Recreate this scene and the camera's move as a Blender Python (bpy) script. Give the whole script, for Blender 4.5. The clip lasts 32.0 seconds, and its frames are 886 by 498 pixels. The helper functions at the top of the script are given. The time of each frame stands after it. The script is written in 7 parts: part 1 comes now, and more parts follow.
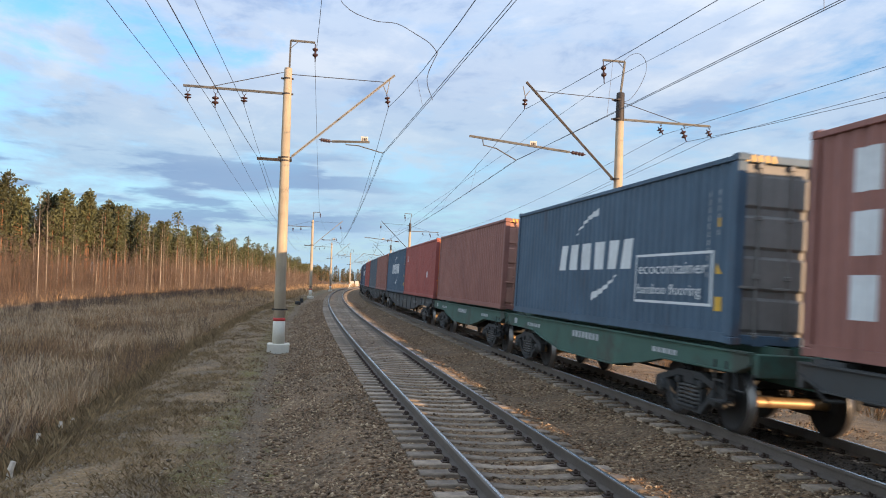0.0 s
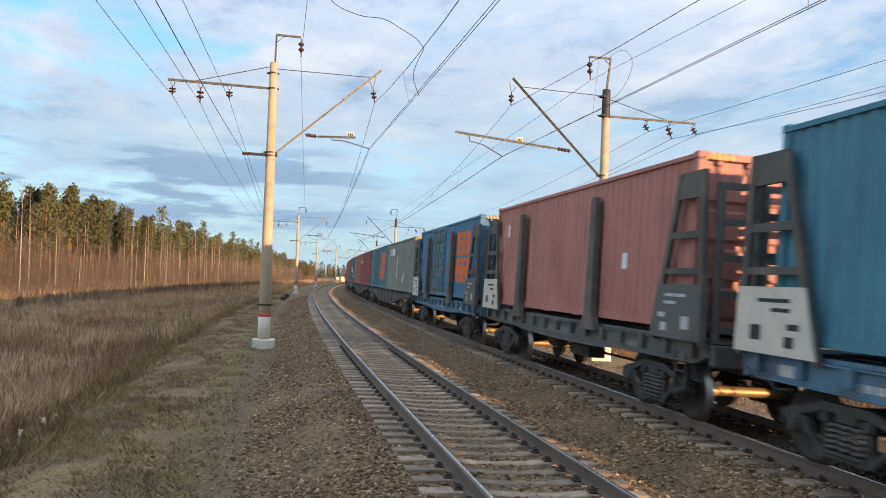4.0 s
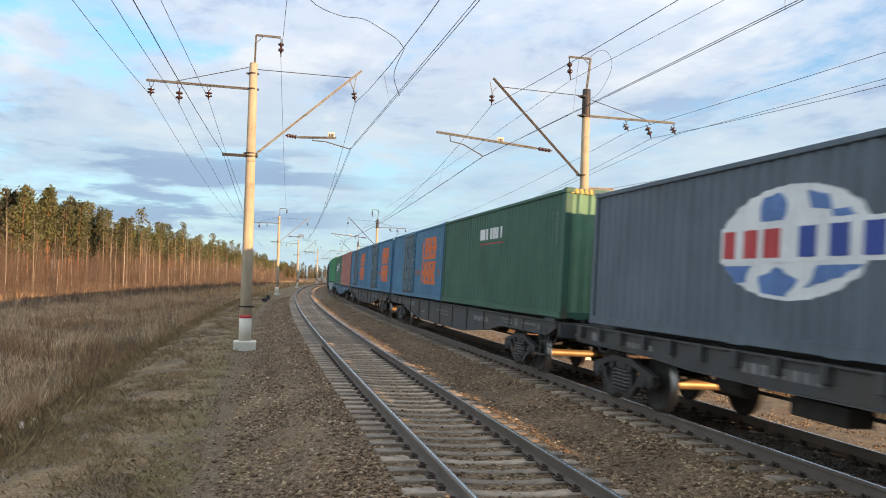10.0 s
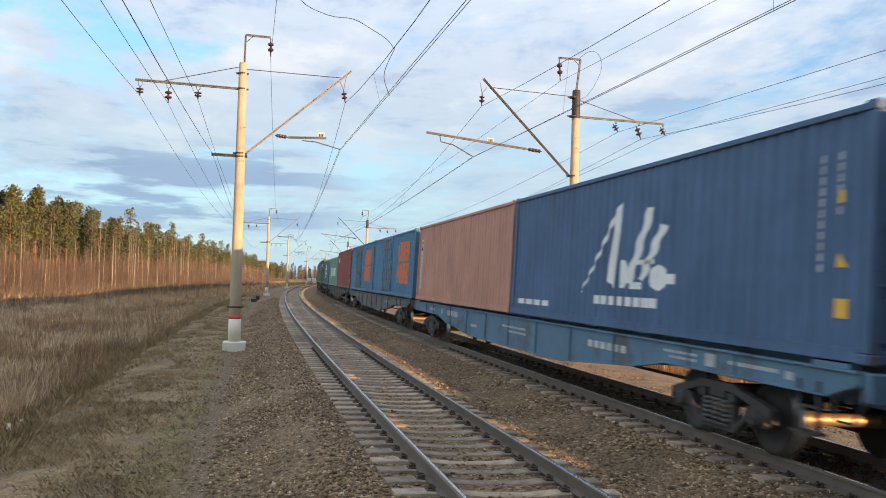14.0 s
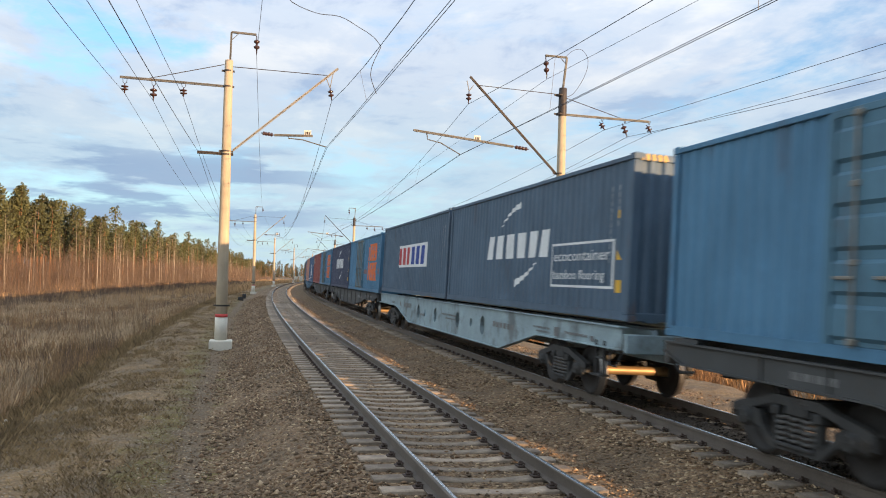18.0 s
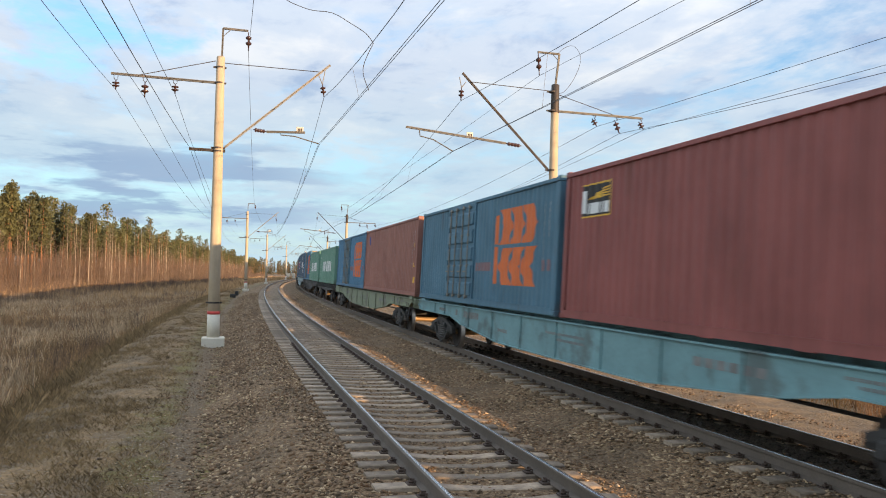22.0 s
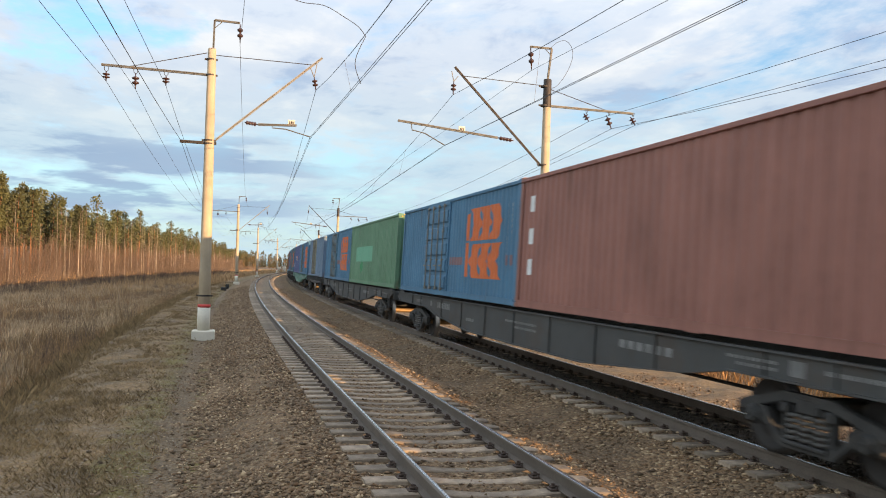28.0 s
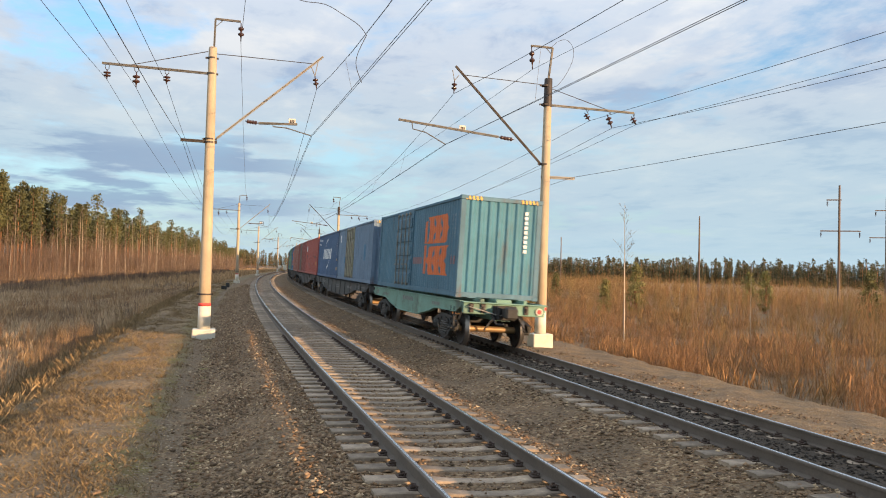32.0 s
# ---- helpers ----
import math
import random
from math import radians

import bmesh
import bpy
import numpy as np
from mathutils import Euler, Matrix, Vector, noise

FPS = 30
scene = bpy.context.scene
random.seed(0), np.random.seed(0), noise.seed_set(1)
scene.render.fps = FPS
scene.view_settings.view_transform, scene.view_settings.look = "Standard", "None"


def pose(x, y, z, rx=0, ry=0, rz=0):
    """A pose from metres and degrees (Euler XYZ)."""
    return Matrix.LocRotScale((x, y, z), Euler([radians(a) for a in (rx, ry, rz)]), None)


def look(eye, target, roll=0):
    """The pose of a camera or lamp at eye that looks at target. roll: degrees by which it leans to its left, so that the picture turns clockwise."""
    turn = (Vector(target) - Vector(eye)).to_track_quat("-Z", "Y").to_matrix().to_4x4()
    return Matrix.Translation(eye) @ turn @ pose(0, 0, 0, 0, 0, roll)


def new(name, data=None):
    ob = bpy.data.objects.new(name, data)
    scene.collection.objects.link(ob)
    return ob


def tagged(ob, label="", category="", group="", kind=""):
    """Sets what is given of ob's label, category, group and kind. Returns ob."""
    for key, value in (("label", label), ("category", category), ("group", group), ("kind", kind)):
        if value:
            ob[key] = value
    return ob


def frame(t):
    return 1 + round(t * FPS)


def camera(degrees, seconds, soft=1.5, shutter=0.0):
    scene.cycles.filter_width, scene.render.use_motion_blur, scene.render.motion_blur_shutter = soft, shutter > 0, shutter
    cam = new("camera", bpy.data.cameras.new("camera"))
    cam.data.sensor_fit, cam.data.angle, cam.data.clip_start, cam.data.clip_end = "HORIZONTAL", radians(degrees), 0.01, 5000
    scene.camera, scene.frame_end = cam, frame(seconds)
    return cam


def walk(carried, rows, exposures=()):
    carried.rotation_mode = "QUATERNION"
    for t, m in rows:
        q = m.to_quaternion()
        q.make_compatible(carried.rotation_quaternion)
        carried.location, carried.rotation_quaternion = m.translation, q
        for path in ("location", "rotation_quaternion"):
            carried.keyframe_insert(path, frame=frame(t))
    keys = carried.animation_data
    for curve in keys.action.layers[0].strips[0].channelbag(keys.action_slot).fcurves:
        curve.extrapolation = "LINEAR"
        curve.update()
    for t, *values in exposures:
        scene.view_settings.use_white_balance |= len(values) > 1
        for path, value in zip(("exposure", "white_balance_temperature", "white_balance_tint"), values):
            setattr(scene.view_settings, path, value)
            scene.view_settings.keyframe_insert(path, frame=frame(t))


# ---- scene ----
# ---------------------------------------------------------------- camera
# World: z = 0 is the top of the rails, y runs along the near track at the camera, x to the right.
EYE_Z = 2.217
TURNS = [(0, 10.819, 2.243, 1.510), (0.5, 11.022, 2.162, 1.378), (1, 11.157, 2.133, 1.299), (1.5, 11.229, 2.079, 1.238), (2, 11.311, 2.002, 1.285), (2.5, 11.463, 1.970, 1.460), (3, 11.627, 1.980, 1.594), (3.5, 11.725, 1.994, 1.622), (5.5, 12.073, 1.889, 1.615), (6, 12.195, 1.877, 1.578), (6.5, 12.304, 1.873, 1.577), (7, 12.403, 1.879, 1.610), (7.5, 12.501, 1.901, 1.662), (8, 12.596, 1.934, 1.612), (8.5, 12.695, 1.965, 1.431), (9, 12.811, 1.990, 1.286), (9.5, 12.945, 2.012, 1.245), (10, 13.074, 2.025, 1.235), (10.5, 13.184, 2.027, 1.216), (11, 13.288, 2.035, 1.182), (11.5, 13.388, 2.049, 1.185), (12, 13.477, 2.063, 1.242), (12.5, 13.549, 2.069, 1.272), (13, 13.609, 2.069, 1.262), (13.5, 13.680, 2.068, 1.248), (14, 13.764, 2.070, 1.242), (14.5, 13.840, 2.074, 1.246), (16.5, 14.305, 2.028, 1.214), (17, 14.433, 1.991, 1.047), (17.5, 14.553, 1.964, 1.047), (18, 14.662, 1.937, 1.096), (18.5, 14.751, 1.910, 1.137), (19, 14.821, 1.880, 1.145), (19.5, 14.888, 1.848, 1.115), (20, 14.957, 1.825, 1.132), (20.5, 15.016, 1.812, 1.201), (21, 15.070, 1.793, 1.228), (21.5, 15.127, 1.758, 1.131), (22, 15.172, 1.718, 1.001), (22.5, 15.202, 1.685, 0.957), (23, 15.235, 1.662, 0.967), (23.5, 15.271, 1.640, 1.005), (24, 15.309, 1.614, 1.073), (24.5, 15.352, 1.583, 1.108), (25, 15.396, 1.553, 1.109), (25.5, 15.434, 1.529, 1.168), (27.5, 15.704, 1.360, 1.348), (28, 15.780, 1.322, 1.290), (28.5, 15.840, 1.303, 1.243), (29, 15.884, 1.294, 1.266), (29.5, 15.909, 1.284, 1.334), (30, 15.908, 1.275, 1.410), (30.5, 15.889, 1.270, 1.444), (31, 15.854, 1.264, 1.424), (31.5, 15.804, 1.258, 1.399), (32, 15.747, 1.256, 1.393)]


def gaze(yaw, pitch, roll):
    y, p = radians(yaw), radians(pitch)
    aim = (100 * math.sin(y) * math.cos(p), 100 * math.cos(y) * math.cos(p), EYE_Z + 100 * math.sin(p))
    return look((0, 0, EYE_Z), aim, roll)


cam = camera(56.384, 32.0, soft=1.0, shutter=0.2)
walk(cam, [(t, gaze(a, b, c)) for t, a, b, c in TURNS], exposures=[(0, 1.43, 6000, 10), (3, 1.48, 6250, 10), (6, 1.58, 6600, 10), (14, 1.60, 6600, 10), (25, 1.60, 6700, 10), (28, 1.66, 6850, 10), (31, 1.62, 6800, 10), (32, 1.48, 6750, 10)])

# ---------------------------------------------------------------- light
SUN_EL, SUN_AZ = 5.45, 36.0   # degrees above the horizon; behind the camera, to the right of the track
sun = new("sun", bpy.data.lights.new("sun", "SUN"))
sun.data.energy, sun.data.angle, sun.data.color = 3.3, radians(0.53), (1.0, 0.66, 0.38)
sx, sy = math.sin(radians(SUN_AZ)), -math.cos(radians(SUN_AZ))
sun.matrix_world = look((300 * sx, 300 * sy, 300 * math.tan(radians(SUN_EL))), (0, 0, 0))

world = bpy.data.worlds.new("sky")
scene.world = world
world.use_nodes = True
wn, wl = world.node_tree.nodes, world.node_tree.links
sky = wn.new("ShaderNodeTexSky")
sky.sky_type, sky.sun_disc = "NISHITA", False
sky.sun_elevation, sky.sun_rotation = radians(SUN_EL), radians(180 - SUN_AZ)
sky.altitude, sky.air_density, sky.dust_density, sky.ozone_density = 50, 1.0, 0.6, 3.2
geo = wn.new("ShaderNodeTexCoord")
sep = wn.new("ShaderNodeSeparateXYZ")
wl.new(geo.outputs["Generated"], sep.inputs[0])


def wmath(op, a, b):
    n = wn.new("ShaderNodeMath")
    n.operation = op
    for k, v in enumerate((a, b)):
        if isinstance(v, (int, float)):
            n.inputs[k].default_value = v
        elif v is not None:
            wl.new(v, n.inputs[k])
    return n.outputs[0]


# a flat layer of broken cloud, seen in perspective: direction / height
up = wmath("ADD", wmath("MAXIMUM", sep.outputs[2], 0.0), 0.10)
px, py = wmath("DIVIDE", sep.outputs[0], up), wmath("DIVIDE", sep.outputs[1], up)
comb = wn.new("ShaderNodeCombineXYZ")
wl.new(px, comb.inputs[0]), wl.new(py, comb.inputs[1])


def cloud_noise(scale, detail, rough, z, stretch=(1, 1, 1)):
    m = wn.new("ShaderNodeMapping")
    m.inputs["Location"].default_value = (z * 3.1, z * 1.7, z)
    m.inputs["Scale"].default_value = stretch
    wl.new(comb.outputs[0], m.inputs[0])
    n = wn.new("ShaderNodeTexNoise")
    n.inputs["Scale"].default_value, n.inputs["Detail"].default_value = scale, detail
    n.inputs["Roughness"].default_value, n.inputs["Distortion"].default_value = rough, 0.25
    wl.new(m.outputs[0], n.inputs["Vector"])
    return n.outputs["Fac"]


def wramp(fac, stops):
    r = wn.new("ShaderNodeValToRGB")
    r.color_ramp.interpolation = "EASE"
    e = r.color_ramp.elements
    while len(e) < len(stops):
        e.new(0.5)
    for k, (pos, v) in enumerate(stops):
        e[k].position, e[k].color = pos, (v, v, v, 1) if isinstance(v, (int, float)) else (*v, 1)
    wl.new(fac, r.inputs[0])
    return r.outputs["Color"]


def wmix(fac, a, b, mode="MIX"):
    n = wn.new("ShaderNodeMix")
    n.data_type, n.blend_type = "RGBA", mode
    n.inputs["Factor"].default_value = 1.0
    if fac is not None:
        wl.new(fac, n.inputs["Factor"])
    for key, v in (("A", a), ("B", b)):
        sock = [s for s in n.inputs if s.name == key and s.type == "RGBA"][0]
        if isinstance(v, tuple):
            sock.default_value = (*v, 1)
        else:
            wl.new(v, sock)
    return [s for s in n.outputs if s.type == "RGBA"][0]


def wsum(*terms):
    out = wmath("MULTIPLY", terms[0][0], terms[0][1])
    for v, k in terms[1:]:
        out = wmath("ADD", out, wmath("MULTIPLY", v, k))
    return out


lumps = cloud_noise(2.3, 8, 0.62, 4.0, (1.0, 0.75, 1))
cover = wramp(wsum((cloud_noise(0.55, 7, 0.56, 2.0, (1.0, 0.8, 1)), 0.55), (lumps, 0.45), (sep.outputs[0], 0.10)), [(0.40, 0.0), (0.56, 1.0)])
body = wramp(wsum((cloud_noise(1.0, 6, 0.6, 5.0), 0.5), (cloud_noise(3.4, 7, 0.6, 9.0, (1.0, 0.7, 1)), 0.5)), [(0.38, (0.84, 1.10, 1.56)), (0.49, (1.34, 1.54, 1.84)), (0.62, (1.72, 1.82, 1.96))])
# an overcast layer is brightest overhead
high = wmath("MAXIMUM", sep.outputs[2], 0.0)
lift = wsum((wmath("POWER", high, 2.0), 1.2), (high, 0.60))
lift = wmath("ADD", lift, 0.90)
grey = wn.new("ShaderNodeCombineColor")
for k in range(3):
    wl.new(lift, grey.inputs[k])
body = wmix(None, body, grey.outputs[0], "MULTIPLY")
skyc = wmix(cover, sky.outputs[0], body)
low = wramp(sep.outputs[2], [(0.0, 0.85), (0.10, 0.6), (0.26, 0.0)])
skyc = wmix(low, skyc, (1.20, 1.70, 2.02))
# slate streaks of cloud low over the wood
flat = wn.new("ShaderNodeMapping")
flat.inputs["Location"].default_value, flat.inputs["Scale"].default_value = (4.6, 0.3, 0.0), (5.0, 5.0, 30.0)
wl.new(geo.outputs["Generated"], flat.inputs[0])
sn = wn.new("ShaderNodeTexNoise")
sn.inputs["Scale"].default_value, sn.inputs["Detail"].default_value, sn.inputs["Roughness"].default_value = 0.8, 6, 0.55
wl.new(flat.outputs[0], sn.inputs["Vector"])
streak = wmath("MULTIPLY", wramp(sn.outputs["Fac"], [(0.50, 0.0), (0.57, 0.8)]), wramp(sep.outputs[2], [(0.02, 0.0), (0.07, 1.0), (0.12, 1.0), (0.17, 0.0)]))
streak = wmath("MULTIPLY", streak, wramp(wmath("ADD", wmath("MULTIPLY", sep.outputs[0], -2.0), 0.5), [(0.15, 0.12), (0.45, 1.0)]))
skyc = wmix(streak, skyc, (0.66, 0.96, 1.44))
# unseen sky on the left, brightened and added to light the shaded train sides
left_fill = wramp(wmath("MULTIPLY", sep.outputs[0], -1.0), [(0.30, 0.0), (0.85, 1.0)])
skyc = wmix(left_fill, skyc, wmix(None, body, (1.62, 1.60, 1.46), "MULTIPLY"))
bg = wn["Background"]
bg.inputs["Strength"].default_value = 0.15
wl.new(skyc, bg.inputs["Color"])

# ---------------------------------------------------------------- small helpers
K = 0.00063415          # curvature of both tracks, to the right
AXIS = 3.033            # the near track's centre line, right of the camera
FAR = 4.569             # from the near track's centre line to the far one
CANT = math.degrees(0.0652 / 1.6)
SPEED, PUSH = 20.4932, 0.012136
RUN = lambda t: SPEED * (t - 16) + PUSH * (t - 16) ** 2 / 2


def on_track(s, off=0.0):
    """The place and heading at s metres along the near track, off metres to its right."""
    th = K * s
    return AXIS + (1 - math.cos(th)) / K + off * math.cos(th), math.sin(th) / K - off * math.sin(th), th


def at(s, off, z=0.0, tilt=0.0):
    x, y, th = on_track(s, off)
    return pose(x, y, z, 0, tilt, -math.degrees(th))


class Build:
    """Collects points and faces of one mesh."""

    def __init__(self):
        self.v, self.f = [], []

    def add(self, pts, faces):
        n = len(self.v)
        self.v += [tuple(p) for p in pts]
        self.f += [tuple(i + n for i in q) for q in faces]

    def box(self, x0, x1, y0, y1, z0, z1, bev=0.0):
        if bev <= 0:
            self.add([(x, y, z) for z in (z0, z1) for y in (y0, y1) for x in (x0, x1)],
                     [(0, 2, 3, 1), (4, 5, 7, 6), (0, 1, 5, 4), (2, 6, 7, 3), (0, 4, 6, 2), (1, 3, 7, 5)])
            return
        b = bev
        c = [(x0 + b, y0), (x1 - b, y0), (x1, y0 + b), (x1, y1 - b), (x1 - b, y1), (x0 + b, y1), (x0, y1 - b), (x0, y0 + b)]
        i = [(min(max(x, x0 + b), x1 - b), min(max(y, y0 + b), y1 - b)) for x, y in c]
        rings = [[(*p, z0) for p in i], [(*p, z0 + b) for p in c], [(*p, z1 - b) for p in c], [(*p, z1) for p in i]]
        self.loft(rings)

    def loft(self, rings, caps=True):
        n = len(rings[0])
        pts = [p for r in rings for p in r]
        faces = [(k * n + j, k * n + (j + 1) % n, (k + 1) * n + (j + 1) % n, (k + 1) * n + j) for k in range(len(rings) - 1) for j in range(n)]
        if caps:
            faces += [tuple(range(n - 1, -1, -1)), tuple((len(rings) - 1) * n + j for j in range(n))]
        self.add(pts, faces)

    def tube(self, a, b, r0, r1=None, n=8, caps=True):
        a, b = Vector(a), Vector(b)
        r1 = r0 if r1 is None else r1
        d = (b - a).normalized()
        u = d.orthogonal().normalized()
        w = d.cross(u)
        self.loft([[p + r * (u * math.cos(2 * math.pi * j / n) + w * math.sin(2 * math.pi * j / n)) for j in range(n)] for p, r in ((a, r0), (b, r1))], caps)

    def turned(self, a, b, profile, n=10):
        """A body turned round the line a-b: profile of (share of the way, radius)."""
        a, b = Vector(a), Vector(b)
        d = (b - a).normalized()
        u = d.orthogonal().normalized()
        w = d.cross(u)
        self.loft([[a + (b - a) * t + r * (u * math.cos(2 * math.pi * j / n) + w * math.sin(2 * math.pi * j / n)) for j in range(n)] for t, r in profile])

    def path(self, pts, r, n=6):
        pts = [Vector(p) for p in pts]
        rings = []
        for k, p in enumerate(pts):
            d = (pts[min(k + 1, len(pts) - 1)] - pts[max(k - 1, 0)]).normalized()
            u = d.cross(Vector((0.03, 0.05, 1))).normalized()
            w = d.cross(u)
            rr = r[k] if isinstance(r, (list, tuple)) else r
            rings.append([p + rr * (u * math.cos(2 * math.pi * j / n) + w * math.sin(2 * math.pi * j / n)) for j in range(n)])
        self.loft(rings)

    def slab(self, pts, x0, x1):
        """A flat outline of (y, z) points, thick from x0 to x1."""
        n = len(pts)
        self.add([(x0, *p) for p in pts] + [(x1, *p) for p in pts],
                 [tuple(range(n)), tuple(range(2 * n - 1, n - 1, -1))] + [(j, j + n, (j + 1) % n + n, (j + 1) % n) for j in range(n)])

    def mesh(self, name, smooth=False):
        me = bpy.data.meshes.new(name)
        me.from_pydata(self.v, [], self.f)
        bm = bmesh.new()
        bm.from_mesh(me)
        bmesh.ops.recalc_face_normals(bm, faces=bm.faces)
        bm.to_mesh(me)
        bm.free()
        if smooth:
            me.polygons.foreach_set("use_smooth", [True] * len(me.polygons))
        me.materials.append(None)
        return me


def part(name, data, material, parent=None, label="", m=None):
    """One mesh object with its own material, under a thing or a part. data: a Build or a mesh that several share."""
    me = data.mesh(name) if isinstance(data, Build) else data
    ob = new(name, me)
    ob.material_slots[0].link = "OBJECT"
    ob.material_slots[0].material = material
    ob.parent = parent
    if m is not None:
        ob.matrix_basis = m
    if label:
        ob["label"] = label
    return ob


def thing(name, m, label, category, group=""):
    ob = new(name)
    ob.empty_display_size = 0.3
    ob.matrix_basis = m
    return tagged(ob, label, category, group)


def soup(name, V, F):
    """A mesh from arrays of points and of faces with one number of corners."""
    me = bpy.data.meshes.new(name)
    V, F = np.asarray(V, dtype=np.float32), np.asarray(F, dtype=np.int32)
    me.vertices.add(len(V))
    me.vertices.foreach_set("co", V.ravel())
    me.loops.add(F.size)
    me.loops.foreach_set("vertex_index", F.ravel())
    me.polygons.add(len(F))
    me.polygons.foreach_set("loop_start", np.arange(0, F.size, F.shape[1], dtype=np.int32))
    me.update(calc_edges=True)
    me.validate()
    me.materials.append(None)
    return me


def spread(V, F, M):
    """Copies of the points V and faces F by the n x 3 x 4 matrices M."""
    n, k = len(M), len(V)
    P = np.einsum("nij,kj->nki", M[:, :, :3], V) + M[:, None, :, 3]
    return P.reshape(-1, 3), (F[None] + (np.arange(n) * k)[:, None, None]).reshape(-1, F.shape[1])


def turns(x, y, z, scale, spin, lean=0.15, rng=None):
    n = len(x)
    c, s = np.cos(spin), np.sin(spin)
    a, b = (rng.normal(0, lean, n), rng.normal(0, lean, n)) if rng is not None else (np.zeros(n), np.zeros(n))
    M = np.zeros((n, 3, 4))
    M[:, 0, 0], M[:, 0, 1], M[:, 0, 2] = c, -s, a
    M[:, 1, 0], M[:, 1, 1], M[:, 1, 2] = s, c, b
    M[:, 2, 2] = 1
    M[:, :, :3] *= np.asarray(scale).reshape(-1, 1, 1)
    M[:, 0, 3], M[:, 1, 3], M[:, 2, 3] = x, y, z
    return M


def track_xy(s, off):
    th = K * s
    return AXIS + (1 - np.cos(th)) / K + off * np.cos(th), np.sin(th) / K - off * np.sin(th)


# ---------------------------------------------------------------- materials
def material(name, colour, rough=0.7, metal=0.0, grain=(30.0, 0.12), patches=(1.5, 0.12), bump=0.15, bump_scale=60.0, stain=None, per_piece=0.0, spec=0.4, streak=False, island=0.0):
    """Colour varied at two scales (scale, amount); stain: (colour, scale, threshold, share). per_piece: brightness step from object to object."""
    mat = bpy.data.materials.new(name)
    mat.use_nodes = True
    nt = mat.node_tree
    n, l = nt.nodes, nt.links
    bsdf = n["Principled BSDF"]
    co = n.new("ShaderNodeTexCoord")
    src = co.outputs["Object"]

    def noise_at(scale, detail=5, rough_=0.6, stretch=None):
        v = src
        if stretch:
            mp = n.new("ShaderNodeMapping")
            mp.inputs["Scale"].default_value = stretch
            l.new(src, mp.inputs[0])
            v = mp.outputs[0]
        t = n.new("ShaderNodeTexNoise")
        t.inputs["Scale"].default_value, t.inputs["Detail"].default_value, t.inputs["Roughness"].default_value = scale, detail, rough_
        l.new(v, t.inputs["Vector"])
        return t.outputs["Fac"]

    def scaled(fac, amount):
        r = n.new("ShaderNodeMapRange")
        r.inputs["From Min"].default_value, r.inputs["From Max"].default_value = 0.25, 0.75
        r.inputs["To Min"].default_value, r.inputs["To Max"].default_value = 1 - amount, 1 + amount
        l.new(fac, r.inputs["Value"])
        return r.outputs[0]

    def times(a, b):
        m = n.new("ShaderNodeMath")
        m.operation = "MULTIPLY"
        l.new(a, m.inputs[0]), l.new(b, m.inputs[1])
        return m.outputs[0]

    def mixc(fac, a, b, mode="MIX"):
        m = n.new("ShaderNodeMix")
        m.data_type, m.blend_type = "RGBA", mode
        if isinstance(fac, float):
            m.inputs["Factor"].default_value = fac
        else:
            l.new(fac, m.inputs["Factor"])
        for key, v in (("A", a), ("B", b)):
            sock = [s for s in m.inputs if s.name == key and s.type == "RGBA"][0]
            if isinstance(v, tuple):
                sock.default_value = (*v, 1)
            else:
                l.new(v, sock)
        return [s for s in m.outputs if s.type == "RGBA"][0]

    g = noise_at(*grain[:1], 6)
    fac = times(scaled(g, grain[1]), scaled(noise_at(patches[0], 4), patches[1]))
    if streak:
        fac = times(fac, scaled(noise_at(5.0, 5, 0.65, (1, 1, 0.07)), 0.17))
    if per_piece:
        info = n.new("ShaderNodeObjectInfo")
        fac = times(fac, scaled(info.outputs["Random"], per_piece))
    if island:
        gi = n.new("ShaderNodeNewGeometry")
        fac = times(fac, scaled(gi.outputs["Random Per Island"], island))
    out = tuple(colour)
    if stain:
        st, sc, th, share = stain
        r = n.new("ShaderNodeMapRange")
        r.inputs["From Min"].default_value, r.inputs["From Max"].default_value = th, th + 0.14
        r.inputs["To Max"].default_value = share
        l.new(noise_at(sc, 7, 0.65, (1, 1, 0.25) if streak else None), r.inputs["Value"])
        out = mixc(r.outputs[0], out, tuple(st))
    comb_ = n.new("ShaderNodeCombineColor")
    for k in range(3):
        l.new(fac, comb_.inputs[k])
    col = mixc(1.0, out, comb_.outputs[0], "MULTIPLY")
    l.new(col, bsdf.inputs["Base Color"])
    rr = n.new("ShaderNodeMapRange")
    rr.inputs["To Min"].default_value, rr.inputs["To Max"].default_value = max(rough - 0.12, 0.05), min(rough + 0.12, 1)
    l.new(g, rr.inputs["Value"])
    l.new(rr.outputs[0], bsdf.inputs["Roughness"])
    bsdf.inputs["Metallic"].default_value = metal
    bsdf.inputs["Specular IOR Level"].default_value = spec
    if bump:
        bp = n.new("ShaderNodeBump")
        bp.inputs["Strength"].default_value, bp.inputs["Distance"].default_value = bump, 0.02
        l.new(noise_at(bump_scale, 4), bp.inputs["Height"])
        l.new(bp.outputs[0], bsdf.inputs["Normal"])
    return mat


def paint(name, colour, rust=0.5, dirt=0.2, bare=0.60):
    return material(name, tuple(1.1 * c for c in colour), 0.55, 0, (9.0, 0.07), (0.7, dirt), 0.04, 40, ((0.10, 0.055, 0.035), 1.6, bare, rust), spec=0.22, streak=True)


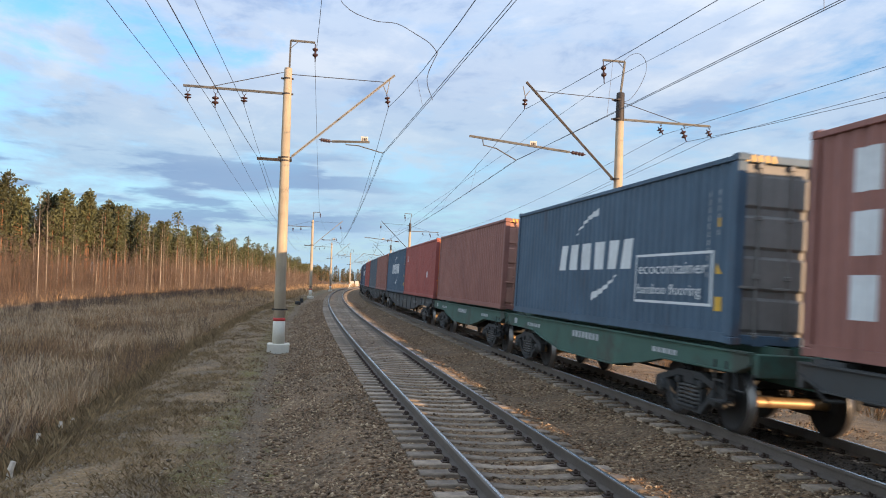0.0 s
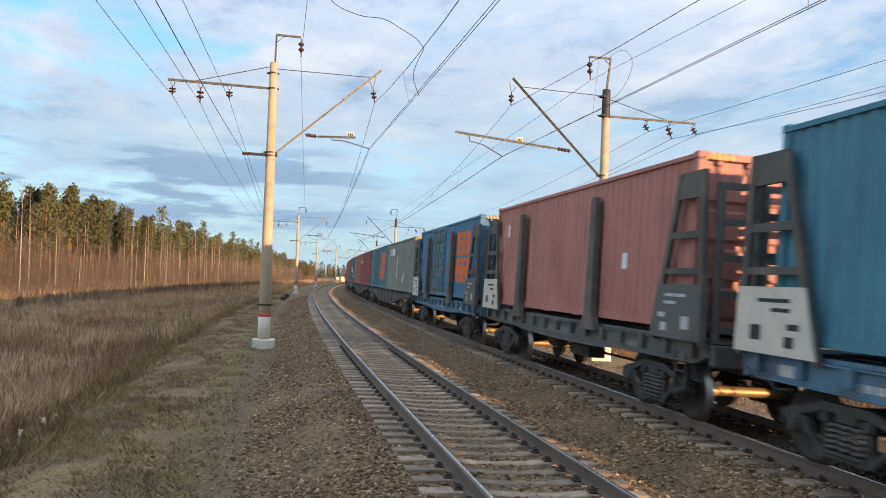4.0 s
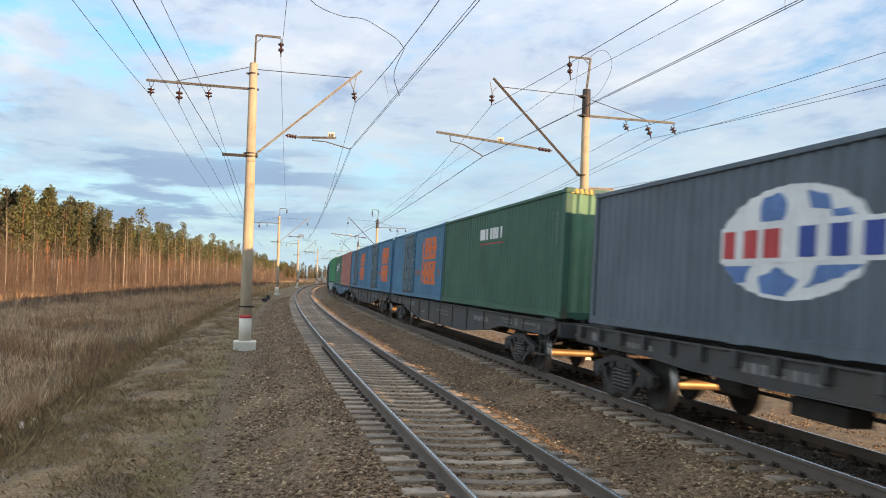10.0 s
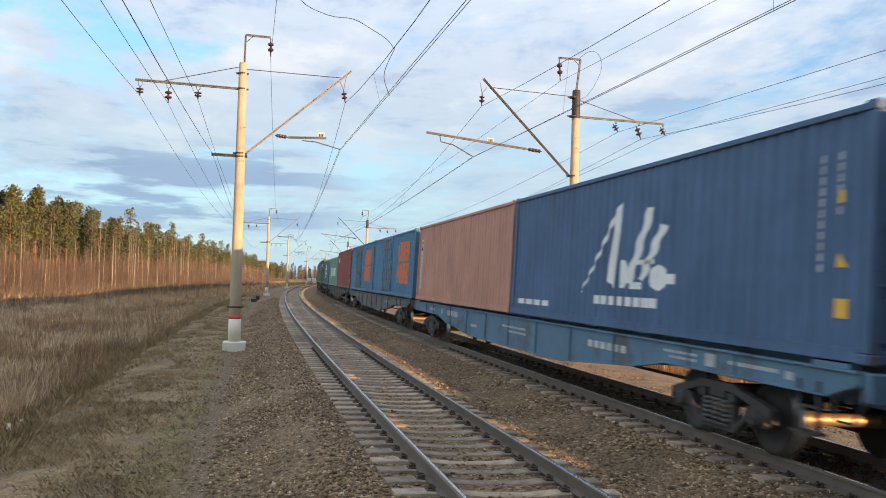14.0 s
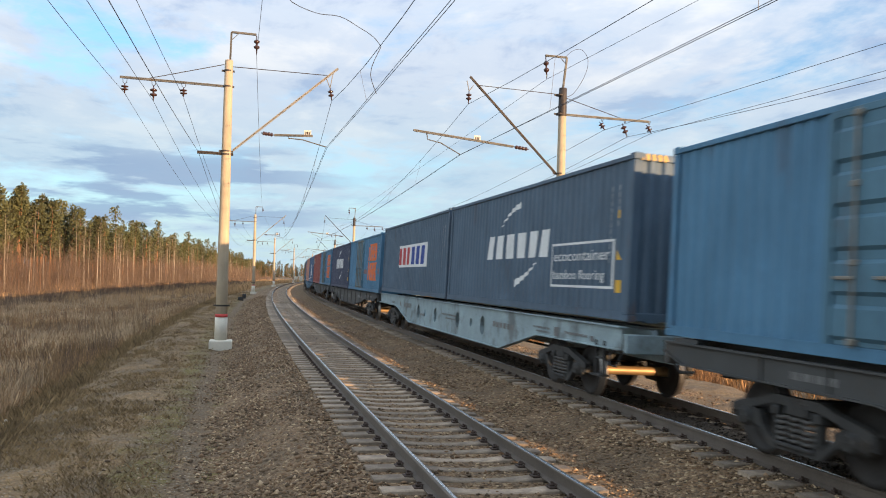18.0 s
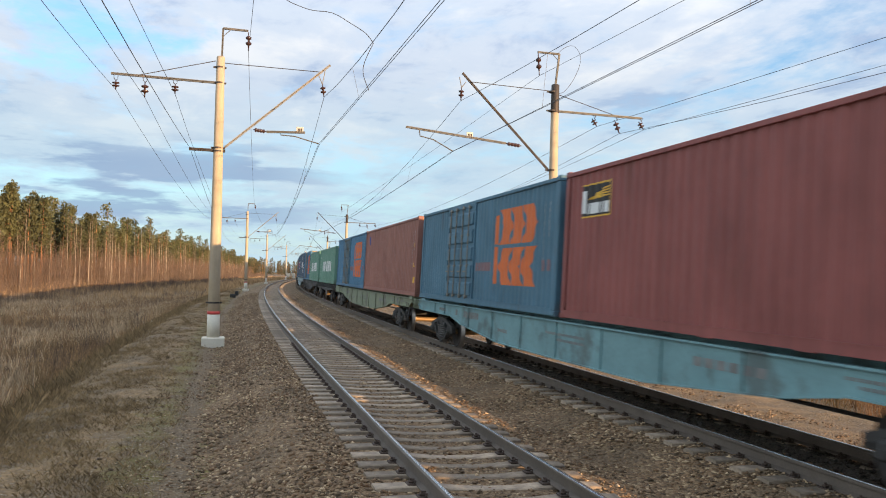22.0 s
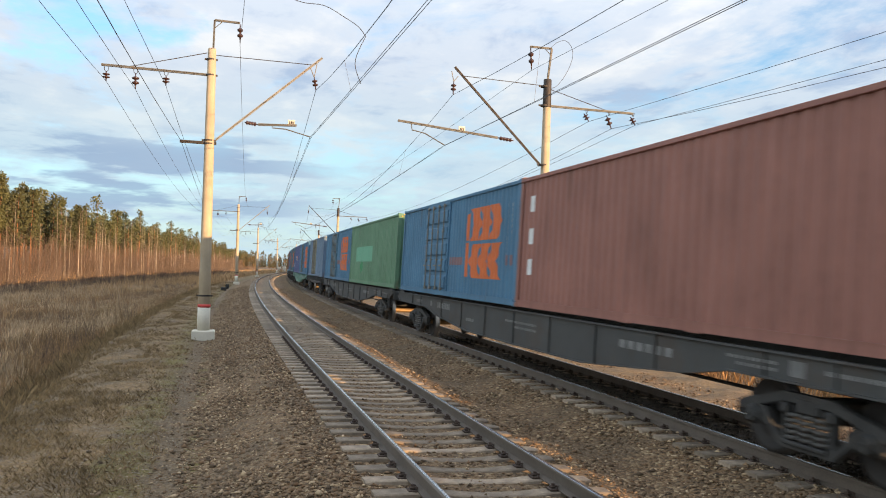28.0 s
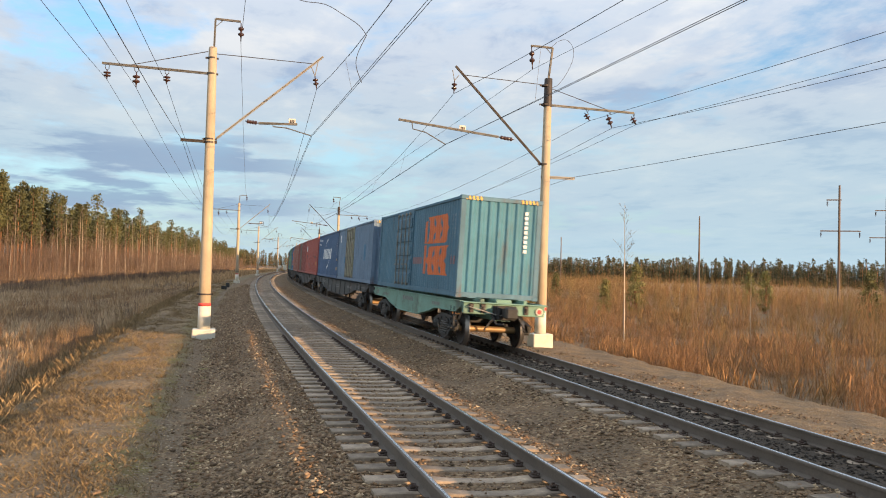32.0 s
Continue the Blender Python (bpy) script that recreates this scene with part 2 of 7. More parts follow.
M = {}
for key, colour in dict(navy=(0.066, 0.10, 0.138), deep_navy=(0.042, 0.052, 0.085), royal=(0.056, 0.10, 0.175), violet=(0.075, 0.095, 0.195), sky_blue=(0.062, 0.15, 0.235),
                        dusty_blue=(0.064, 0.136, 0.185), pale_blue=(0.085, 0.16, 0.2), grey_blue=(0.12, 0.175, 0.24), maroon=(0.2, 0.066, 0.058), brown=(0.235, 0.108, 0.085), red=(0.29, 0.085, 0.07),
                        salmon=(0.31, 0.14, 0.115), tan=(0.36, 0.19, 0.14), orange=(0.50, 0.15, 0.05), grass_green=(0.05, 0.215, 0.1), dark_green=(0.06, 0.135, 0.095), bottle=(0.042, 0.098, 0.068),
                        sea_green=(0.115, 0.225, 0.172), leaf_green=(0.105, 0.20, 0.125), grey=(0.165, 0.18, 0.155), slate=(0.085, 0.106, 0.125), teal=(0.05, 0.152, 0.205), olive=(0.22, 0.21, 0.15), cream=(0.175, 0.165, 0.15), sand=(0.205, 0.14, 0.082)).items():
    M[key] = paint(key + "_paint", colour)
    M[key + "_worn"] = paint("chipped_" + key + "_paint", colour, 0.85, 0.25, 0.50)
for key, colour in dict(w_black=(0.048, 0.049, 0.047), w_grey=(0.082, 0.084, 0.080), w_green=(0.048, 0.098, 0.074), w_blue=(0.072, 0.14, 0.205), w_lightblue=(0.225, 0.295, 0.315), w_olive=(0.17, 0.195, 0.13),
                        w_teal=(0.13, 0.245, 0.26), w_mint=(0.135, 0.25, 0.20)).items():
    M[key] = material(key[2:] + "_wagon_paint", colour, 0.7, 0, (14, 0.14), (0.9, 0.2), 0.1, 50, ((0.055, 0.042, 0.032), 1.3, 0.52, 0.6))
M["white_mark"] = material("white_lettering_paint", (0.62, 0.63, 0.62), 0.6, 0, (12, 0.06), (2.0, 0.12), 0.02, 40)
M["orange_mark"] = material("orange_lettering_paint", (0.55, 0.13, 0.035), 0.6, 0, (12, 0.07), (2.0, 0.14), 0.02, 40)
M["faded_mark"] = material("faded_red_lettering", (0.20, 0.115, 0.12), 0.6, 0, (12, 0.1), (2.0, 0.2), 0.02, 40)
M["stencil"] = material("faded_grey_stencil", (0.15, 0.15, 0.145), 0.75, 0, (12, 0.2), (2.5, 0.4), 0.02, 40)
M["worn_mark"] = material("worn_white_lettering", (0.36, 0.37, 0.37), 0.7, 0, (12, 0.2), (2.5, 0.35), 0.02, 40)
M["red_mark"] = material("red_lettering", (0.42, 0.05, 0.05), 0.6, 0, (12, 0.06), (2.0, 0.1), 0.02, 40)
M["blue_mark"] = material("blue_lettering", (0.03, 0.06, 0.25), 0.6, 0, (12, 0.06), (2.0, 0.1), 0.02, 40)
M["globe_blue"] = material("faded_blue_emblem_paint", (0.09, 0.17, 0.36), 0.6, 0, (12, 0.15), (2.0, 0.25), 0.02, 40)
M["black_mark"] = material("black_lettering", (0.02, 0.02, 0.02), 0.6, 0, (12, 0.06), (2.0, 0.1), 0.02, 40)
M["yellow_mark"] = material("yellow_sticker", (0.62, 0.36, 0.04), 0.5, 0, (12, 0.06), (2.0, 0.1), 0.02, 40)
M["mint_patch"] = material("mint_touch_up_paint", (0.14, 0.36, 0.24), 0.6, 0, (12, 0.06), (2.0, 0.1), 0.02, 40)
M["teal_patch"] = material("dark_teal_touch_up_paint", (0.045, 0.062, 0.062), 0.7, 0, (12, 0.1), (3.0, 0.2), 0.02, 40)
M["spring"] = material("dusty_spring_steel", (0.085, 0.08, 0.074), 0.7, 0.1, (30, 0.2), (4, 0.2), 0.1, 60)
M["iron"] = material("grimy_cast_iron", (0.034, 0.033, 0.031), 0.75, 0.1, (30, 0.25), (4, 0.3), 0.2, 60, ((0.06, 0.048, 0.036), 3, 0.55, 0.6))
# the axle's warm tan has low sunlight put into the base colour
M["axle"] = material("sunlit_tan_axle_steel", (0.30, 0.19, 0.09), 0.5, 0.5, (30, 0.1), (6, 0.2), 0.05, 60)
M["wheel"] = material("dark_wheel_steel", (0.024, 0.021, 0.019), 0.7, 0.1, (30, 0.15), (4, 0.3), 0.1, 60)
M["tread"] = material("polished_wheel_tread", (0.22, 0.21, 0.20), 0.42, 1.0, (30, 0.05), (4, 0.1), 0.0)
M["rail"] = material("brown_rusted_rail_steel", (0.105, 0.084, 0.067), 0.9, 0.0, (40, 0.18), (2, 0.2), 0.1, 80)
M["railhead"] = material("polished_rail_head", (0.52, 0.51, 0.50), 0.26, 1.0, (60, 0.06), (1.2, 0.15), 0.02, 80)
M["sleeper"] = material("weathered_concrete_sleeper", (0.265, 0.205, 0.145), 0.9, 0, (28, 0.18), (3, 0.28), 0.3, 60, ((0.15, 0.115, 0.085), 2.2, 0.45, 0.8), per_piece=0.25)
M["clip"] = material("rusted_clip_iron", (0.06, 0.04, 0.03), 0.8, 0.3, (30, 0.2), (4, 0.2), 0.2, 60)
M["concrete"] = material("pale_concrete_pole", (0.385, 0.305, 0.205), 0.85, 0, (22, 0.08), (1.3, 0.14), 0.15, 50, ((0.30, 0.26, 0.22), 1.0, 0.55, 0.5), streak=True)
M["whitewash"] = material("whitewashed_concrete", (0.60, 0.55, 0.45), 0.85, 0, (18, 0.06), (2.0, 0.12), 0.15, 40, ((0.42, 0.37, 0.31), 2.4, 0.58, 0.5))
M["red_band"] = material("faded_red_band_paint", (0.50, 0.06, 0.05), 0.7, 0, (18, 0.1), (3.0, 0.2), 0.05, 40)
M["steel"] = material("galvanised_rusty_steel", (0.21, 0.20, 0.18), 0.6, 0.2, (26, 0.15), (2.5, 0.25), 0.1, 60, ((0.17, 0.11, 0.075), 2.5, 0.55, 0.5))
M["arm_steel"] = material("dull_grey_arm_steel", (0.115, 0.112, 0.105), 0.6, 0.3, (26, 0.15), (2.5, 0.25), 0.1, 60, ((0.12, 0.075, 0.05), 2.5, 0.55, 0.5))
M["stake"] = material("dark_stanchion_steel", (0.075, 0.07, 0.064), 0.7, 0.1, (14, 0.15), (0.9, 0.25), 0.1, 50, ((0.16, 0.12, 0.08), 1.6, 0.52, 0.7))
M["lock"] = material("dusty_galvanised_lock_bar", (0.20, 0.185, 0.155), 0.65, 0.1, (26, 0.15), (2.5, 0.25), 0.1, 60, ((0.16, 0.10, 0.06), 2.5, 0.55, 0.6))
M["dark_steel"] = material("dark_bracket_steel", (0.05, 0.042, 0.038), 0.6, 0.4, (26, 0.15), (2.5, 0.25), 0.1, 60)
M["porcelain"] = material("brown_porcelain", (0.045, 0.022, 0.018), 0.18, 0, (10, 0.05), (3, 0.1), 0.0)
M["wire"] = material("dark_copper_wire", (0.06, 0.055, 0.055), 0.55, 0.5, (10, 0.05), (1, 0.1), 0.0)
M["plate"] = material("pale_number_plate", (0.47, 0.44, 0.38), 0.6, 0, (10, 0.05), (3, 0.1), 0.0)
M["needles"] = material("pine_needles", (0.068, 0.069, 0.026), 0.8, 0, (6, 0.3), (0.4, 0.3), 0.0, per_piece=0.25)
M["needles_dark"] = material("spruce_needles", (0.08, 0.072, 0.032), 0.85, 0, (6, 0.3), (0.4, 0.3), 0.0, per_piece=0.25)
M["bark"] = material("orange_pine_bark", (0.23, 0.115, 0.058), 0.9, 0, (8, 0.25), (0.6, 0.3), 0.2, 20, per_piece=0.25)
M["birch"] = material("pale_birch_bark", (0.36, 0.295, 0.225), 0.85, 0, (8, 0.25), (0.6, 0.3), 0.1, 20, per_piece=0.2)
M["twig"] = material("russet_leafless_twigs", (0.128, 0.086, 0.060), 0.9, 0, (0.6, 0.3), (0.06, 0.3), 0.0, island=0.3)
M["twig_grey"] = material("grey_brown_twigs", (0.205, 0.128, 0.054), 0.9, 0, (0.6, 0.25), (0.06, 0.25), 0.0, island=0.3)
M["dry_grass"] = material("dry_straw_grass", (0.4, 0.255, 0.13), 0.9, 0, (1.5, 0.3), (0.12, 0.3), 0.0, island=0.3)
M["reed"] = material("pale_dead_reed", (0.47, 0.335, 0.205), 0.9, 0, (1.5, 0.3), (0.12, 0.3), 0.0, island=0.3)
M["russet_grass"] = material("russet_dead_grass", (0.29, 0.16, 0.068), 0.9, 0, (1.5, 0.3), (0.12, 0.3), 0.0, island=0.3)
M["brown_grass"] = material("brown_dead_grass", (0.33, 0.205, 0.105), 0.9, 0, (1.5, 0.3), (0.12, 0.35), 0.0, island=0.3)
M["olive_twig"] = material("olive_brown_twigs", (0.185, 0.122, 0.046), 0.9, 0, (0.6, 0.25), (0.06, 0.25), 0.0, island=0.3)
M["red_twig"] = material("red_brown_twigs", (0.235, 0.125, 0.058), 0.9, 0, (0.6, 0.25), (0.06, 0.25), 0.0, island=0.3)
M["cut_wood"] = material("pale_cut_birch", (0.58, 0.50, 0.40), 0.85, 0, (12, 0.15), (3, 0.2), 0.1, 30)
M["short_grass"] = material("short_verge_grass", (0.215, 0.145, 0.07), 0.9, 0, (1.5, 0.3), (0.3, 0.35), 0.0, island=0.35)
M["young_needles"] = material("young_pine_needles", (0.15, 0.14, 0.046), 0.8, 0, (6, 0.3), (0.4, 0.3), 0.0, per_piece=0.2)
M["wood"] = material("weathered_pole_wood", (0.14, 0.10, 0.075), 0.9, 0, (12, 0.2), (1.2, 0.2), 0.2, 30)


def mineral(name, colours, size, bump, patch, over=None, islands=False):
    """Loose stones: cells of several colours with dark joints, over broad patches."""
    mat = bpy.data.materials.new(name)
    mat.use_nodes = True
    n, l = mat.node_tree.nodes, mat.node_tree.links
    bsdf = n["Principled BSDF"]
    co = n.new("ShaderNodeTexCoord")
    vo = n.new("ShaderNodeTexVoronoi")
    vo.inputs["Scale"].default_value = 1 / size
    l.new(co.outputs["Object"], vo.inputs["Vector"])
    sp = n.new("ShaderNodeSeparateColor")
    l.new(vo.outputs["Color"], sp.inputs[0])
    ramp = n.new("ShaderNodeValToRGB")
    e = ramp.color_ramp.elements
    while len(e) < len(colours):
        e.new(0.5)
    for k, c in enumerate(colours):
        e[k].position, e[k].color = k / (len(colours) - 1), (*c, 1)
    if islands:
        gi = n.new("ShaderNodeNewGeometry")
        l.new(gi.outputs["Random Per Island"], ramp.inputs[0])
        ramp.color_ramp.interpolation = "CONSTANT"
    else:
        l.new(sp.outputs[0], ramp.inputs[0])
    big = n.new("ShaderNodeTexNoise")
    big.inputs["Scale"].default_value, big.inputs["Detail"].default_value = 0.7, 5
    l.new(co.outputs["Object"], big.inputs["Vector"])
    mr = n.new("ShaderNodeMapRange")
    mr.inputs["From Min"].default_value, mr.inputs["From Max"].default_value = 0.46, 0.64
    mr.inputs["To Max"].default_value = 0.3 if islands else 0.75
    l.new(big.outputs["Fac"], mr.inputs["Value"])
    mx = n.new("ShaderNodeMix")
    mx.data_type = "RGBA"
    l.new(mr.outputs[0], mx.inputs["Factor"])
    a, b = [s for s in mx.inputs if s.type == "RGBA"]
    l.new(ramp.outputs[0], a)
    b.default_value = (*patch, 1)
    col = [s for s in mx.outputs if s.type == "RGBA"][0]
    l.new(over(mat, col) if over else col, bsdf.inputs["Base Color"])
    bsdf.inputs["Roughness"].default_value, bsdf.inputs["Specular IOR Level"].default_value = 0.92, 0.25
    bp = n.new("ShaderNodeBump")
    bp.inputs["Strength"].default_value, bp.inputs["Distance"].default_value = bump, size
    bp.invert = True
    l.new(vo.outputs["Distance"], bp.inputs["Height"])
    l.new(bp.outputs[0], bsdf.inputs["Normal"])
    return mat


M["stone"] = mineral("broken_ballast_stone", [(0.085, 0.057, 0.034), (0.194, 0.122, 0.07), (0.137, 0.092, 0.057), (0.262, 0.171, 0.1), (0.165, 0.097, 0.052), (0.217, 0.143, 0.086), (0.114, 0.076, 0.046), (0.433, 0.316, 0.193), (0.171, 0.112, 0.066)], 0.075, 0.1, (0.145, 0.10, 0.062), islands=True)

M["oily_stone"] = mineral("oil_stained_ballast_stone", [(0.022, 0.018, 0.014), (0.05, 0.04, 0.032), (0.032, 0.026, 0.02), (0.075, 0.058, 0.044), (0.04, 0.03, 0.022), (0.16, 0.13, 0.1)], 0.075, 0.1, (0.03, 0.025, 0.02), islands=True)


def verge(mat, stones):
    """Path, moss, straw and earth beside the stones; the mesh's own "bed" value says where the ballast ends."""
    n, l = mat.node_tree.nodes, mat.node_tree.links
    co = n.new("ShaderNodeTexCoord")

    def ns(scale, detail=6, rough=0.62):
        t = n.new("ShaderNodeTexNoise")
        t.inputs["Scale"].default_value, t.inputs["Detail"].default_value, t.inputs["Roughness"].default_value = scale, detail, rough
        l.new(co.outputs["Object"], t.inputs["Vector"])
        return t.outputs["Fac"]

    def mix(fac, a, b):
        m = n.new("ShaderNodeMix")
        m.data_type = "RGBA"
        l.new(fac, m.inputs["Factor"])
        sa, sb = [s for s in m.inputs if s.type == "RGBA"]
        for sock, v in ((sa, a), (sb, b)):
            if isinstance(v, tuple):
                sock.default_value = (*v, 1)
            else:
                l.new(v, sock)
        return [s for s in m.outputs if s.type == "RGBA"][0]

    def band(fac, lo, hi):
        r = n.new("ShaderNodeMapRange")
        r.inputs["From Min"].default_value, r.inputs["From Max"].default_value = lo, hi
        l.new(fac, r.inputs["Value"])
        return r.outputs[0]

    def calc(op, a, b):
        m = n.new("ShaderNodeMath")
        m.operation = op
        for k, v in enumerate((a, b)):
            if isinstance(v, float):
                m.inputs[k].default_value = v
            else:
                l.new(v, m.inputs[k])
        return m.outputs[0]

    def value(key):
        a = n.new("ShaderNodeAttribute")
        a.attribute_name = key
        return a.outputs["Fac"]

    straw = mix(band(ns(9, 7, 0.7), 0.35, 0.65), (0.15, 0.096, 0.050), (0.33, 0.215, 0.108))
    earth = mix(band(ns(26, 6, 0.75), 0.35, 0.7), (0.095, 0.066, 0.040), (0.215, 0.152, 0.090))
    col = mix(band(ns(1.1, 5), 0.40, 0.62), straw, earth)
    trod = calc("MULTIPLY", band(calc("ADD", value("path"), calc("MULTIPLY", ns(2.2), 0.7)), 0.55, 0.95), 0.9)
    col = mix(trod, col, earth)
    rim = calc("MULTIPLY", value("path"), calc("SUBTRACT", 1.0, value("path")))
    moss = calc("MULTIPLY", band(calc("ADD", calc("MULTIPLY", rim, 1.35), calc("MULTIPLY", ns(1.6, 7, 0.72), 0.8)), 0.64, 0.86), 0.62)
    col = mix(moss, col, (0.175, 0.158, 0.026))
    cell = n.new("ShaderNodeTexVoronoi")
    cell.inputs["Scale"].default_value = 24
    l.new(co.outputs["Object"], cell.inputs["Vector"])
    pick = n.new("ShaderNodeSeparateColor")
    l.new(cell.outputs["Color"], pick.inputs[0])
    grit = calc("MULTIPLY", band(pick.outputs[0], 0.70, 0.74), band(cell.outputs["Distance"], 0.5, 0.35))
    col = mix(grit, col, mix(pick.outputs[1], (0.10, 0.078, 0.055), (0.36, 0.29, 0.21)))
    edge = band(calc("ADD", value("bed"), calc("MULTIPLY", calc("SUBTRACT", ns(2.2, 7, 0.75), 0.5), 2.6)), 0.35, 0.65)
    bed = mix(edge, col, stones)
    soaked = calc("MULTIPLY", band(calc("ADD", value("oil"), calc("MULTIPLY", calc("SUBTRACT", ns(1.4, 6, 0.7), 0.5), 1.2)), 0.3, 0.8), 0.8)
    return mix(soaked, bed, (0.032, 0.027, 0.022))


M["ground"] = mineral("ballast_and_verge", [(0.058, 0.038, 0.022), (0.186, 0.116, 0.062), (0.128, 0.085, 0.05), (0.243, 0.155, 0.084), (0.154, 0.09, 0.045), (0.384, 0.28, 0.164)], 0.05, 1.0, (0.132, 0.092, 0.056), verge)

# ---------------------------------------------------------------- ground
PROFILE = [(-4000, -2.3), (-1200, -2.3), (-400, -2.3), (-150, -2.3), (-60, -2.25), (-30, -2.2), (-20, -2.15), (-14, -2.1), (-11, -2.0), (-9, -1.7), (-8.0, -1.3), (-7.2, -0.95), (-6.6, -0.70), (-6.0, -0.53), (-5.2, -0.48), (-4.3, -0.47),
           (-3.9, -0.49), (-3.5, -0.55), (-3.15, -0.52), (-2.7, -0.39), (-2.25, -0.22), (-2.0, -0.14), (-1.75, -0.135), (-1.45, -0.165), (-0.9, -0.195), (0, -0.232), (0.9, -0.265), (1.45, -0.285), (1.8, -0.32), (2.1, -0.36), (2.45, -0.36), (2.8, -0.26), (3.1, -0.20), (3.6, -0.15),
           (4.57, -0.19), (5.35, -0.235), (6.0, -0.305), (6.3, -0.32), (6.8, -0.45), (7.4, -0.66), (8.0, -0.76), (9.2, -0.80), (10.4, -0.86), (11.8, -1.0), (13.0, -1.5), (14.6, -2.0), (17, -2.15), (24, -2.2), (40, -2.25), (90, -2.3), (250, -2.3), (600, -2.3), (1200, -2.3)]


def ground_z(off):
    return float(np.interp(off, [p[0] for p in PROFILE], [p[1] for p in PROFILE]))


def make_ground():
    rows = [-900, -500, -300, -180, -120, -80, -60, -45, -30, -20, -12, -6] + list(np.arange(-2, 34, 0.4)) + list(np.arange(34, 60, 0.8)) + list(np.arange(60, 140, 3)) + [145, 160, 180, 200, 230, 260, 300, 350, 400, 460, 530, 610, 700, 800, 950, 1150, 1500]
    offs = []
    for (o0, z0), (o1, z1) in zip(PROFILE, PROFILE[1:]):
        k = 1 if o1 - o0 > 20 or o1 < -14 or o0 > 14 else max(1, round((o1 - o0) / 0.28))
        offs += [o0 + (o1 - o0) * j / k for j in range(k)]
    offs.append(PROFILE[-1][0])
    V, F = [], []
    for s in rows:
        for o in offs:
            x, y, _ = on_track(s, o)
            z = ground_z(o)
            r = 0.0
            if -60 < o < -3.2 or 7.6 < o < 60:
                r = 0.05 + 0.10 * min(1, (abs(o - 2.2) - 5.2) / 6)
            elif -3.2 <= o < -1.8:
                r = 0.02
            elif 1.5 < o < 3.0 or 6.1 < o <= 7.6:
                r = 0.04
            z += r * (noise.noise((x * 0.6, y * 0.6, 3.0)) + 0.5 * noise.noise((x * 2.1, y * 2.1, 7.0)) + 0.5 * noise.noise((x * 4.3, y * 4.3, 1.0)))
            V.append((x, y, z))
    w = len(offs)
    for i in range(len(rows) - 1):
        for j in range(w - 1):
            F.append((i * w + j, i * w + j + 1, (i + 1) * w + j + 1, (i + 1) * w + j))
    me = bpy.data.meshes.new("ground")
    me.from_pydata(V, [], F)
    me.materials.append(M["ground"])
    for key, xs, ys in (("bed", [-7.0, -5.0, -3.9, -3.3, -2.9, -2.0, 6.6, 7.2, 8.2, 10.5], [0, 0.12, 0.22, 0.42, 0.95, 1.6, 1.4, 0.7, 0.3, 0]), ("path", [-5.0, -4.0, -3.68, -3.5, -3.32, -2.95], [0, 0.45, 0.85, 1, 0.85, 0]), ("oil", [3.3, 3.85, 5.25, 5.8], [0, 1, 1, 0])):
        a = me.attributes.new(key, "FLOAT", "POINT")
        a.data.foreach_set("value", [float(np.interp(o, xs, ys)) for _ in rows for o in offs])
    me.polygons.foreach_set("use_smooth", [True] * len(F))
    me.update()
    tagged(new("ground", me), "dry grassy verge, gravel path and brown ballast bed beside the tracks", "ground", kind="structure")


make_ground()


# ---------------------------------------------------------------- tracks
RAIL = [(-0.075, -0.18), (0.075, -0.18), (0.075, -0.168), (0.011, -0.145), (0.010, -0.045), (0.037, -0.034), (0.037, -0.010), (0.028, -0.002)]
RAIL = RAIL + [(-y, z) for y, z in RAIL[:0:-1] if abs(y) < 0.07] + [(-0.075, -0.168)]


def rail_mesh(off, side):
    stations = [-700, -400, -200, -100, -50] + list(range(-24, 80, 4)) + list(range(80, 240, 8)) + list(range(240, 900, 20))
    body, head = Build(), Build()
    lift, tread = -side * 0.0326, -side * 0.008
    rings, tops = [], []
    for s in stations:
        ring = []
        for u, z in RAIL:
            x, y, _ = on_track(s, off + side * 0.8 + u)
            ring.append((x, y, z + lift))
        rings.append(ring)
        tops.append([(*on_track(s, off + side * 0.8 + u)[:2], z + lift) for u, z in ((-0.016 + tread, -0.0015), (0.016 + tread, -0.0015), (0.013 + tread, 0.0025), (-0.013 + tread, 0.0025))])
    body.loft(rings)
    head.loft(tops)
    return body, head


def sleeper_mesh():
    b = Build()
    stations = [(-1.35, 0.0), (-0.95, 0.012), (-0.62, 0.0), (-0.3, -0.026), (0, -0.032), (0.3, -0.026), (0.62, 0.0), (0.95, 0.012), (1.35, 0.0)]
    rings = []
    for x, z in stations:
        w = 0.15 if abs(x) > 0.5 else 0.13
        rings.append([(x, -w, -0.22), (x, -w + 0.03, z - 0.012), (x, -w + 0.05, z), (x, w - 0.05, z), (x, w - 0.03, z - 0.012), (x, w, -0.22)])
    b.loft(rings)
    return b.mesh("sleeper")


def clip_mesh():
    b = Build()
    b.box(-0.05, 0.05, -0.07, 0.07, 0, 0.022, 0.006)
    b.tube((0, 0, 0.02), (0, 0, 0.075), 0.016, n=6)
    b.box(-0.03, 0.03, -0.03, 0.03, 0.022, 0.05, 0.008)
    b.path([(-0.03, -0.06, 0.02), (-0.045, -0.05, 0.05), (0.0, 0, 0.055), (-0.045, 0.05, 0.05), (-0.03, 0.06, 0.02)], 0.011, 5)
    return b.mesh("clip")


SLEEPER, CLIP = sleeper_mesh(), clip_mesh()
PITCH = 0.543


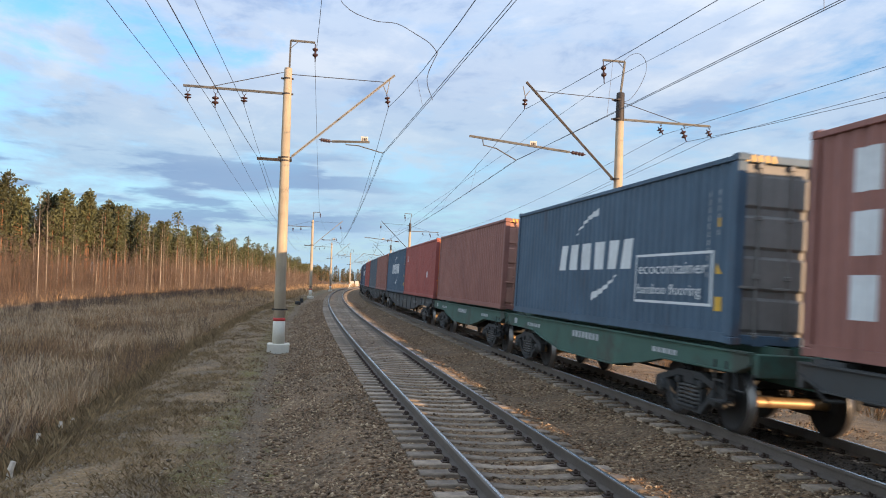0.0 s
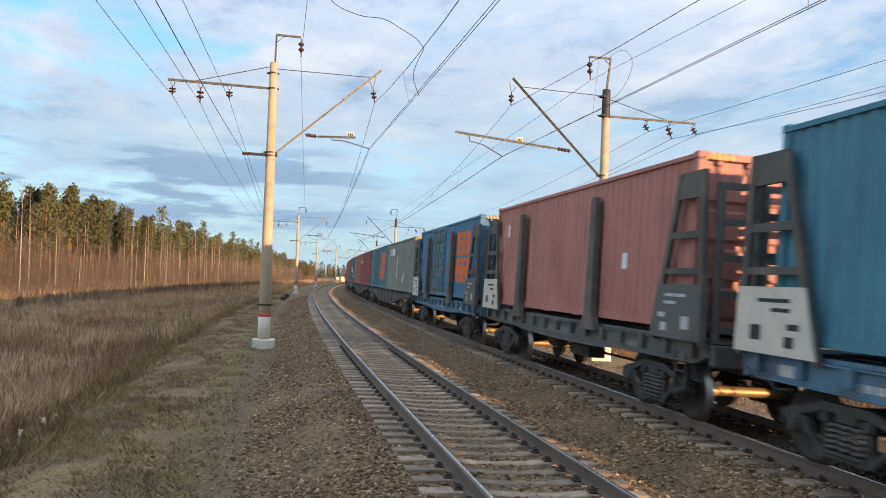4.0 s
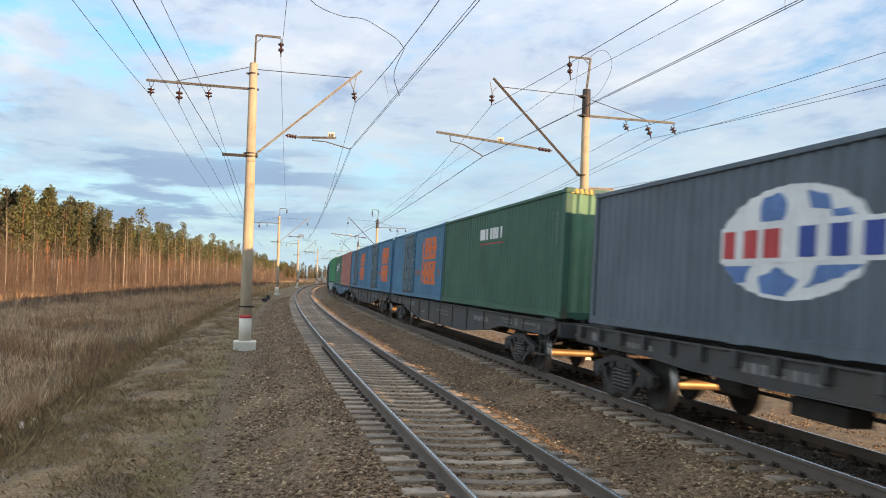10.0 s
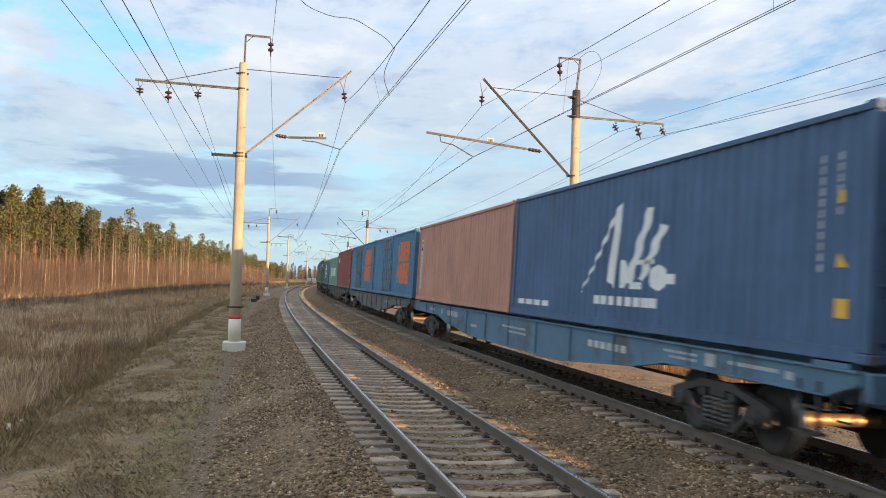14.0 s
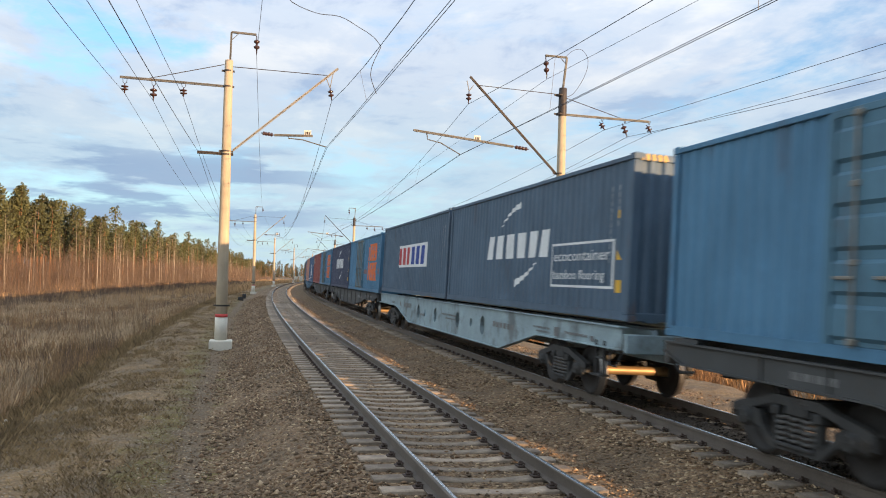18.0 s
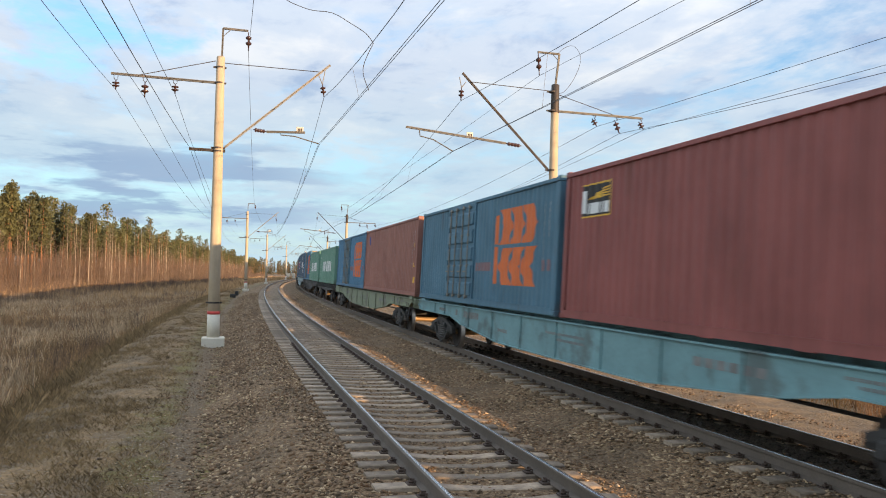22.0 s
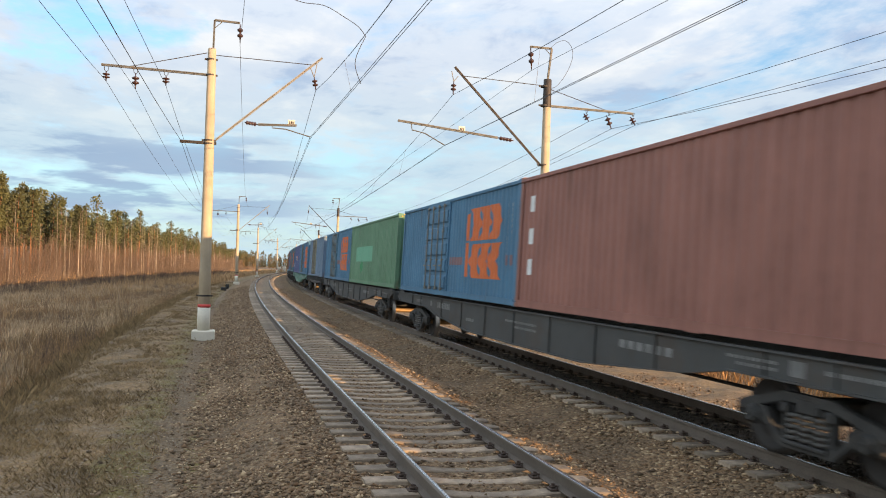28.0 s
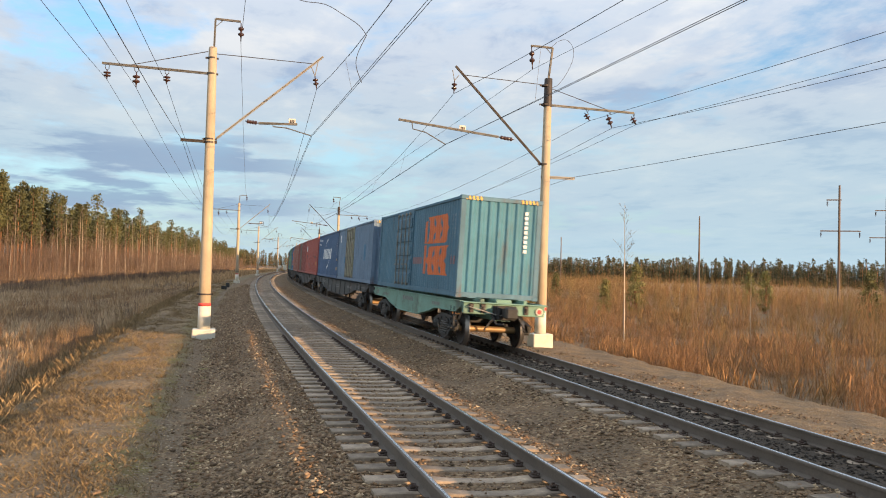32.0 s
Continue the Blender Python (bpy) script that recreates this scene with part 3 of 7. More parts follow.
def make_track(name, off, label):
    tr = tagged(new(name), label, "railway track", kind="structure")
    for side in (-1, 1):
        body, head = rail_mesh(off, side)
        r = part("rail", body, M["rail"], tr, "brown rusted steel rail")
        part("rail_head", head, M["railhead"], r, "shiny worn running surface")
    tilt = CANT
    for k in range(0, 125):
        s = 3.10 + k * PITCH
        x, y, th = on_track(s, off)
        part("sleeper", SLEEPER, M["sleeper"], tr, m=pose(x, y, -0.19, 0, tilt, -math.degrees(th)))
    far = Build()
    S = [3.10 - PITCH * k for k in range(1, 75)] + [3.10 + PITCH * k for k in range(125, 460)]
    ring = [(x, y, z) for x in (-1.35, 1.35) for y, z in ((-0.12, -0.2), (-0.09, 0), (0.09, 0), (0.12, -0.2))]
    faces = [(0, 1, 5, 4), (1, 2, 6, 5), (2, 3, 7, 6), (0, 3, 2, 1), (4, 5, 6, 7)]
    for s in S:
        m = at(s, off, -0.19, tilt)
        far.add([m @ Vector(p) for p in ring], faces)
    tagged(part("far_sleepers", far, M["sleeper"], tr), kind="stuff")
    clips = Build()
    cv, cf = [tuple(v.co) for v in CLIP.vertices], [tuple(p.vertices) for p in CLIP.polygons]
    for k in range(0, 45):
        s = 3.10 + k * PITCH
        for side in (-1, 1):
            for e in (-0.125, 0.125):
                m = at(s, off, -0.185, tilt) @ pose(side * 0.8 + e, 0, 0, 0, 0, 0 if e > 0 else 180)
                clips.add([m @ Vector(v) for v in cv], cf)
    tagged(part("rail_clips", clips, M["clip"], tr, "rusted bolts and spring clips"), kind="stuff")


make_track("track_near", 0.0, "empty curved railway track on concrete sleepers")
make_track("track_far", FAR, "curved railway track on concrete sleepers under the train")


# ---------------------------------------------------------------- overhead line
def insulator(b, top, bottom, r=0.11, discs=2):
    top, bottom = Vector(top), Vector(bottom)
    prof = [(0, 0.02), (0.18, 0.02)]
    for k in range(discs):
        t0 = 0.2 + 0.6 * k / discs
        w = 0.6 / discs
        prof += [(t0, 0.035), (t0 + 0.25 * w, r), (t0 + 0.55 * w, r * 0.9), (t0 + 0.7 * w, 0.035)]
    prof += [(0.85, 0.02), (1, 0.02)]
    b.turned(top, bottom, prof, 10)


def angle_bar(b, p, q, w=0.05):
    """A steel channel bar from p to q."""
    p, q = Vector(p), Vector(q)
    d = (q - p).normalized()
    n = d.cross(Vector((0, 1, 0))).normalized() if abs(d.y) < 0.9 else Vector((1, 0, 0))
    for y0, y1, h in ((-w, w, w * 0.35), (-w, -w * 0.6, w), (w * 0.6, w, w)):
        c = []
        for e in (p, q):
            c.append([e + Vector((0, y, 0)) + n * k for y, k in ((y0, -h), (y1, -h), (y1, h), (y0, h))])
        b.loft(c)


def pole_thing(s, left, full=True):
    label = "tall pale concrete catenary pole with brackets and brown insulators"
    o = -3.46 if left else 9.2
    g = -0.72 if left else -0.8
    top = 9.95 if left else 9.70
    p = thing("catenary_pole", at(s, 0), label, "utility pole", "catenary poles along the line")
    b = Build()
    b.turned((o, 0, g), (o + (0.02 if left else 0.12), 0, top), [(0, 0.215), (0.25, 0.20), (0.995, 0.145), (1, 0.13)], 16)
    part("shaft", b.mesh("shaft", True), M["concrete"], p)
    b = Build()
    b.box(o - 0.40, o + 0.40, -0.36, 0.36, g - 0.25, g + 0.52, 0.03)
    part("footing", b, M["whitewash"], p, "whitewashed concrete footing block")
    b = Build()
    b.turned((o, 0, g + 0.52), (o, 0, 0.62), [(0, 0.222), (1, 0.221)], 16)
    part("whitewash_band", b.mesh("band", True), M["whitewash"], p, "whitewashed lower shaft")
    b = Build()
    b.turned((o, 0, 0.62), (o, 0, 0.73), [(0, 0.224), (1, 0.223)], 16)
    part("red_band", b.mesh("band", True), M["red_band"], p, "faded red painted band")
    # added dark band: the right poles are darker over their top metre
    if not left:
        b = Build()
        b.turned((o + 0.105, 0, 8.62), (o + 0.121, 0, 9.74), [(0, 0.158), (0.02, 0.166), (0.98, 0.156), (1, 0.14)], 16)
        part("head_sleeve", b.mesh("sleeve", True), M["dark_steel"], p, "dark band round the pole head")
    for z in (1.04, 6.62, 6.5, 8.98, 9.55) if left else (6.35, 8.7, 9.45):
        b = Build()
        r = 0.215 - 0.07 * (z - g) / 10.7 + 0.012
        b.turned((o, 0, z - 0.03), (o, 0, z + 0.03), [(0, r), (1, r)], 14)
        b.box(o + r - 0.02, o + r + 0.07, -0.03, 0.03, z - 0.03, z + 0.03)
        b.box(o - r - 0.07, o - r + 0.02, -0.03, 0.03, z - 0.03, z + 0.03)
        part("clamp", b, M["dark_steel"], p)
    b = Build()
    if left:
        angle_bar(b, (-3.3, 0, 8.98), (-7.15, 0, 9.06), 0.04)
        part("cross_arm", b, M["arm_steel"], p, "dull grey steel cross arm")
        for u, z in ((-6.98, 8.62), (-6.01, 8.41), (-4.99, 8.61)):
            b = Build()
            zt = 9.0
            b.path([(u - 0.07, 0, zt), (u - 0.06, 0, zt - 0.12), (u, 0, zt - 0.18)], 0.012, 5), b.path([(u + 0.07, 0, zt), (u + 0.06, 0, zt - 0.12), (u, 0, zt - 0.18)], 0.012, 5)
            part("hanger", b, M["dark_steel"], p)
            b = Build()
            insulator(b, (u, 0, zt - 0.16), (u, 0, z - 0.12), 0.13)
            part("insulator", b.mesh("insulator", True), M["porcelain"], p)
        strut, tip = (-3.22, 0, 6.66), (0.52, 0, 9.95)
        stays = [((-3.6, 0, 9.78), (-6.25, 0, 9.06)), ((-3.3, 0, 9.72), (0.17, 0, 9.66))]
        ins = ((0.18, 0, 9.58), (0.31, 0, 8.74))
        brk = [(-3.40, 0, 9.9), (-3.38, 0, 10.99), (-2.49, 0, 10.97)]
        bins = ((-2.48, 0, 10.92), (-2.47, 0, 10.24))
        regs = [((-2.23, 0, 7.36), (-1.76, 0, 7.31)), ((-1.76, 0, 7.31), (-0.36, 0, 7.36))]
        arm = [(-1.24, 0, 7.34), (-1.24, 0, 7.22), (-0.75, 0, 7.2), (0.16, 0, 6.97)]
        plate, low = (-0.55, 7.45), ((-4.46, 0, 6.54), (-3.2, 0, 6.52))
    else:
        angle_bar(b, (9.35, 0, 8.70), (13.05, 0, 8.64), 0.04)
        part("cross_arm", b, M["arm_steel"], p, "dull grey steel cross arm")
        for u, z in ((11.01, 8.28), (11.99, 8.05), (13.05, 8.26)):
            b = Build()
            b.path([(u - 0.06, 0, 8.66), (u, 0, 8.5)], 0.012, 5), b.path([(u + 0.06, 0, 8.66), (u, 0, 8.5)], 0.012, 5)
            part("hanger", b, M["dark_steel"], p)
            b = Build()
            insulator(b, (u - 0.12, 0, 8.5), (u + 0.1, 0, z - 0.08), 0.12)
            part("insulator", b.mesh("insulator", True), M["porcelain"], p)
        strut, tip = (9.05, 0, 6.37), (5.52, 0, 9.92)
        stays = [((9.15, 0, 9.48), (5.89, 0, 9.6)), ((9.3, 0, 9.4), (11.9, 0, 8.68))]
        ins = ((5.5, 0, 9.75), (5.47, 0, 8.87))
        brk = [(9.3, 0, 9.55), (9.47, 0, 10.97), (8.56, 0, 10.98)]
        bins = ((8.58, 0, 10.94), (8.64, 0, 10.07))
        regs = [((7.94, 0, 7.24), (7.3, 0, 7.31)), ((7.3, 0, 7.31), (3.35, 0, 7.72))]
        arm = [(3.86, 0, 7.66), (3.9, 0, 7.4), (4.4, 0, 7.3), (5.17, 0, 6.90)]
        plate, low = (5.85, 7.55), ((9.1, 0, 5.85), (10.5, 0, 5.85))
    b = Build()
    angle_bar(b, strut, tip, 0.038)
    part("bracket_strut", b, M["steel"] if left else M["dark_steel"], p, "slanting steel bracket strut")
    for q in stays:
        b = Build()
        b.tube(*q, 0.014, n=6)
        part("stay_rod", b, M["dark_steel"], p)
    b = Build()
    (xt, _, zt), (xb, _, zb) = ins
    xm, zm = xt + (xb - xt) * 0.45, zt + (zb - zt) * 0.45
    for q in (xt - 0.10, xt + 0.16):
        b.tube((q, 0, zt + (0.0 if q < xt else 0.17) * (1 if left else -1)), (xm, 0, zm), 0.016, n=6)
    part("hanger", b, M["steel"], p)
    b = Build()
    insulator(b, (xm, 0, zm), (xb, 0, zb), 0.11, 2)
    part("insulator", b.mesh("insulator", True), M["porcelain"], p)
    b = Build()
    angle_bar(b, brk[0], brk[1], 0.035)
    part("bracket_post", b, M["arm_steel"], p)
    b = Build()
    angle_bar(b, brk[1], brk[2], 0.035)
    part("bracket_arm", b, M["arm_steel"], p)
    b = Build()
    b.tube((brk[1][0], 0, brk[1][2] - 0.3), (brk[1][0] + (0.3 if left else -0.3), 0, brk[1][2]), 0.014, n=6)
    part("bracket_brace", b, M["arm_steel"], p)
    b = Build()
    insulator(b, *bins, 0.11)
    part("insulator", b.mesh("insulator", True), M["porcelain"], p)
    b = Build()
    b.turned(*regs[0], [(0, 0.02), (0.1, 0.02), (0.14, 0.075), (0.24, 0.075), (0.28, 0.035), (0.34, 0.075), (0.44, 0.075), (0.48, 0.035), (0.54, 0.075), (0.64, 0.075), (0.68, 0.035), (0.74, 0.075), (0.84, 0.075), (0.9, 0.02), (1, 0.02)], 10)
    part("rod_insulator", b.mesh("insulator", True), M["porcelain"], p)
    b = Build()
    angle_bar(b, *regs[1], 0.04)
    part("registration_arm", b, M["arm_steel"], p)
    b = Build()
    b.path(arm, 0.022, 6)
    part("steady_arm", b, M["arm_steel"], p)
    b = Build()
    angle_bar(b, *low, 0.05)
    part("lower_bracket", b, M["dark_steel"] if left else M["steel"], p)
    b = Build()
    b.box(plate[0] - 0.13, plate[0] + 0.13, -0.01, 0.01, plate[1] - 0.11, plate[1] + 0.11, 0.004)
    plt = part("plate", b, M["plate"], p, "small pale plate")
    for k in (-0.06, 0.0, 0.06):
        b = Build()
        b.box(plate[0] + k - 0.02, plate[0] + k + 0.02, -0.016, -0.011, plate[1] - 0.05, plate[1] + 0.05)
        part("mark", b, M["dark_steel"], plt)
    return p


LEFT_S = [-42, 30.8, 111, 180, 250, 318, 386, 455, 525]
RIGHT_S = [-44, 30.3, 108, 178, 248, 316, 384, 453, 523]
for s in LEFT_S:
    pole_thing(s, True)
for s in RIGHT_S:
    pole_thing(s, False)


def strung(name, stations, off, z, sag, r, label, seg=14, back=0.0, near=None):
    """back, near: how far the first mast holds the wire aside, and the sag of the first span."""
    b, line = Build(), []
    for s0, s1 in zip(stations, stations[1:]):
        p, q = Vector((*on_track(s0, off + (back if s0 < 0 else 0))[:2], z)), Vector((*on_track(s1, off)[:2], z))
        n, g = seg, near if near is not None and s0 < 0 else sag
        line += [p.lerp(q, k / n) - Vector((0, 0, 4 * g * (k / n) * (1 - k / n) * ((s1 - s0) / 75) ** 2)) for k in range(n)]
    b.path(line + [q], r, 5)
    return tagged(part(name, b, M["wire"]), label, "overhead wire", "wires over the tracks")


def catenary(stations, off_m, z_m, off_c, z_c, sag, sag_c, first, contacts):
    """first, contacts: (back, near) of the carrying wire and of the two contact wires."""
    strung("carrying_wire", stations, off_m, z_m, sag, 0.009, "dark sagging carrying wire over the track", back=first[0], near=first[1])
    for d, (aside, near) in zip((-0.02, 0.02), contacts):
        strung("contact_wire", stations, off_c + d, z_c, sag_c, 0.0075, "taut dark contact wire over the track", back=aside, near=near)
    b = Build()
    for s0, s1 in zip(stations[:5], stations[1:5]):
        bm_, gm, bc_, gc = (first[0], first[1], *contacts[0]) if s0 < 0 else (0, sag, 0, sag_c)
        for k in range(1, 8):
            t = k / 8
            drop = 4 * t * (1 - t) * ((s1 - s0) / 75) ** 2
            pm = Vector((*on_track(s0, off_m + bm_)[:2], z_m)).lerp(Vector((*on_track(s1, off_m)[:2], z_m)), t) - Vector((0, 0, gm * drop))
            pc = Vector((*on_track(s0, off_c + bc_)[:2], z_c)).lerp(Vector((*on_track(s1, off_c)[:2], z_c)), t) - Vector((0, 0, gc * drop))
            b.tube(pm, pc, 0.0045, n=4)
    tagged(part("dropper_wires", b, M["wire"]), "thin dropper wires between carrying and contact wire", "overhead wire", kind="stuff")


catenary(LEFT_S, 0.31, 8.72, 0.16, 6.95, 1.75, 0.6, (-2.96, 2.6), ((-0.25, 0.22), (-0.1, 0.2)))
catenary(RIGHT_S, 5.47, 8.85, 5.17, 6.88, 1.8, 0.31, (-2.3, 1.3), ((-1.0, 0.26), (-0.1, 0.01)))
for u, z, g, aside, near in ((-6.98, 8.5, 1.07, -0.8, 1.32), (-6.01, 8.29, 1.06, -1.4, 1.11), (-4.99, 8.49, 1.5, -3.2, 0.4), (-2.47, 10.2, 0.95, -1.4, 1.9), (-4.42, 6.56, 1.6, -2.3, 1.0)):
    strung("feeder_wire", LEFT_S, u, z, g, 0.008, "dark feeder wire strung between the poles", back=aside, near=near)
for u, z, g, aside, near in ((11.11, 8.2, 0.94, 2.3, 0.44), (12.09, 7.97, 1.3, -1.4, 1.3), (13.15, 8.18, 1.0, 3.2, 0.35), (8.64, 10.05, 0.1, 3.1, 0.1), (10.45, 5.9, 0.53, 0.0, 0.53)):
    strung("feeder_wire", RIGHT_S, u, z, g, 0.008, "dark feeder wire strung between the poles", back=aside, near=near)


def jumper(s, pts, r=0.009):
    b = Build()
    m = at(s, 0)
    fine = []
    for k in range(len(pts) - 1):
        p0, p1, p2, p3 = (Vector(pts[max(k - 1, 0)]), Vector(pts[k]), Vector(pts[k + 1]), Vector(pts[min(k + 2, len(pts) - 1)]))
        for j in range(4):
            t = j / 4
            fine.append(0.5 * (2 * p1 + (p2 - p0) * t + (2 * p0 - 5 * p1 + 4 * p2 - p3) * t * t + (3 * p1 - p0 - 3 * p2 + p3) * t ** 3))
    fine.append(Vector(pts[-1]))
    b.path([m @ Vector((q[0], q[2] if len(q) > 2 else 0, q[1])) for q in fine], r, 5)
    tagged(part("jumper_wire", b, M["wire"]), "slack dark jumper wire looped between overhead wires", "overhead wire", "jumper wires")


jumper(19.5, [(-2.47, 9.75), (-2.0, 8.75), (-1.3, 8.41), (-0.7, 8.37), (-0.23, 8.15), (0.12, 7.95), (0.31, 7.73)])
jumper(19.5, [(0.31, 7.73), (0.11, 7.27), (0.08, 6.96), (0.22, 6.58)])
jumper(30.3, [(9.39, 10.97), (9.7, 11.25), (10.06, 11.34), (10.33, 11.06), (10.34, 10.61), (10.09, 10.02), (9.74, 9.54), (9.45, 9.39)])

# ---------------------------------------------------------------- containers
CL, CW, CH = 12.192, 2.438, 2.87
RIPPLE = 0.2782


def ripple_points():
    """Stations along the container and how deep its wall lies there."""
    pts, y = [], -5.90
    while y < 5.80:
        pts += [(y, 0.028), (y + 0.07, 0.028), (y + 0.139, 0.064), (y + 0.209, 0.064)]
        y += RIPPLE
    return pts + [(y, 0.028)]


RIP = ripple_points()
RIP_Y, RIP_D = [p[0] for p in RIP], [p[1] for p in RIP]


def wall_mesh():
    b = Build()
    pts = [(-(CW / 2 - d), y, z) for y, d in RIP for z in (0.15, CH - 0.10)]
    b.add(pts, [(2 * k, 2 * k + 1, 2 * k + 3, 2 * k + 2) for k in range(len(RIP) - 1)])
    pts = [(-(CW / 2 - 0.08), y, z) for y in (RIP_Y[0], RIP_Y[-1]) for z in (0.15, CH - 0.10)]
    b.add(pts, [(0, 1, 3, 2)])
    return b.mesh("side_wall")


def end_wall_mesh(deep):
    b = Build()
    xs, x = [], -1.08
    p = 0.27
    while x < 1.0:
        xs += [(x, 0.0), (x + 0.3 * p, 0.0), (x + 0.5 * p, deep), (x + 0.8 * p, deep)]
        x += p
    xs.append((1.09, 0.0))
    b.add([(x, CL / 2 - 0.03 - d, z) for x, d in xs for z in (0.16, CH - 0.12)], [(2 * k, 2 * k + 1, 2 * k + 3, 2 * k + 2) for k in range(len(xs) - 1)])
    return b.mesh("end_wall")


def door_leaf_mesh(w, h, ribs=4):
    """A door leaf in the x-z plane, from 0 to w, with pressed horizontal panels."""
    b = Build()
    line = [(0, 0), (0.045, 0)]
    for k in range(ribs):
        z0, z1 = 0.05 + (h - 0.10) * k / ribs, 0.05 + (h - 0.10) * (k + 1) / ribs - 0.10
        line += [(0.045, z0), (0.085, z0 + 0.045), (0.085, z1 - 0.045), (0.045, z1)]
    b.slab(line + [(0.045, h), (0, h)], 0.01, w - 0.01)
    return b.mesh("door")


def lock_bar_mesh(h):
    b = Build()
    b.tube((0, 0.10, 0.0), (0, 0.10, h), 0.020, n=8)
    for z in (0.06, h * 0.35, h * 0.68, h - 0.06):
        b.box(-0.05, 0.05, 0.045, 0.125, z - 0.035, z + 0.035, 0.01)
    b.box(-0.02, 0.28, 0.10, 0.125, h * 0.28, h * 0.28 + 0.04, 0.006)
    return b.mesh("lock_bar")


def post_mesh():
    b = Build()
    b.box(-0.08, 0.08, -0.08, 0.08, 0.12, CH - 0.12, 0.012)
    for z0, z1 in ((0, 0.118), (CH - 0.118, CH)):
        b.box(-0.089, 0.089, -0.089, 0.089, z0, z1, 0.014)
        b.turned((-0.0905, 0, (z0 + z1) / 2), (-0.0895, 0, (z0 + z1) / 2), [(0, 0.038), (1, 0.038)], 10)
    return b.mesh("corner_post")


def rail_box(y0, y1, lower):
    b = Build()
    if lower:
        b.slab([(y0, 0.02), (y1, 0.02), (y1, 0.16), (y0, 0.16)], -CW / 2 + 0.006, -CW / 2 + 0.06)
        b.box(-CW / 2 + 0.002, -CW / 2 + 0.05, y0, y1, 0.145, 0.165)
        for k in (-1, 1):
            b.box(-CW / 2 + 0.004, -CW / 2 + 0.05, k * 1.02 - 0.18, k * 1.02 + 0.18, 0.005, 0.05)
    else:
        b.box(-CW / 2 + 0.002, -CW / 2 + 0.06, y0, y1, CH - 0.11, CH - 0.03, 0.008)
    return b.mesh("rail")


def roof_mesh():
    b = Build()
    ys = np.linspace(-5.95, 5.95, 90)
    b.add([(x, y, CH - 0.035 + (0.018 if k % 4 in (1, 2) else 0)) for k, y in enumerate(ys) for x in (-1.17, 1.17)], [(2 * k, 2 * k + 1, 2 * k + 3, 2 * k + 2) for k in range(len(ys) - 1)])
    return b.mesh("roof")


def floor_mesh():
    b = Build()
    b.box(-1.17, 1.17, -5.98, 5.98, 0.10, 0.15)
    for k in range(20):
        y = -5.7 + k * 0.6
        b.box(-1.16, 1.16, y - 0.03, y + 0.03, 0.025, 0.10)
    return b.mesh("floor_frame")


def header_mesh(low):
    b = Build()
    if low:
        b.box(-1.14, 1.14, 5.93, 6.085, 0.02, 0.16, 0.01)
        for k in (-0.75, 0.75):
            b.box(k - 0.12, k + 0.12, 5.95, 6.09, 0.0, 0.05)
    else:
        b.box(-1.14, 1.14, 5.95, 6.085, CH - 0.13, CH - 0.01, 0.01)
    return b.mesh("header")


def hazard_mesh():
    b = Build()
    for e in (-1, 1):
        for k in range(5):
            x = e * (0.62 + 0.11 * k)
            b.add([(x - 0.03, 6.090, CH - 0.125), (x + 0.02, 6.090, CH - 0.125), (x + 0.05, 6.090, CH - 0.02), (x, 6.090, CH - 0.02)], [(0, 1, 2, 3)])
    return b.mesh("hazard_stripes")




def mesh_set():
    return dict(wall=wall_mesh(), wall_end=end_wall_mesh(0.05), end_deep=end_wall_mesh(0.045), leaf=door_leaf_mesh(1.12, CH - 0.30), bar=lock_bar_mesh(CH - 0.22), post=post_mesh(), low=rail_box(-5.93, 5.93, True), topr=rail_box(-5.93, 5.93, False), roof=roof_mesh(),
              floor=floor_mesh(), headl=header_mesh(True), headt=header_mesh(False), hazard=hazard_mesh(), sleaf=door_leaf_mesh(1.28, CH - 0.34, 5), sbar=lock_bar_mesh(CH - 0.28))


TALL = mesh_set()
CH = 2.57               # a few boxes are of the lower standard height
LOWER = mesh_set()
CH = 2.87
FLIP = Matrix.Rotation(math.pi, 4, "Z")


def wall_depth(y):
    return float(np.interp(y, RIP_Y, RIP_D))


def clip_poly(poly, lo, hi):
    for bound, sign in ((lo, 1), (hi, -1)):
        out = []
        for k in range(len(poly)):
            p, q = poly[k], poly[(k + 1) % len(poly)]
            a, c = sign * (p[0] - bound), sign * (q[0] - bound)
            if a >= 0:
                out.append(p)
            if a * c < 0:
                t = a / (a - c)
                out.append((p[0] + (q[0] - p[0]) * t, p[1] + (q[1] - p[1]) * t))
        poly = out
        if len(poly) < 3:
            return []
    return poly


DECALS = {}


def decal(key, polys, proud=0.004):
    """Paint laid over the rippled wall: flat outlines of (metres from the front, height), folded into the ripples."""
    if key in DECALS:
        return DECALS[key]
    b = Build()
    for poly in polys:
        poly = [(CL / 2 - d, z) for d, z in poly]
        lo, hi = min(p[0] for p in poly), max(p[0] for p in poly)
        cuts = [lo] + [y for y in RIP_Y if lo < y < hi] + [hi]
        for c0, c1 in zip(cuts, cuts[1:]):
            piece = clip_poly(poly, c0, c1)
            if len(piece) >= 3:
                b.add([(-(CW / 2 - wall_depth(y)) - proud, y, z) for y, z in piece], [tuple(range(len(piece)))])
    DECALS[key] = welded(b.mesh(key))
    return DECALS[key]


def welded(me):
    bm = bmesh.new()
    bm.from_mesh(me)
    bmesh.ops.remove_doubles(bm, verts=bm.verts, dist=0.0005)
    bm.to_mesh(me)
    bm.free()
    return me


ISLANDS = {}


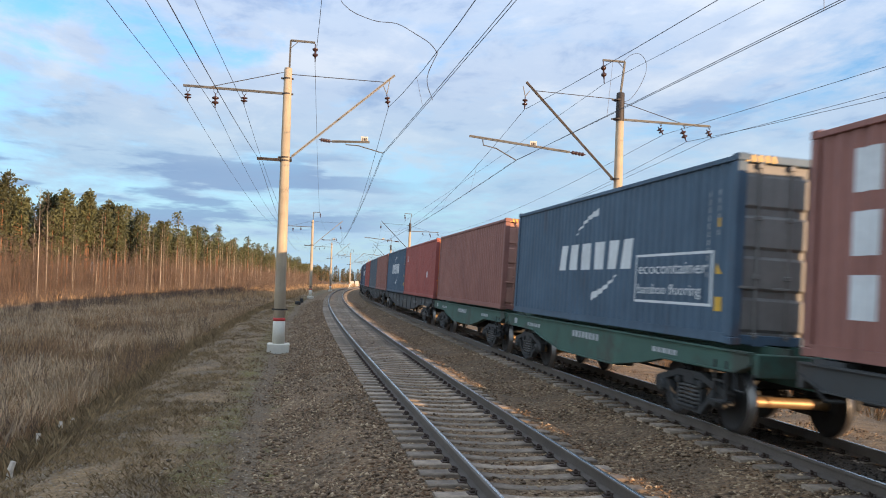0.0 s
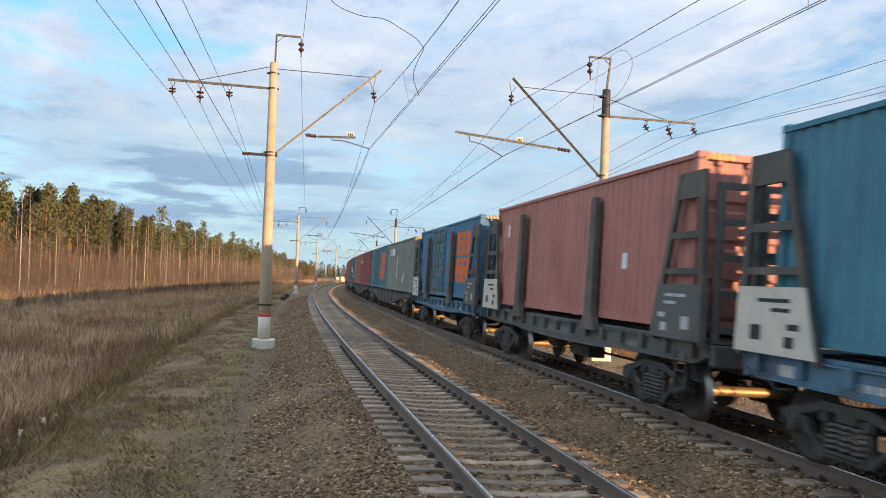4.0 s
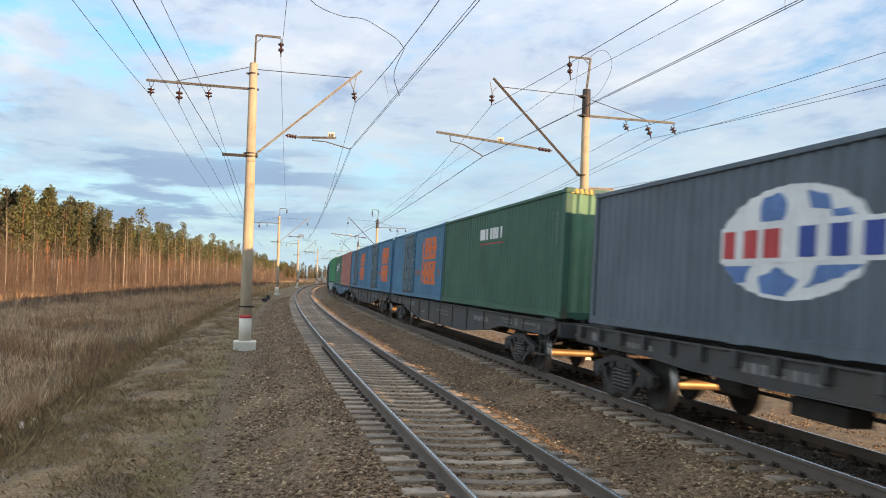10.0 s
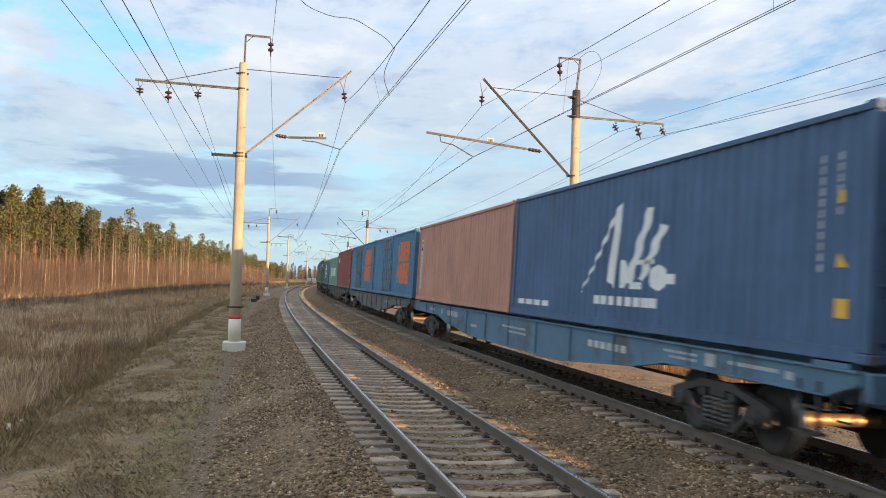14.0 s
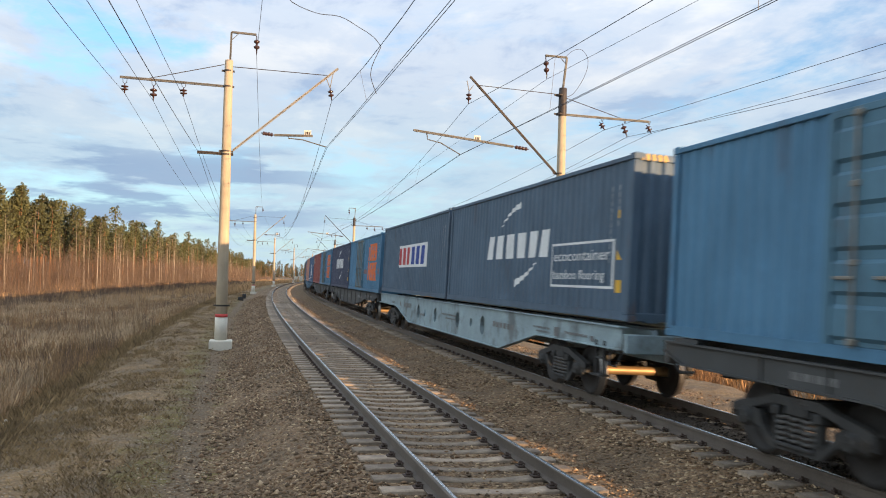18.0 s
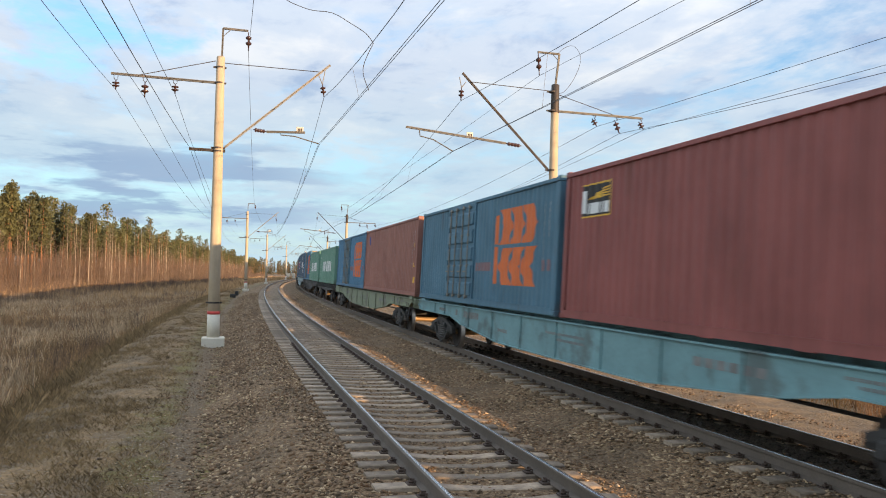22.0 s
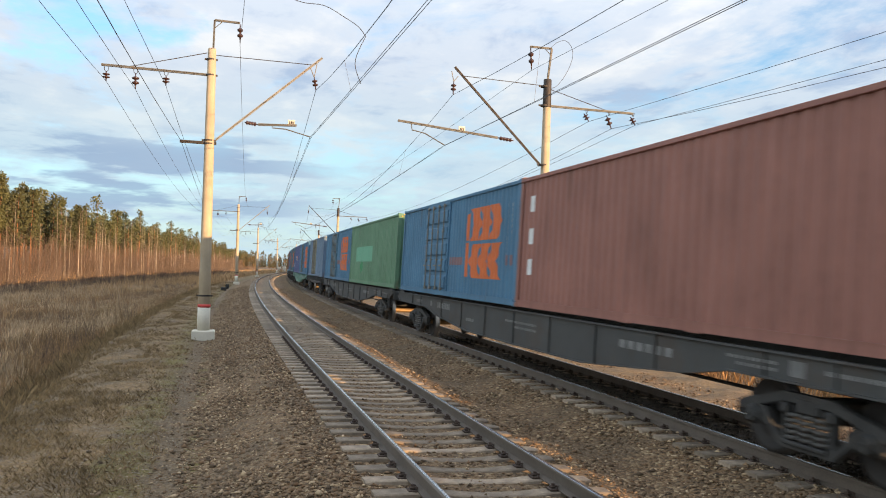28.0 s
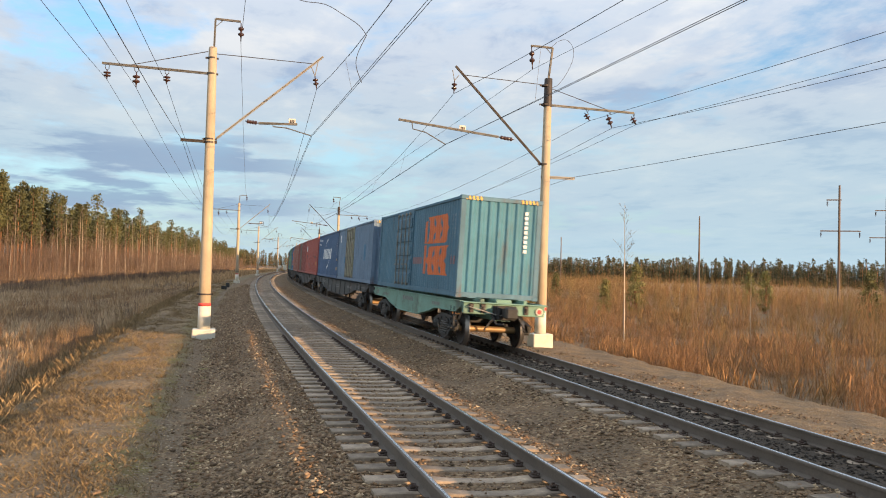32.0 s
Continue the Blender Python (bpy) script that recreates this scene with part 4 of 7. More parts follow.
def islands(me):
    """The separate shapes of a mesh, each as a mesh of its own."""
    if me.name in ISLANDS:
        return ISLANDS[me.name]
    owner = list(range(len(me.vertices)))

    def root(i):
        while owner[i] != i:
            i = owner[i]
        return i

    for e in me.edges:
        owner[root(e.vertices[0])] = root(e.vertices[1])
    found = {}
    for p in me.polygons:
        found.setdefault(root(p.vertices[0]), []).append([tuple(me.vertices[i].co) for i in p.vertices])
    out = []
    for k, faces in enumerate(found.values()):
        b = Build()
        for f in faces:
            b.add(f, [tuple(range(len(f)))])
        out.append(welded(b.mesh(me.name + "_piece")))
    ISLANDS[me.name] = out
    return out


def rect(d0, d1, z0, z1, slant=0.0):
    return [(d0, z0), (d1, z0), (d1 + slant, z1), (d0 + slant, z1)]


def bars(d0, d1, z0, z1, n, gap=0.22, slant=0.0):
    w = (d1 - d0) / n
    return [rect(d0 + w * k, d0 + w * (k + 1 - gap), z0, z1, slant) for k in range(n)]


def glyphs(d0, d1, z0, z1, n, slant=0.0, fill=0.66):
    """A word mark as plain upright bars, one for each character."""
    w = (d1 - d0) / n
    return [rect(d0 + w * k, d0 + w * (k + fill), z0, z1, slant) for k in range(n)]


def column(d, z0, z1, n, w=0.1):
    h = (z1 - z0) / n
    return [rect(d, d + w, z0 + h * k, z0 + h * (k + 0.7)) for k in range(n)]


def swoosh(d0, z0, d1, z1, w0, w1, bulge):
    """A brush-like arc that thickens on its way."""
    n, out, pts = 10, [], []
    for k in range(n + 1):
        t = k / n
        d, z = d0 + (d1 - d0) * t, z0 + (z1 - z0) * t + bulge * 4 * t * (1 - t)
        w = (w0 + (w1 - w0) * t) / 2
        pts.append(((d, z - w), (d, z + w)))
    return [[pts[k][0], pts[k + 1][0], pts[k + 1][1], pts[k][1]] for k in range(n)]


def chevrons():
    """A stem, three arrowheads pointing back over three pointing forward."""
    out = [rect(7.98, 8.30, 0.60, 1.52), [(7.98, 1.58), (8.30, 1.58), (8.30, 2.36), (7.98, 2.24)]]
    for k in range(3):
        d, zb, zt, w = 8.36 + 0.80 * k, 1.56, 2.42, 0.66
        zm = (zb + zt) / 2
        out += [[(d, zt), (d + 0.30, zm), (d + 0.30 + w, zm), (d + w, zt)], [(d, zb), (d + w, zb), (d + 0.30 + w, zm), (d + 0.30, zm)]]
    for k in range(3):
        d, zb, zt, w = 8.34 + 0.80 * k, 0.58, 1.47, 0.66
        zm = (zb + zt) / 2
        out += [[(d + 0.34, zt), (d, zm), (d + w, zm), (d + 0.34 + w, zt)], [(d + 0.34, zb), (d + 0.34 + w, zb), (d + w, zm), (d, zm)]]
    return out


def disc(d, z, rd, rz, n=20):
    return [(d + rd * math.cos(2 * math.pi * k / n), z + rz * math.sin(2 * math.pi * k / n)) for k in range(n)]


def marks_for(style):
    """Lists of (part name, key, outlines, material, label) for one style of lettering."""
    codes = ("code_marks", "codes", column(11.28, 1.0, 2.4, 11) + column(11.58, 1.65, 2.4, 6), M["worn_mark"], "small white code bars")
    tags = ("stickers", "stickers", [rect(11.60, 11.80, 0.48, 0.70), [(11.58, 1.05), (11.78, 1.05), (11.68, 1.22)], rect(11.62, 11.72, 1.78, 1.92)], M["yellow_mark"], "yellow stickers")
    L = []
    if style == "chevron":
        L += [("emblem", "chev", chevrons(), M["orange_mark"], "large orange chevron emblem"), ("faded_mark", "web", bars(6.45, 7.75, 0.92, 1.14, 5, 0.35), M["faded_mark"], "faded red lettering bars"),
              ("faded_mark", "web2", bars(11.25, 11.85, 0.92, 1.16, 2, 0.3), M["faded_mark"], ""), codes]
    elif style == "arc":
        L += [("emblem", "arcw", glyphs(3.8, 8.45, 1.28, 1.92, 6, 0.06) + swoosh(5.05, 1.98, 6.45, 2.42, 0.02, 0.15, 0.10) + swoosh(6.2, 0.58, 7.6, 1.05, 0.17, 0.03, -0.06), M["white_mark"], "white word mark bars between two arcs"), codes, tags]
    elif style == "arc_box":
        L += [("emblem", "arcb", glyphs(3.95, 8.6, 1.17, 1.76, 6, 0.06) + swoosh(5.05, 1.98, 6.45, 2.42, 0.02, 0.15, 0.10) + swoosh(6.2, 0.58, 7.6, 1.05, 0.17, 0.03, -0.06), M["white_mark"], "white word mark bars between two arcs"),
              ("text_frame", "arcf", [rect(8.6, 11.5, 1.38, 1.425), rect(8.6, 11.5, 0.54, 0.585), rect(8.6, 8.64, 0.585, 1.38), rect(11.46, 11.5, 0.585, 1.38)], M["white_mark"], "white outlined text box"), codes, tags]
    elif style == "band":
        L += [("panel", "bandp", [rect(3.75, 9.0, 1.05, 1.92)], M["white_mark"], "white sign panel"), ("emblem", "bandr", glyphs(3.9, 6.15, 1.15, 1.82, 3, 0.03), M["red_mark"], "red word mark bars"),
              ("emblem", "bandb", glyphs(6.4, 8.95, 1.15, 1.82, 3, 0.03), M["blue_mark"], "blue word mark bars"), codes]
    elif style == "globe":
        lands = [[(5.55, 1.66), (5.95, 1.66), (6.1, 1.84), (5.9, 2.02), (5.6, 1.98), (5.45, 1.84)], [(6.5, 1.78), (6.95, 1.72), (6.8, 1.92), (6.45, 2.0)], [(6.95, 1.64), (7.3, 1.64), (7.2, 1.74), (6.9, 1.72)], [(4.7, 1.08), (5.35, 1.08), (5.2, 0.86), (4.95, 0.84)], [(5.6, 0.72), (6.1, 0.68), (6.3, 0.9), (5.9, 1.06), (5.5, 0.92)], [(6.45, 0.80), (7.1, 0.94), (7.45, 1.08), (6.7, 1.08)]]
        L += [("emblem", "globe", [disc(6.1, 1.37, 1.55, 0.74)], M["white_mark"], "white round globe emblem"), ("emblem", "globe_blue", lands, M["globe_blue"], "blue patches of the globe emblem"),
              ("emblem_band", "globe_band", [rect(4.55, 8.05, 1.12, 1.62)], M["white_mark"], "white band across the globe"), ("emblem", "globe_red", glyphs(4.62, 6.1, 1.18, 1.56, 3), M["red_mark"], "red word mark bars"), ("emblem", "globe_navy", glyphs(6.3, 8.0, 1.18, 1.56, 3), M["blue_mark"], "blue word mark bars"), codes]
    elif style == "long":
        L += [("emblem", "longw", glyphs(2.7, 5.1, 0.86, 1.6, 5, 0.05) + glyphs(5.6, 9.4, 0.86, 1.6, 8, 0.05), M["white_mark"], "large white word mark bars"), ("script_marks", "longs", column(0.62, 0.5, 2.15, 6, 0.22), M["white_mark"], "white script bars")]
    elif style == "flag":
        rays = [[(1.05, 2.24), (1.86, 2.44 - 0.055 * k), (1.86, 2.47 - 0.055 * k), (1.05, 2.26)] for k in range(4)]
        L += [("emblem_panel", "flagp", [rect(0.72, 1.95, 1.93, 2.53)], M["black_mark"], "dark emblem panel"), ("panel_edge", "flage", [rect(0.70, 1.97, 1.915, 1.945), rect(0.70, 1.97, 2.515, 2.545), rect(1.94, 1.97, 1.945, 2.515)], M["yellow_mark"], "yellow panel edge"),
              ("emblem", "flagy", rays, M["yellow_mark"], "yellow rays"), ("emblem", "flagw", [rect(0.76, 0.92, 2.0, 2.42)] + bars(0.96, 1.90, 1.98, 2.18, 5, 0.25), M["white_mark"], "white word mark bars"), codes, tags]
    elif style == "corner_word":
        L += [("emblem", "cornerw", glyphs(1.6, 4.0, 2.07, 2.48, 5, 0.04, 0.74), M["white_mark"], "white word mark bars"), ("emblem", "cornerr", [rect(0.95, 1.4, 2.1, 2.45)], M["faded_mark"], ""), ("scuffs", "scuff1", [rect(5.2, 5.35, 0.7, 1.9), rect(7.9, 8.3, 0.5, 0.8), rect(8.4, 8.6, 0.75, 1.0)], M["white_mark"], "pale scuff marks")]
    elif style == "script":
        L += [("emblem", "scriptw", swoosh(4.3, 0.62, 5.7, 2.0, 0.05, 0.16, -0.05) + [[(5.55, 0.85), (5.85, 0.72), (6.0, 2.28), (5.72, 2.1)], [(6.25, 0.85), (6.5, 0.8), (7.25, 2.08), (7.0, 2.1)], [(6.75, 0.9), (6.95, 0.85), (7.7, 1.75), (7.45, 1.8)]] + [disc(6.15, 0.98, 0.16, 0.26, 10), disc(7.45, 0.92, 0.28, 0.22, 10)] + [rect(6.7, 7.3, 1.14, 1.22), rect(6.45, 6.9, 0.72, 0.84), rect(7.75, 8.0, 0.82, 0.98)] + bars(5.0, 7.5, 0.42, 0.58, 8), M["white_mark"], "white slanting script emblem"), ("caption", "scriptc", bars(0.4, 2.6, 0.28, 0.40, 12), M["white_mark"], ""), codes, tags]
    elif style == "sport":
        L += [("emblem", "sportw", glyphs(2.9, 5.6, 1.35, 1.95, 5, 0.10), M["white_mark"], "white word mark bars"), ("flag", "sportf", [[(5.9, 1.3), (7.4, 1.3), (7.7, 2.1), (6.2, 2.1)]], M["white_mark"], ""), ("flag", "sportb", [[(5.9, 1.3), (7.4, 1.3), (7.5, 1.55), (6.0, 1.55)]], M["blue_mark"], ""), tags]
    elif style == "small_word":
        L += [("emblem", "smallw", glyphs(4.9, 7.4, 1.98, 2.3, 7, 0.0), M["white_mark"], "white word mark bars"), ("underline", "smallr", [rect(5.0, 7.4, 1.84, 1.87)], M["red_mark"], ""), codes]
    elif style == "unit":
        L += [("emblem", "unitw", glyphs(4.45, 6.05, 1.3, 1.75, 4, 0.08), M["white_mark"], "white word mark bars"), ("emblem", "unito", glyphs(6.1, 6.95, 1.3, 1.75, 2, 0.08), M["orange_mark"], ""), ("emblem", "unitc", glyphs(7.05, 8.05, 1.3, 1.5, 4, 0.05), M["white_mark"], ""), ("sticker", "units", [rect(0.5, 0.85, 0.6, 0.95)], M["white_mark"], ""), codes]
    elif style == "initials":
        L += [("emblem", "inits", glyphs(0.7, 1.4, 1.95, 2.3, 3, 0.0, 0.5), M["white_mark"], "white initial bars"), ("sticker", "initv", [rect(9.3, 9.55, 1.0, 1.3)], M["white_mark"], "")]
    elif style == "patched":
        L += [("emblem", "initw", glyphs(0.75, 1.7, 1.86, 2.32, 3, 0.0), M["white_mark"], "white initial bars"),
              ("paint_patches", "patch", [disc(1.3, 1.5, 0.28, 0.12, 7), disc(1.6, 1.38, 0.13, 0.16, 6), disc(3.6, 0.95, 0.24, 0.17, 7), disc(4.2, 0.75, 0.13, 0.16, 6), disc(8.6, 1.5, 0.2, 0.16, 7), disc(9.9, 1.35, 0.5, 0.12, 9), disc(8.2, 0.8, 0.2, 0.13, 7), disc(5.3, 0.5, 0.22, 0.09, 7)], M["teal_patch"], "dark teal touched-up patches"),
              ("stickers", "stick2", [rect(10.9, 11.2, 0.75, 1.0)], M["yellow_mark"], "yellow sticker")]
    elif style == "column":
        L += [("emblem", "colw", column(0.85, 0.5, 2.75, 3, 0.42), M["white_mark"], "white upright letter bars"), codes]
    elif style == "small_column":
        L += [("emblem", "colsmall", [rect(0.60, 0.86, z, z + 0.34) for z in (0.72, 1.38, 2.08)], M["white_mark"], "small white upright letter bars"), codes]
    elif style == "tall_sign":
        L += [("panel", "tallp", [rect(0.55, 0.87, 0.45, 2.32)], M["plate"], "tall white sign strip"), ("emblem", "tallb", column(0.63, 0.55, 1.78, 9, 0.15), M["blue_mark"], "blue upright letter bars"),
              ("emblem_head", "tallh", [rect(0.60, 0.82, 1.88, 2.06), [(0.60, 2.16), (0.82, 2.20), (0.82, 2.27), (0.60, 2.23)]], M["blue_mark"], "blue flag emblem"), ("emblem_stripe", "tally", [[(0.60, 2.08), (0.82, 2.12), (0.82, 2.17), (0.60, 2.13)]], M["yellow_mark"], "yellow stripe")]
    elif style == "badge":
        L += [("sticker", "badge", [rect(0.95, 1.35, 2.15, 2.55)], M["blue_mark"], "small blue badge"), codes, tags]
    elif style == "two_lines":
        L += [("emblem", "arcw2", glyphs(3.6, 8.65, 1.18, 1.84, 6, 0.06) + swoosh(4.7, 2.02, 6.1, 2.44, 0.02, 0.15, 0.10) + swoosh(5.9, 0.58, 7.3, 1.06, 0.17, 0.03, -0.06), M["white_mark"], "white word mark bars between two arcs"), codes, tags]
    elif style == "white_word":
        L += [("emblem", "whitew", glyphs(4.0, 9.5, 0.9, 1.7, 6, 0.05), M["white_mark"], "white word mark bars")]
    elif style == "patch":
        L += [("paint_patch", "patchg", [rect(1.8, 6.6, 1.05, 1.75)], M["mint_patch"], "mint touched-up rectangle"), ("paint_patch", "patchd", [disc(3.7, 0.8, 0.35, 0.3, 9)], M["grass_green"], "")]
    elif style == "tag":
        L += [("sticker", "tagw", [rect(0.75, 1.05, 2.1, 2.5)], M["white_mark"], "white label"), ("paint_patch", "tagp", [rect(9.7, 10.3, 1.05, 1.8), rect(2.6, 3.6, 0.9, 1.25)], M["sky_blue"], "brighter blue repainted patches")]
    return L


WORDS = dict(arc_box=[("ecocontainer", 8.75, 1.06, 0.30, 11.38), ("bamboo flooring", 8.75, 0.70, 0.26, 11.2)], two_lines=[("advanced container", 0.55, 2.42, 0.24, 2.9), ("light steel", 0.55, 2.14, 0.24, 1.95)])
LETTERED = {}


def word_mesh(word, size, width):
    """Words in the built-in face, as a thin mesh, fitted to a width."""
    if word not in LETTERED:
        cu = bpy.data.curves.new(word, "FONT")
        cu.body, cu.size, cu.extrude, cu.resolution_u = word, size, 0.001, 2
        ob = bpy.data.objects.new(word, cu)
        scene.collection.objects.link(ob)
        bpy.context.view_layer.update()
        me = bpy.data.meshes.new_from_object(ob.evaluated_get(bpy.context.evaluated_depsgraph_get()))
        bpy.data.objects.remove(ob)
        xs = [v.co.x for v in me.vertices]
        for v in me.vertices:
            v.co.x *= width / (max(xs) - min(xs))
        me.materials.clear()
        me.materials.append(None)
        LETTERED[word] = me
    return LETTERED[word]


def container(colour, label, style="", rear="doors", rear_colour=None, side_doors=None, group="containers on the train"):
    """A forty-foot container; its origin lies under the middle of its floor, +y is its front."""
    SHARED = LOWER if style in ("long", "globe") else TALL
    c = thing("shipping_container", Matrix(), label, "shipping container", group)
    body = M[colour]
    for m in (Matrix(), FLIP):
        part("side_wall", SHARED["wall"], body, c, m=m)
        part("bottom_rail", SHARED["low"], body, c, m=m)
        part("top_rail", SHARED["topr"], body, c, m=m)
    part("roof", SHARED["roof"], body, c)
    part("floor_frame", SHARED["floor"], M["w_black"], c)
    for x, y, turn in ((-1, 1, 0), (1, 1, 180), (-1, -1, 0), (1, -1, 180)):
        part("corner_post", SHARED["post"], M[colour + "_worn"], c, m=pose(x * (CW / 2 - 0.089), y * (CL / 2 - 0.089), 0, 0, 0, turn))
    for m in (Matrix(), FLIP):
        part("lower_header", SHARED["headl"], body, c, m=m)
        part("upper_header", SHARED["headt"], M[colour + "_worn"], c, m=m)
    # some rear colours, such as tan and leaf_green here, have sunlight put into them
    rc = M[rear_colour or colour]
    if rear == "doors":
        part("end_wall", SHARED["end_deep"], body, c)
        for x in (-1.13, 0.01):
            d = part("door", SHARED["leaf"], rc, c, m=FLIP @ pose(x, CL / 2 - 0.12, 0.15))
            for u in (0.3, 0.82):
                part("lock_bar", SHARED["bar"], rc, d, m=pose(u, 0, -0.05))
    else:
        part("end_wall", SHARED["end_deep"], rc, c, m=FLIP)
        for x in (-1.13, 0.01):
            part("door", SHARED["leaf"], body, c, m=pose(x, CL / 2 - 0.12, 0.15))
    for q in islands(SHARED["hazard"]):
        part("hazard_stripe", q, M["yellow_mark"], c, "yellow warning stripe", m=FLIP)
    if rear_colour == "teal":
        b = Build()
        for k in range(9):
            z = 1.35 + 0.135 * k
            b.add([(0.70, -CL / 2 + 0.024, z), (0.80, -CL / 2 + 0.024, z), (0.80, -CL / 2 + 0.024, z + 0.09), (0.70, -CL / 2 + 0.024, z + 0.09)], [(0, 1, 2, 3)])
        tagged(part("code_strip", b, M["white_mark"], c, "upright white code bars"), kind="stuff")
    if side_doors:
        sd = M[side_doors]
        b = Build()
        y1, y0 = CL / 2 - 3.42, CL / 2 - 6.28
        for q in ((y0, y0 + 0.1), (y1 - 0.1, y1)):
            b.box(-CW / 2 - 0.004, -CW / 2 + 0.06, *q, 0.16, CH - 0.10, 0.008)
        b.box(-CW / 2 - 0.004, -CW / 2 + 0.06, y0 + 0.1, y1 - 0.1, CH - 0.19, CH - 0.10, 0.008)
        fr = SHARED.setdefault("sframe", b.mesh("side_door_frame"))
        part("side_door_frame", fr, sd, c)
        for k in range(2):
            d = part("side_door", SHARED["sleaf"], sd, c, "side door leaf with pressed panels" if k == 0 else "", m=pose(-CW / 2 + 0.055, y0 + 0.13 + 1.3 * k, 0.17, 0, 0, 90))
            for u in (0.34, 0.94):
                part("lock_bar", SHARED["sbar"], M["lock"], d, m=pose(u, 0, -0.02))
    for k, (name, key, polys, mat, lab) in enumerate(marks_for(style)):
        shapes = islands(decal(key, polys, 0.004 + 0.003 * k))
        if 1 < len(shapes) <= 8:
            for q in shapes:
                part(name.rstrip("s"), q, mat, c, lab)
        else:
            ob = part(name, decal(key, polys), mat, c, lab)
            if len(shapes) > 1:
                tagged(ob, kind="stuff")
    for word, d, z, size, end in WORDS.get(style, ()):
        part("lettering", word_mesh(word, size, end - d), M["white_mark"], c, "white words " + word, m=pose(-CW / 2 + 0.004, CL / 2 - d, z, 90, 0, -90))
    return c


# ---------------------------------------------------------------- wagons
DECK = 1.345


def bogie_meshes():
    side = Build()
    # an arched top chord, a hanging bottom chord and two columns, with the spring nest left open
    top = [(-1.24, 0.50), (-1.24, 0.61), (-1.06, 0.67), (-0.62, 0.76), (-0.42, 0.83), (0.42, 0.83), (0.62, 0.76), (1.06, 0.67), (1.24, 0.61), (1.24, 0.50), (1.02, 0.55), (0.62, 0.66), (0.40, 0.72), (-0.40, 0.72), (-0.62, 0.66), (-1.02, 0.55)]
    bot = [(-0.80, 0.60), (-0.74, 0.44), (-0.44, 0.19), (0.44, 0.19), (0.74, 0.44), (0.80, 0.60), (0.71, 0.60), (0.60, 0.42), (0.38, 0.27), (-0.38, 0.27), (-0.60, 0.42), (-0.71, 0.60)]
    for o in (top, bot):
        side.slab(o, -1.13, -1.01)
    for y in (-0.37, 0.37):
        side.box(-1.12, -1.00, y - 0.045, y + 0.045, 0.24, 0.74, 0.01)
        side.box(-1.16, -1.00, y - 0.075, y + 0.075, 0.58, 0.70, 0.02)
    side.box(-1.17, -0.98, -0.34, 0.34, 0.235, 0.285, 0.012)
    for y in (-0.925, 0.925):
        e = 1 if y > 0 else -1
        side.box(-1.14, -0.95, y - 0.15, y + 0.15, 0.38, 0.56, 0.04)
        side.slab([(y - 0.20, 0.60), (y + 0.20, 0.60), (y + 0.20, 0.40), (y + 0.155, 0.36), (y + 0.145, 0.56), (y - 0.145, 0.56), (y - 0.155, 0.36), (y - 0.20, 0.40)], -1.12, -0.99)
        side.turned((-1.20, y, 0.475), (-1.12, y, 0.475), [(0, 0.085), (0.5, 0.115), (1, 0.125)], 12)
        for q in (-0.055, 0.055):
            side.box(-1.215, -1.19, y + q - 0.018, y + q + 0.018, 0.457, 0.493)
        side.box(-1.13, -1.03, y + e * 0.27, y + e * 0.33, 0.44, 0.58, 0.01)
    springs = Build()
    pts, n = [], 40
    for k in range(n + 1):
        t = k / n
        pts.append((-1.065 + 0.09 * math.cos(t * 5 * 2 * math.pi), 0.09 * math.sin(t * 5 * 2 * math.pi), 0.29 + 0.32 * t))
    springs.path(pts, 0.024, 5)
    bolster = Build()
    bolster.box(-1.14, 1.14, -0.20, 0.20, 0.60, 0.80, 0.03)
    bolster.turned((0, 0, 0.78), (0, 0, 0.92), [(0, 0.25), (1, 0.2)], 14)
    for y in (-0.45, 0.45):
        bolster.box(-0.95, 0.95, y - 0.05, y + 0.05, 0.42, 0.52, 0.01)
    for x in (-0.8, 0.8):
        for y in (-0.42, 0.42):
            bolster.box(x - 0.05, x + 0.05, y - 0.05, y + 0.05, 0.30, 0.62)
    ws = Build()
    prof = [(0, 0.02), (0.0, 0.12), (0.15, 0.13), (0.30, 0.36), (0.05, 0.40), (0.0, 0.468), (0.8, 0.480), (0.82, 0.506), (1.0, 0.500), (1.0, 0.40), (0.62, 0.37), (0.75, 0.14), (1.15, 0.13), (1.2, 0.05)]
    for e in (-1, 1):
        ws.turned((e * 0.875, 0, 0), (e * 0.745, 0, 0), prof, 28)
    nw = len(ws.f)
    ws.turned((-1.12, 0, 0), (1.12, 0, 0), [(0, 0.07), (0.1, 0.075), (0.12, 0.095), (0.2, 0.097), (0.3, 0.085), (0.7, 0.085), (0.8, 0.097), (0.88, 0.095), (0.9, 0.075), (1, 0.07)], 14)
    me = ws.mesh("wheelset")
    me.polygons.foreach_set("use_smooth", [len(p.vertices) == 4 for p in me.polygons])
    me.materials.append(M["axle"])
    me.materials.append(M["tread"])

    def slot(k, p):
        r = math.hypot(p.center.y, p.center.z)
        return 1 if k >= nw else 2 if r > 0.462 and 0.75 < abs(p.center.x) < 0.87 else 0

    me.polygons.foreach_set("material_index", [slot(k, p) for k, p in enumerate(me.polygons)])
    return side.mesh("side_frame"), springs.mesh("spring", True), bolster.mesh("bolster"), me


SIDE, SPRINGS, BOLSTER, WHEELSET = bogie_meshes()


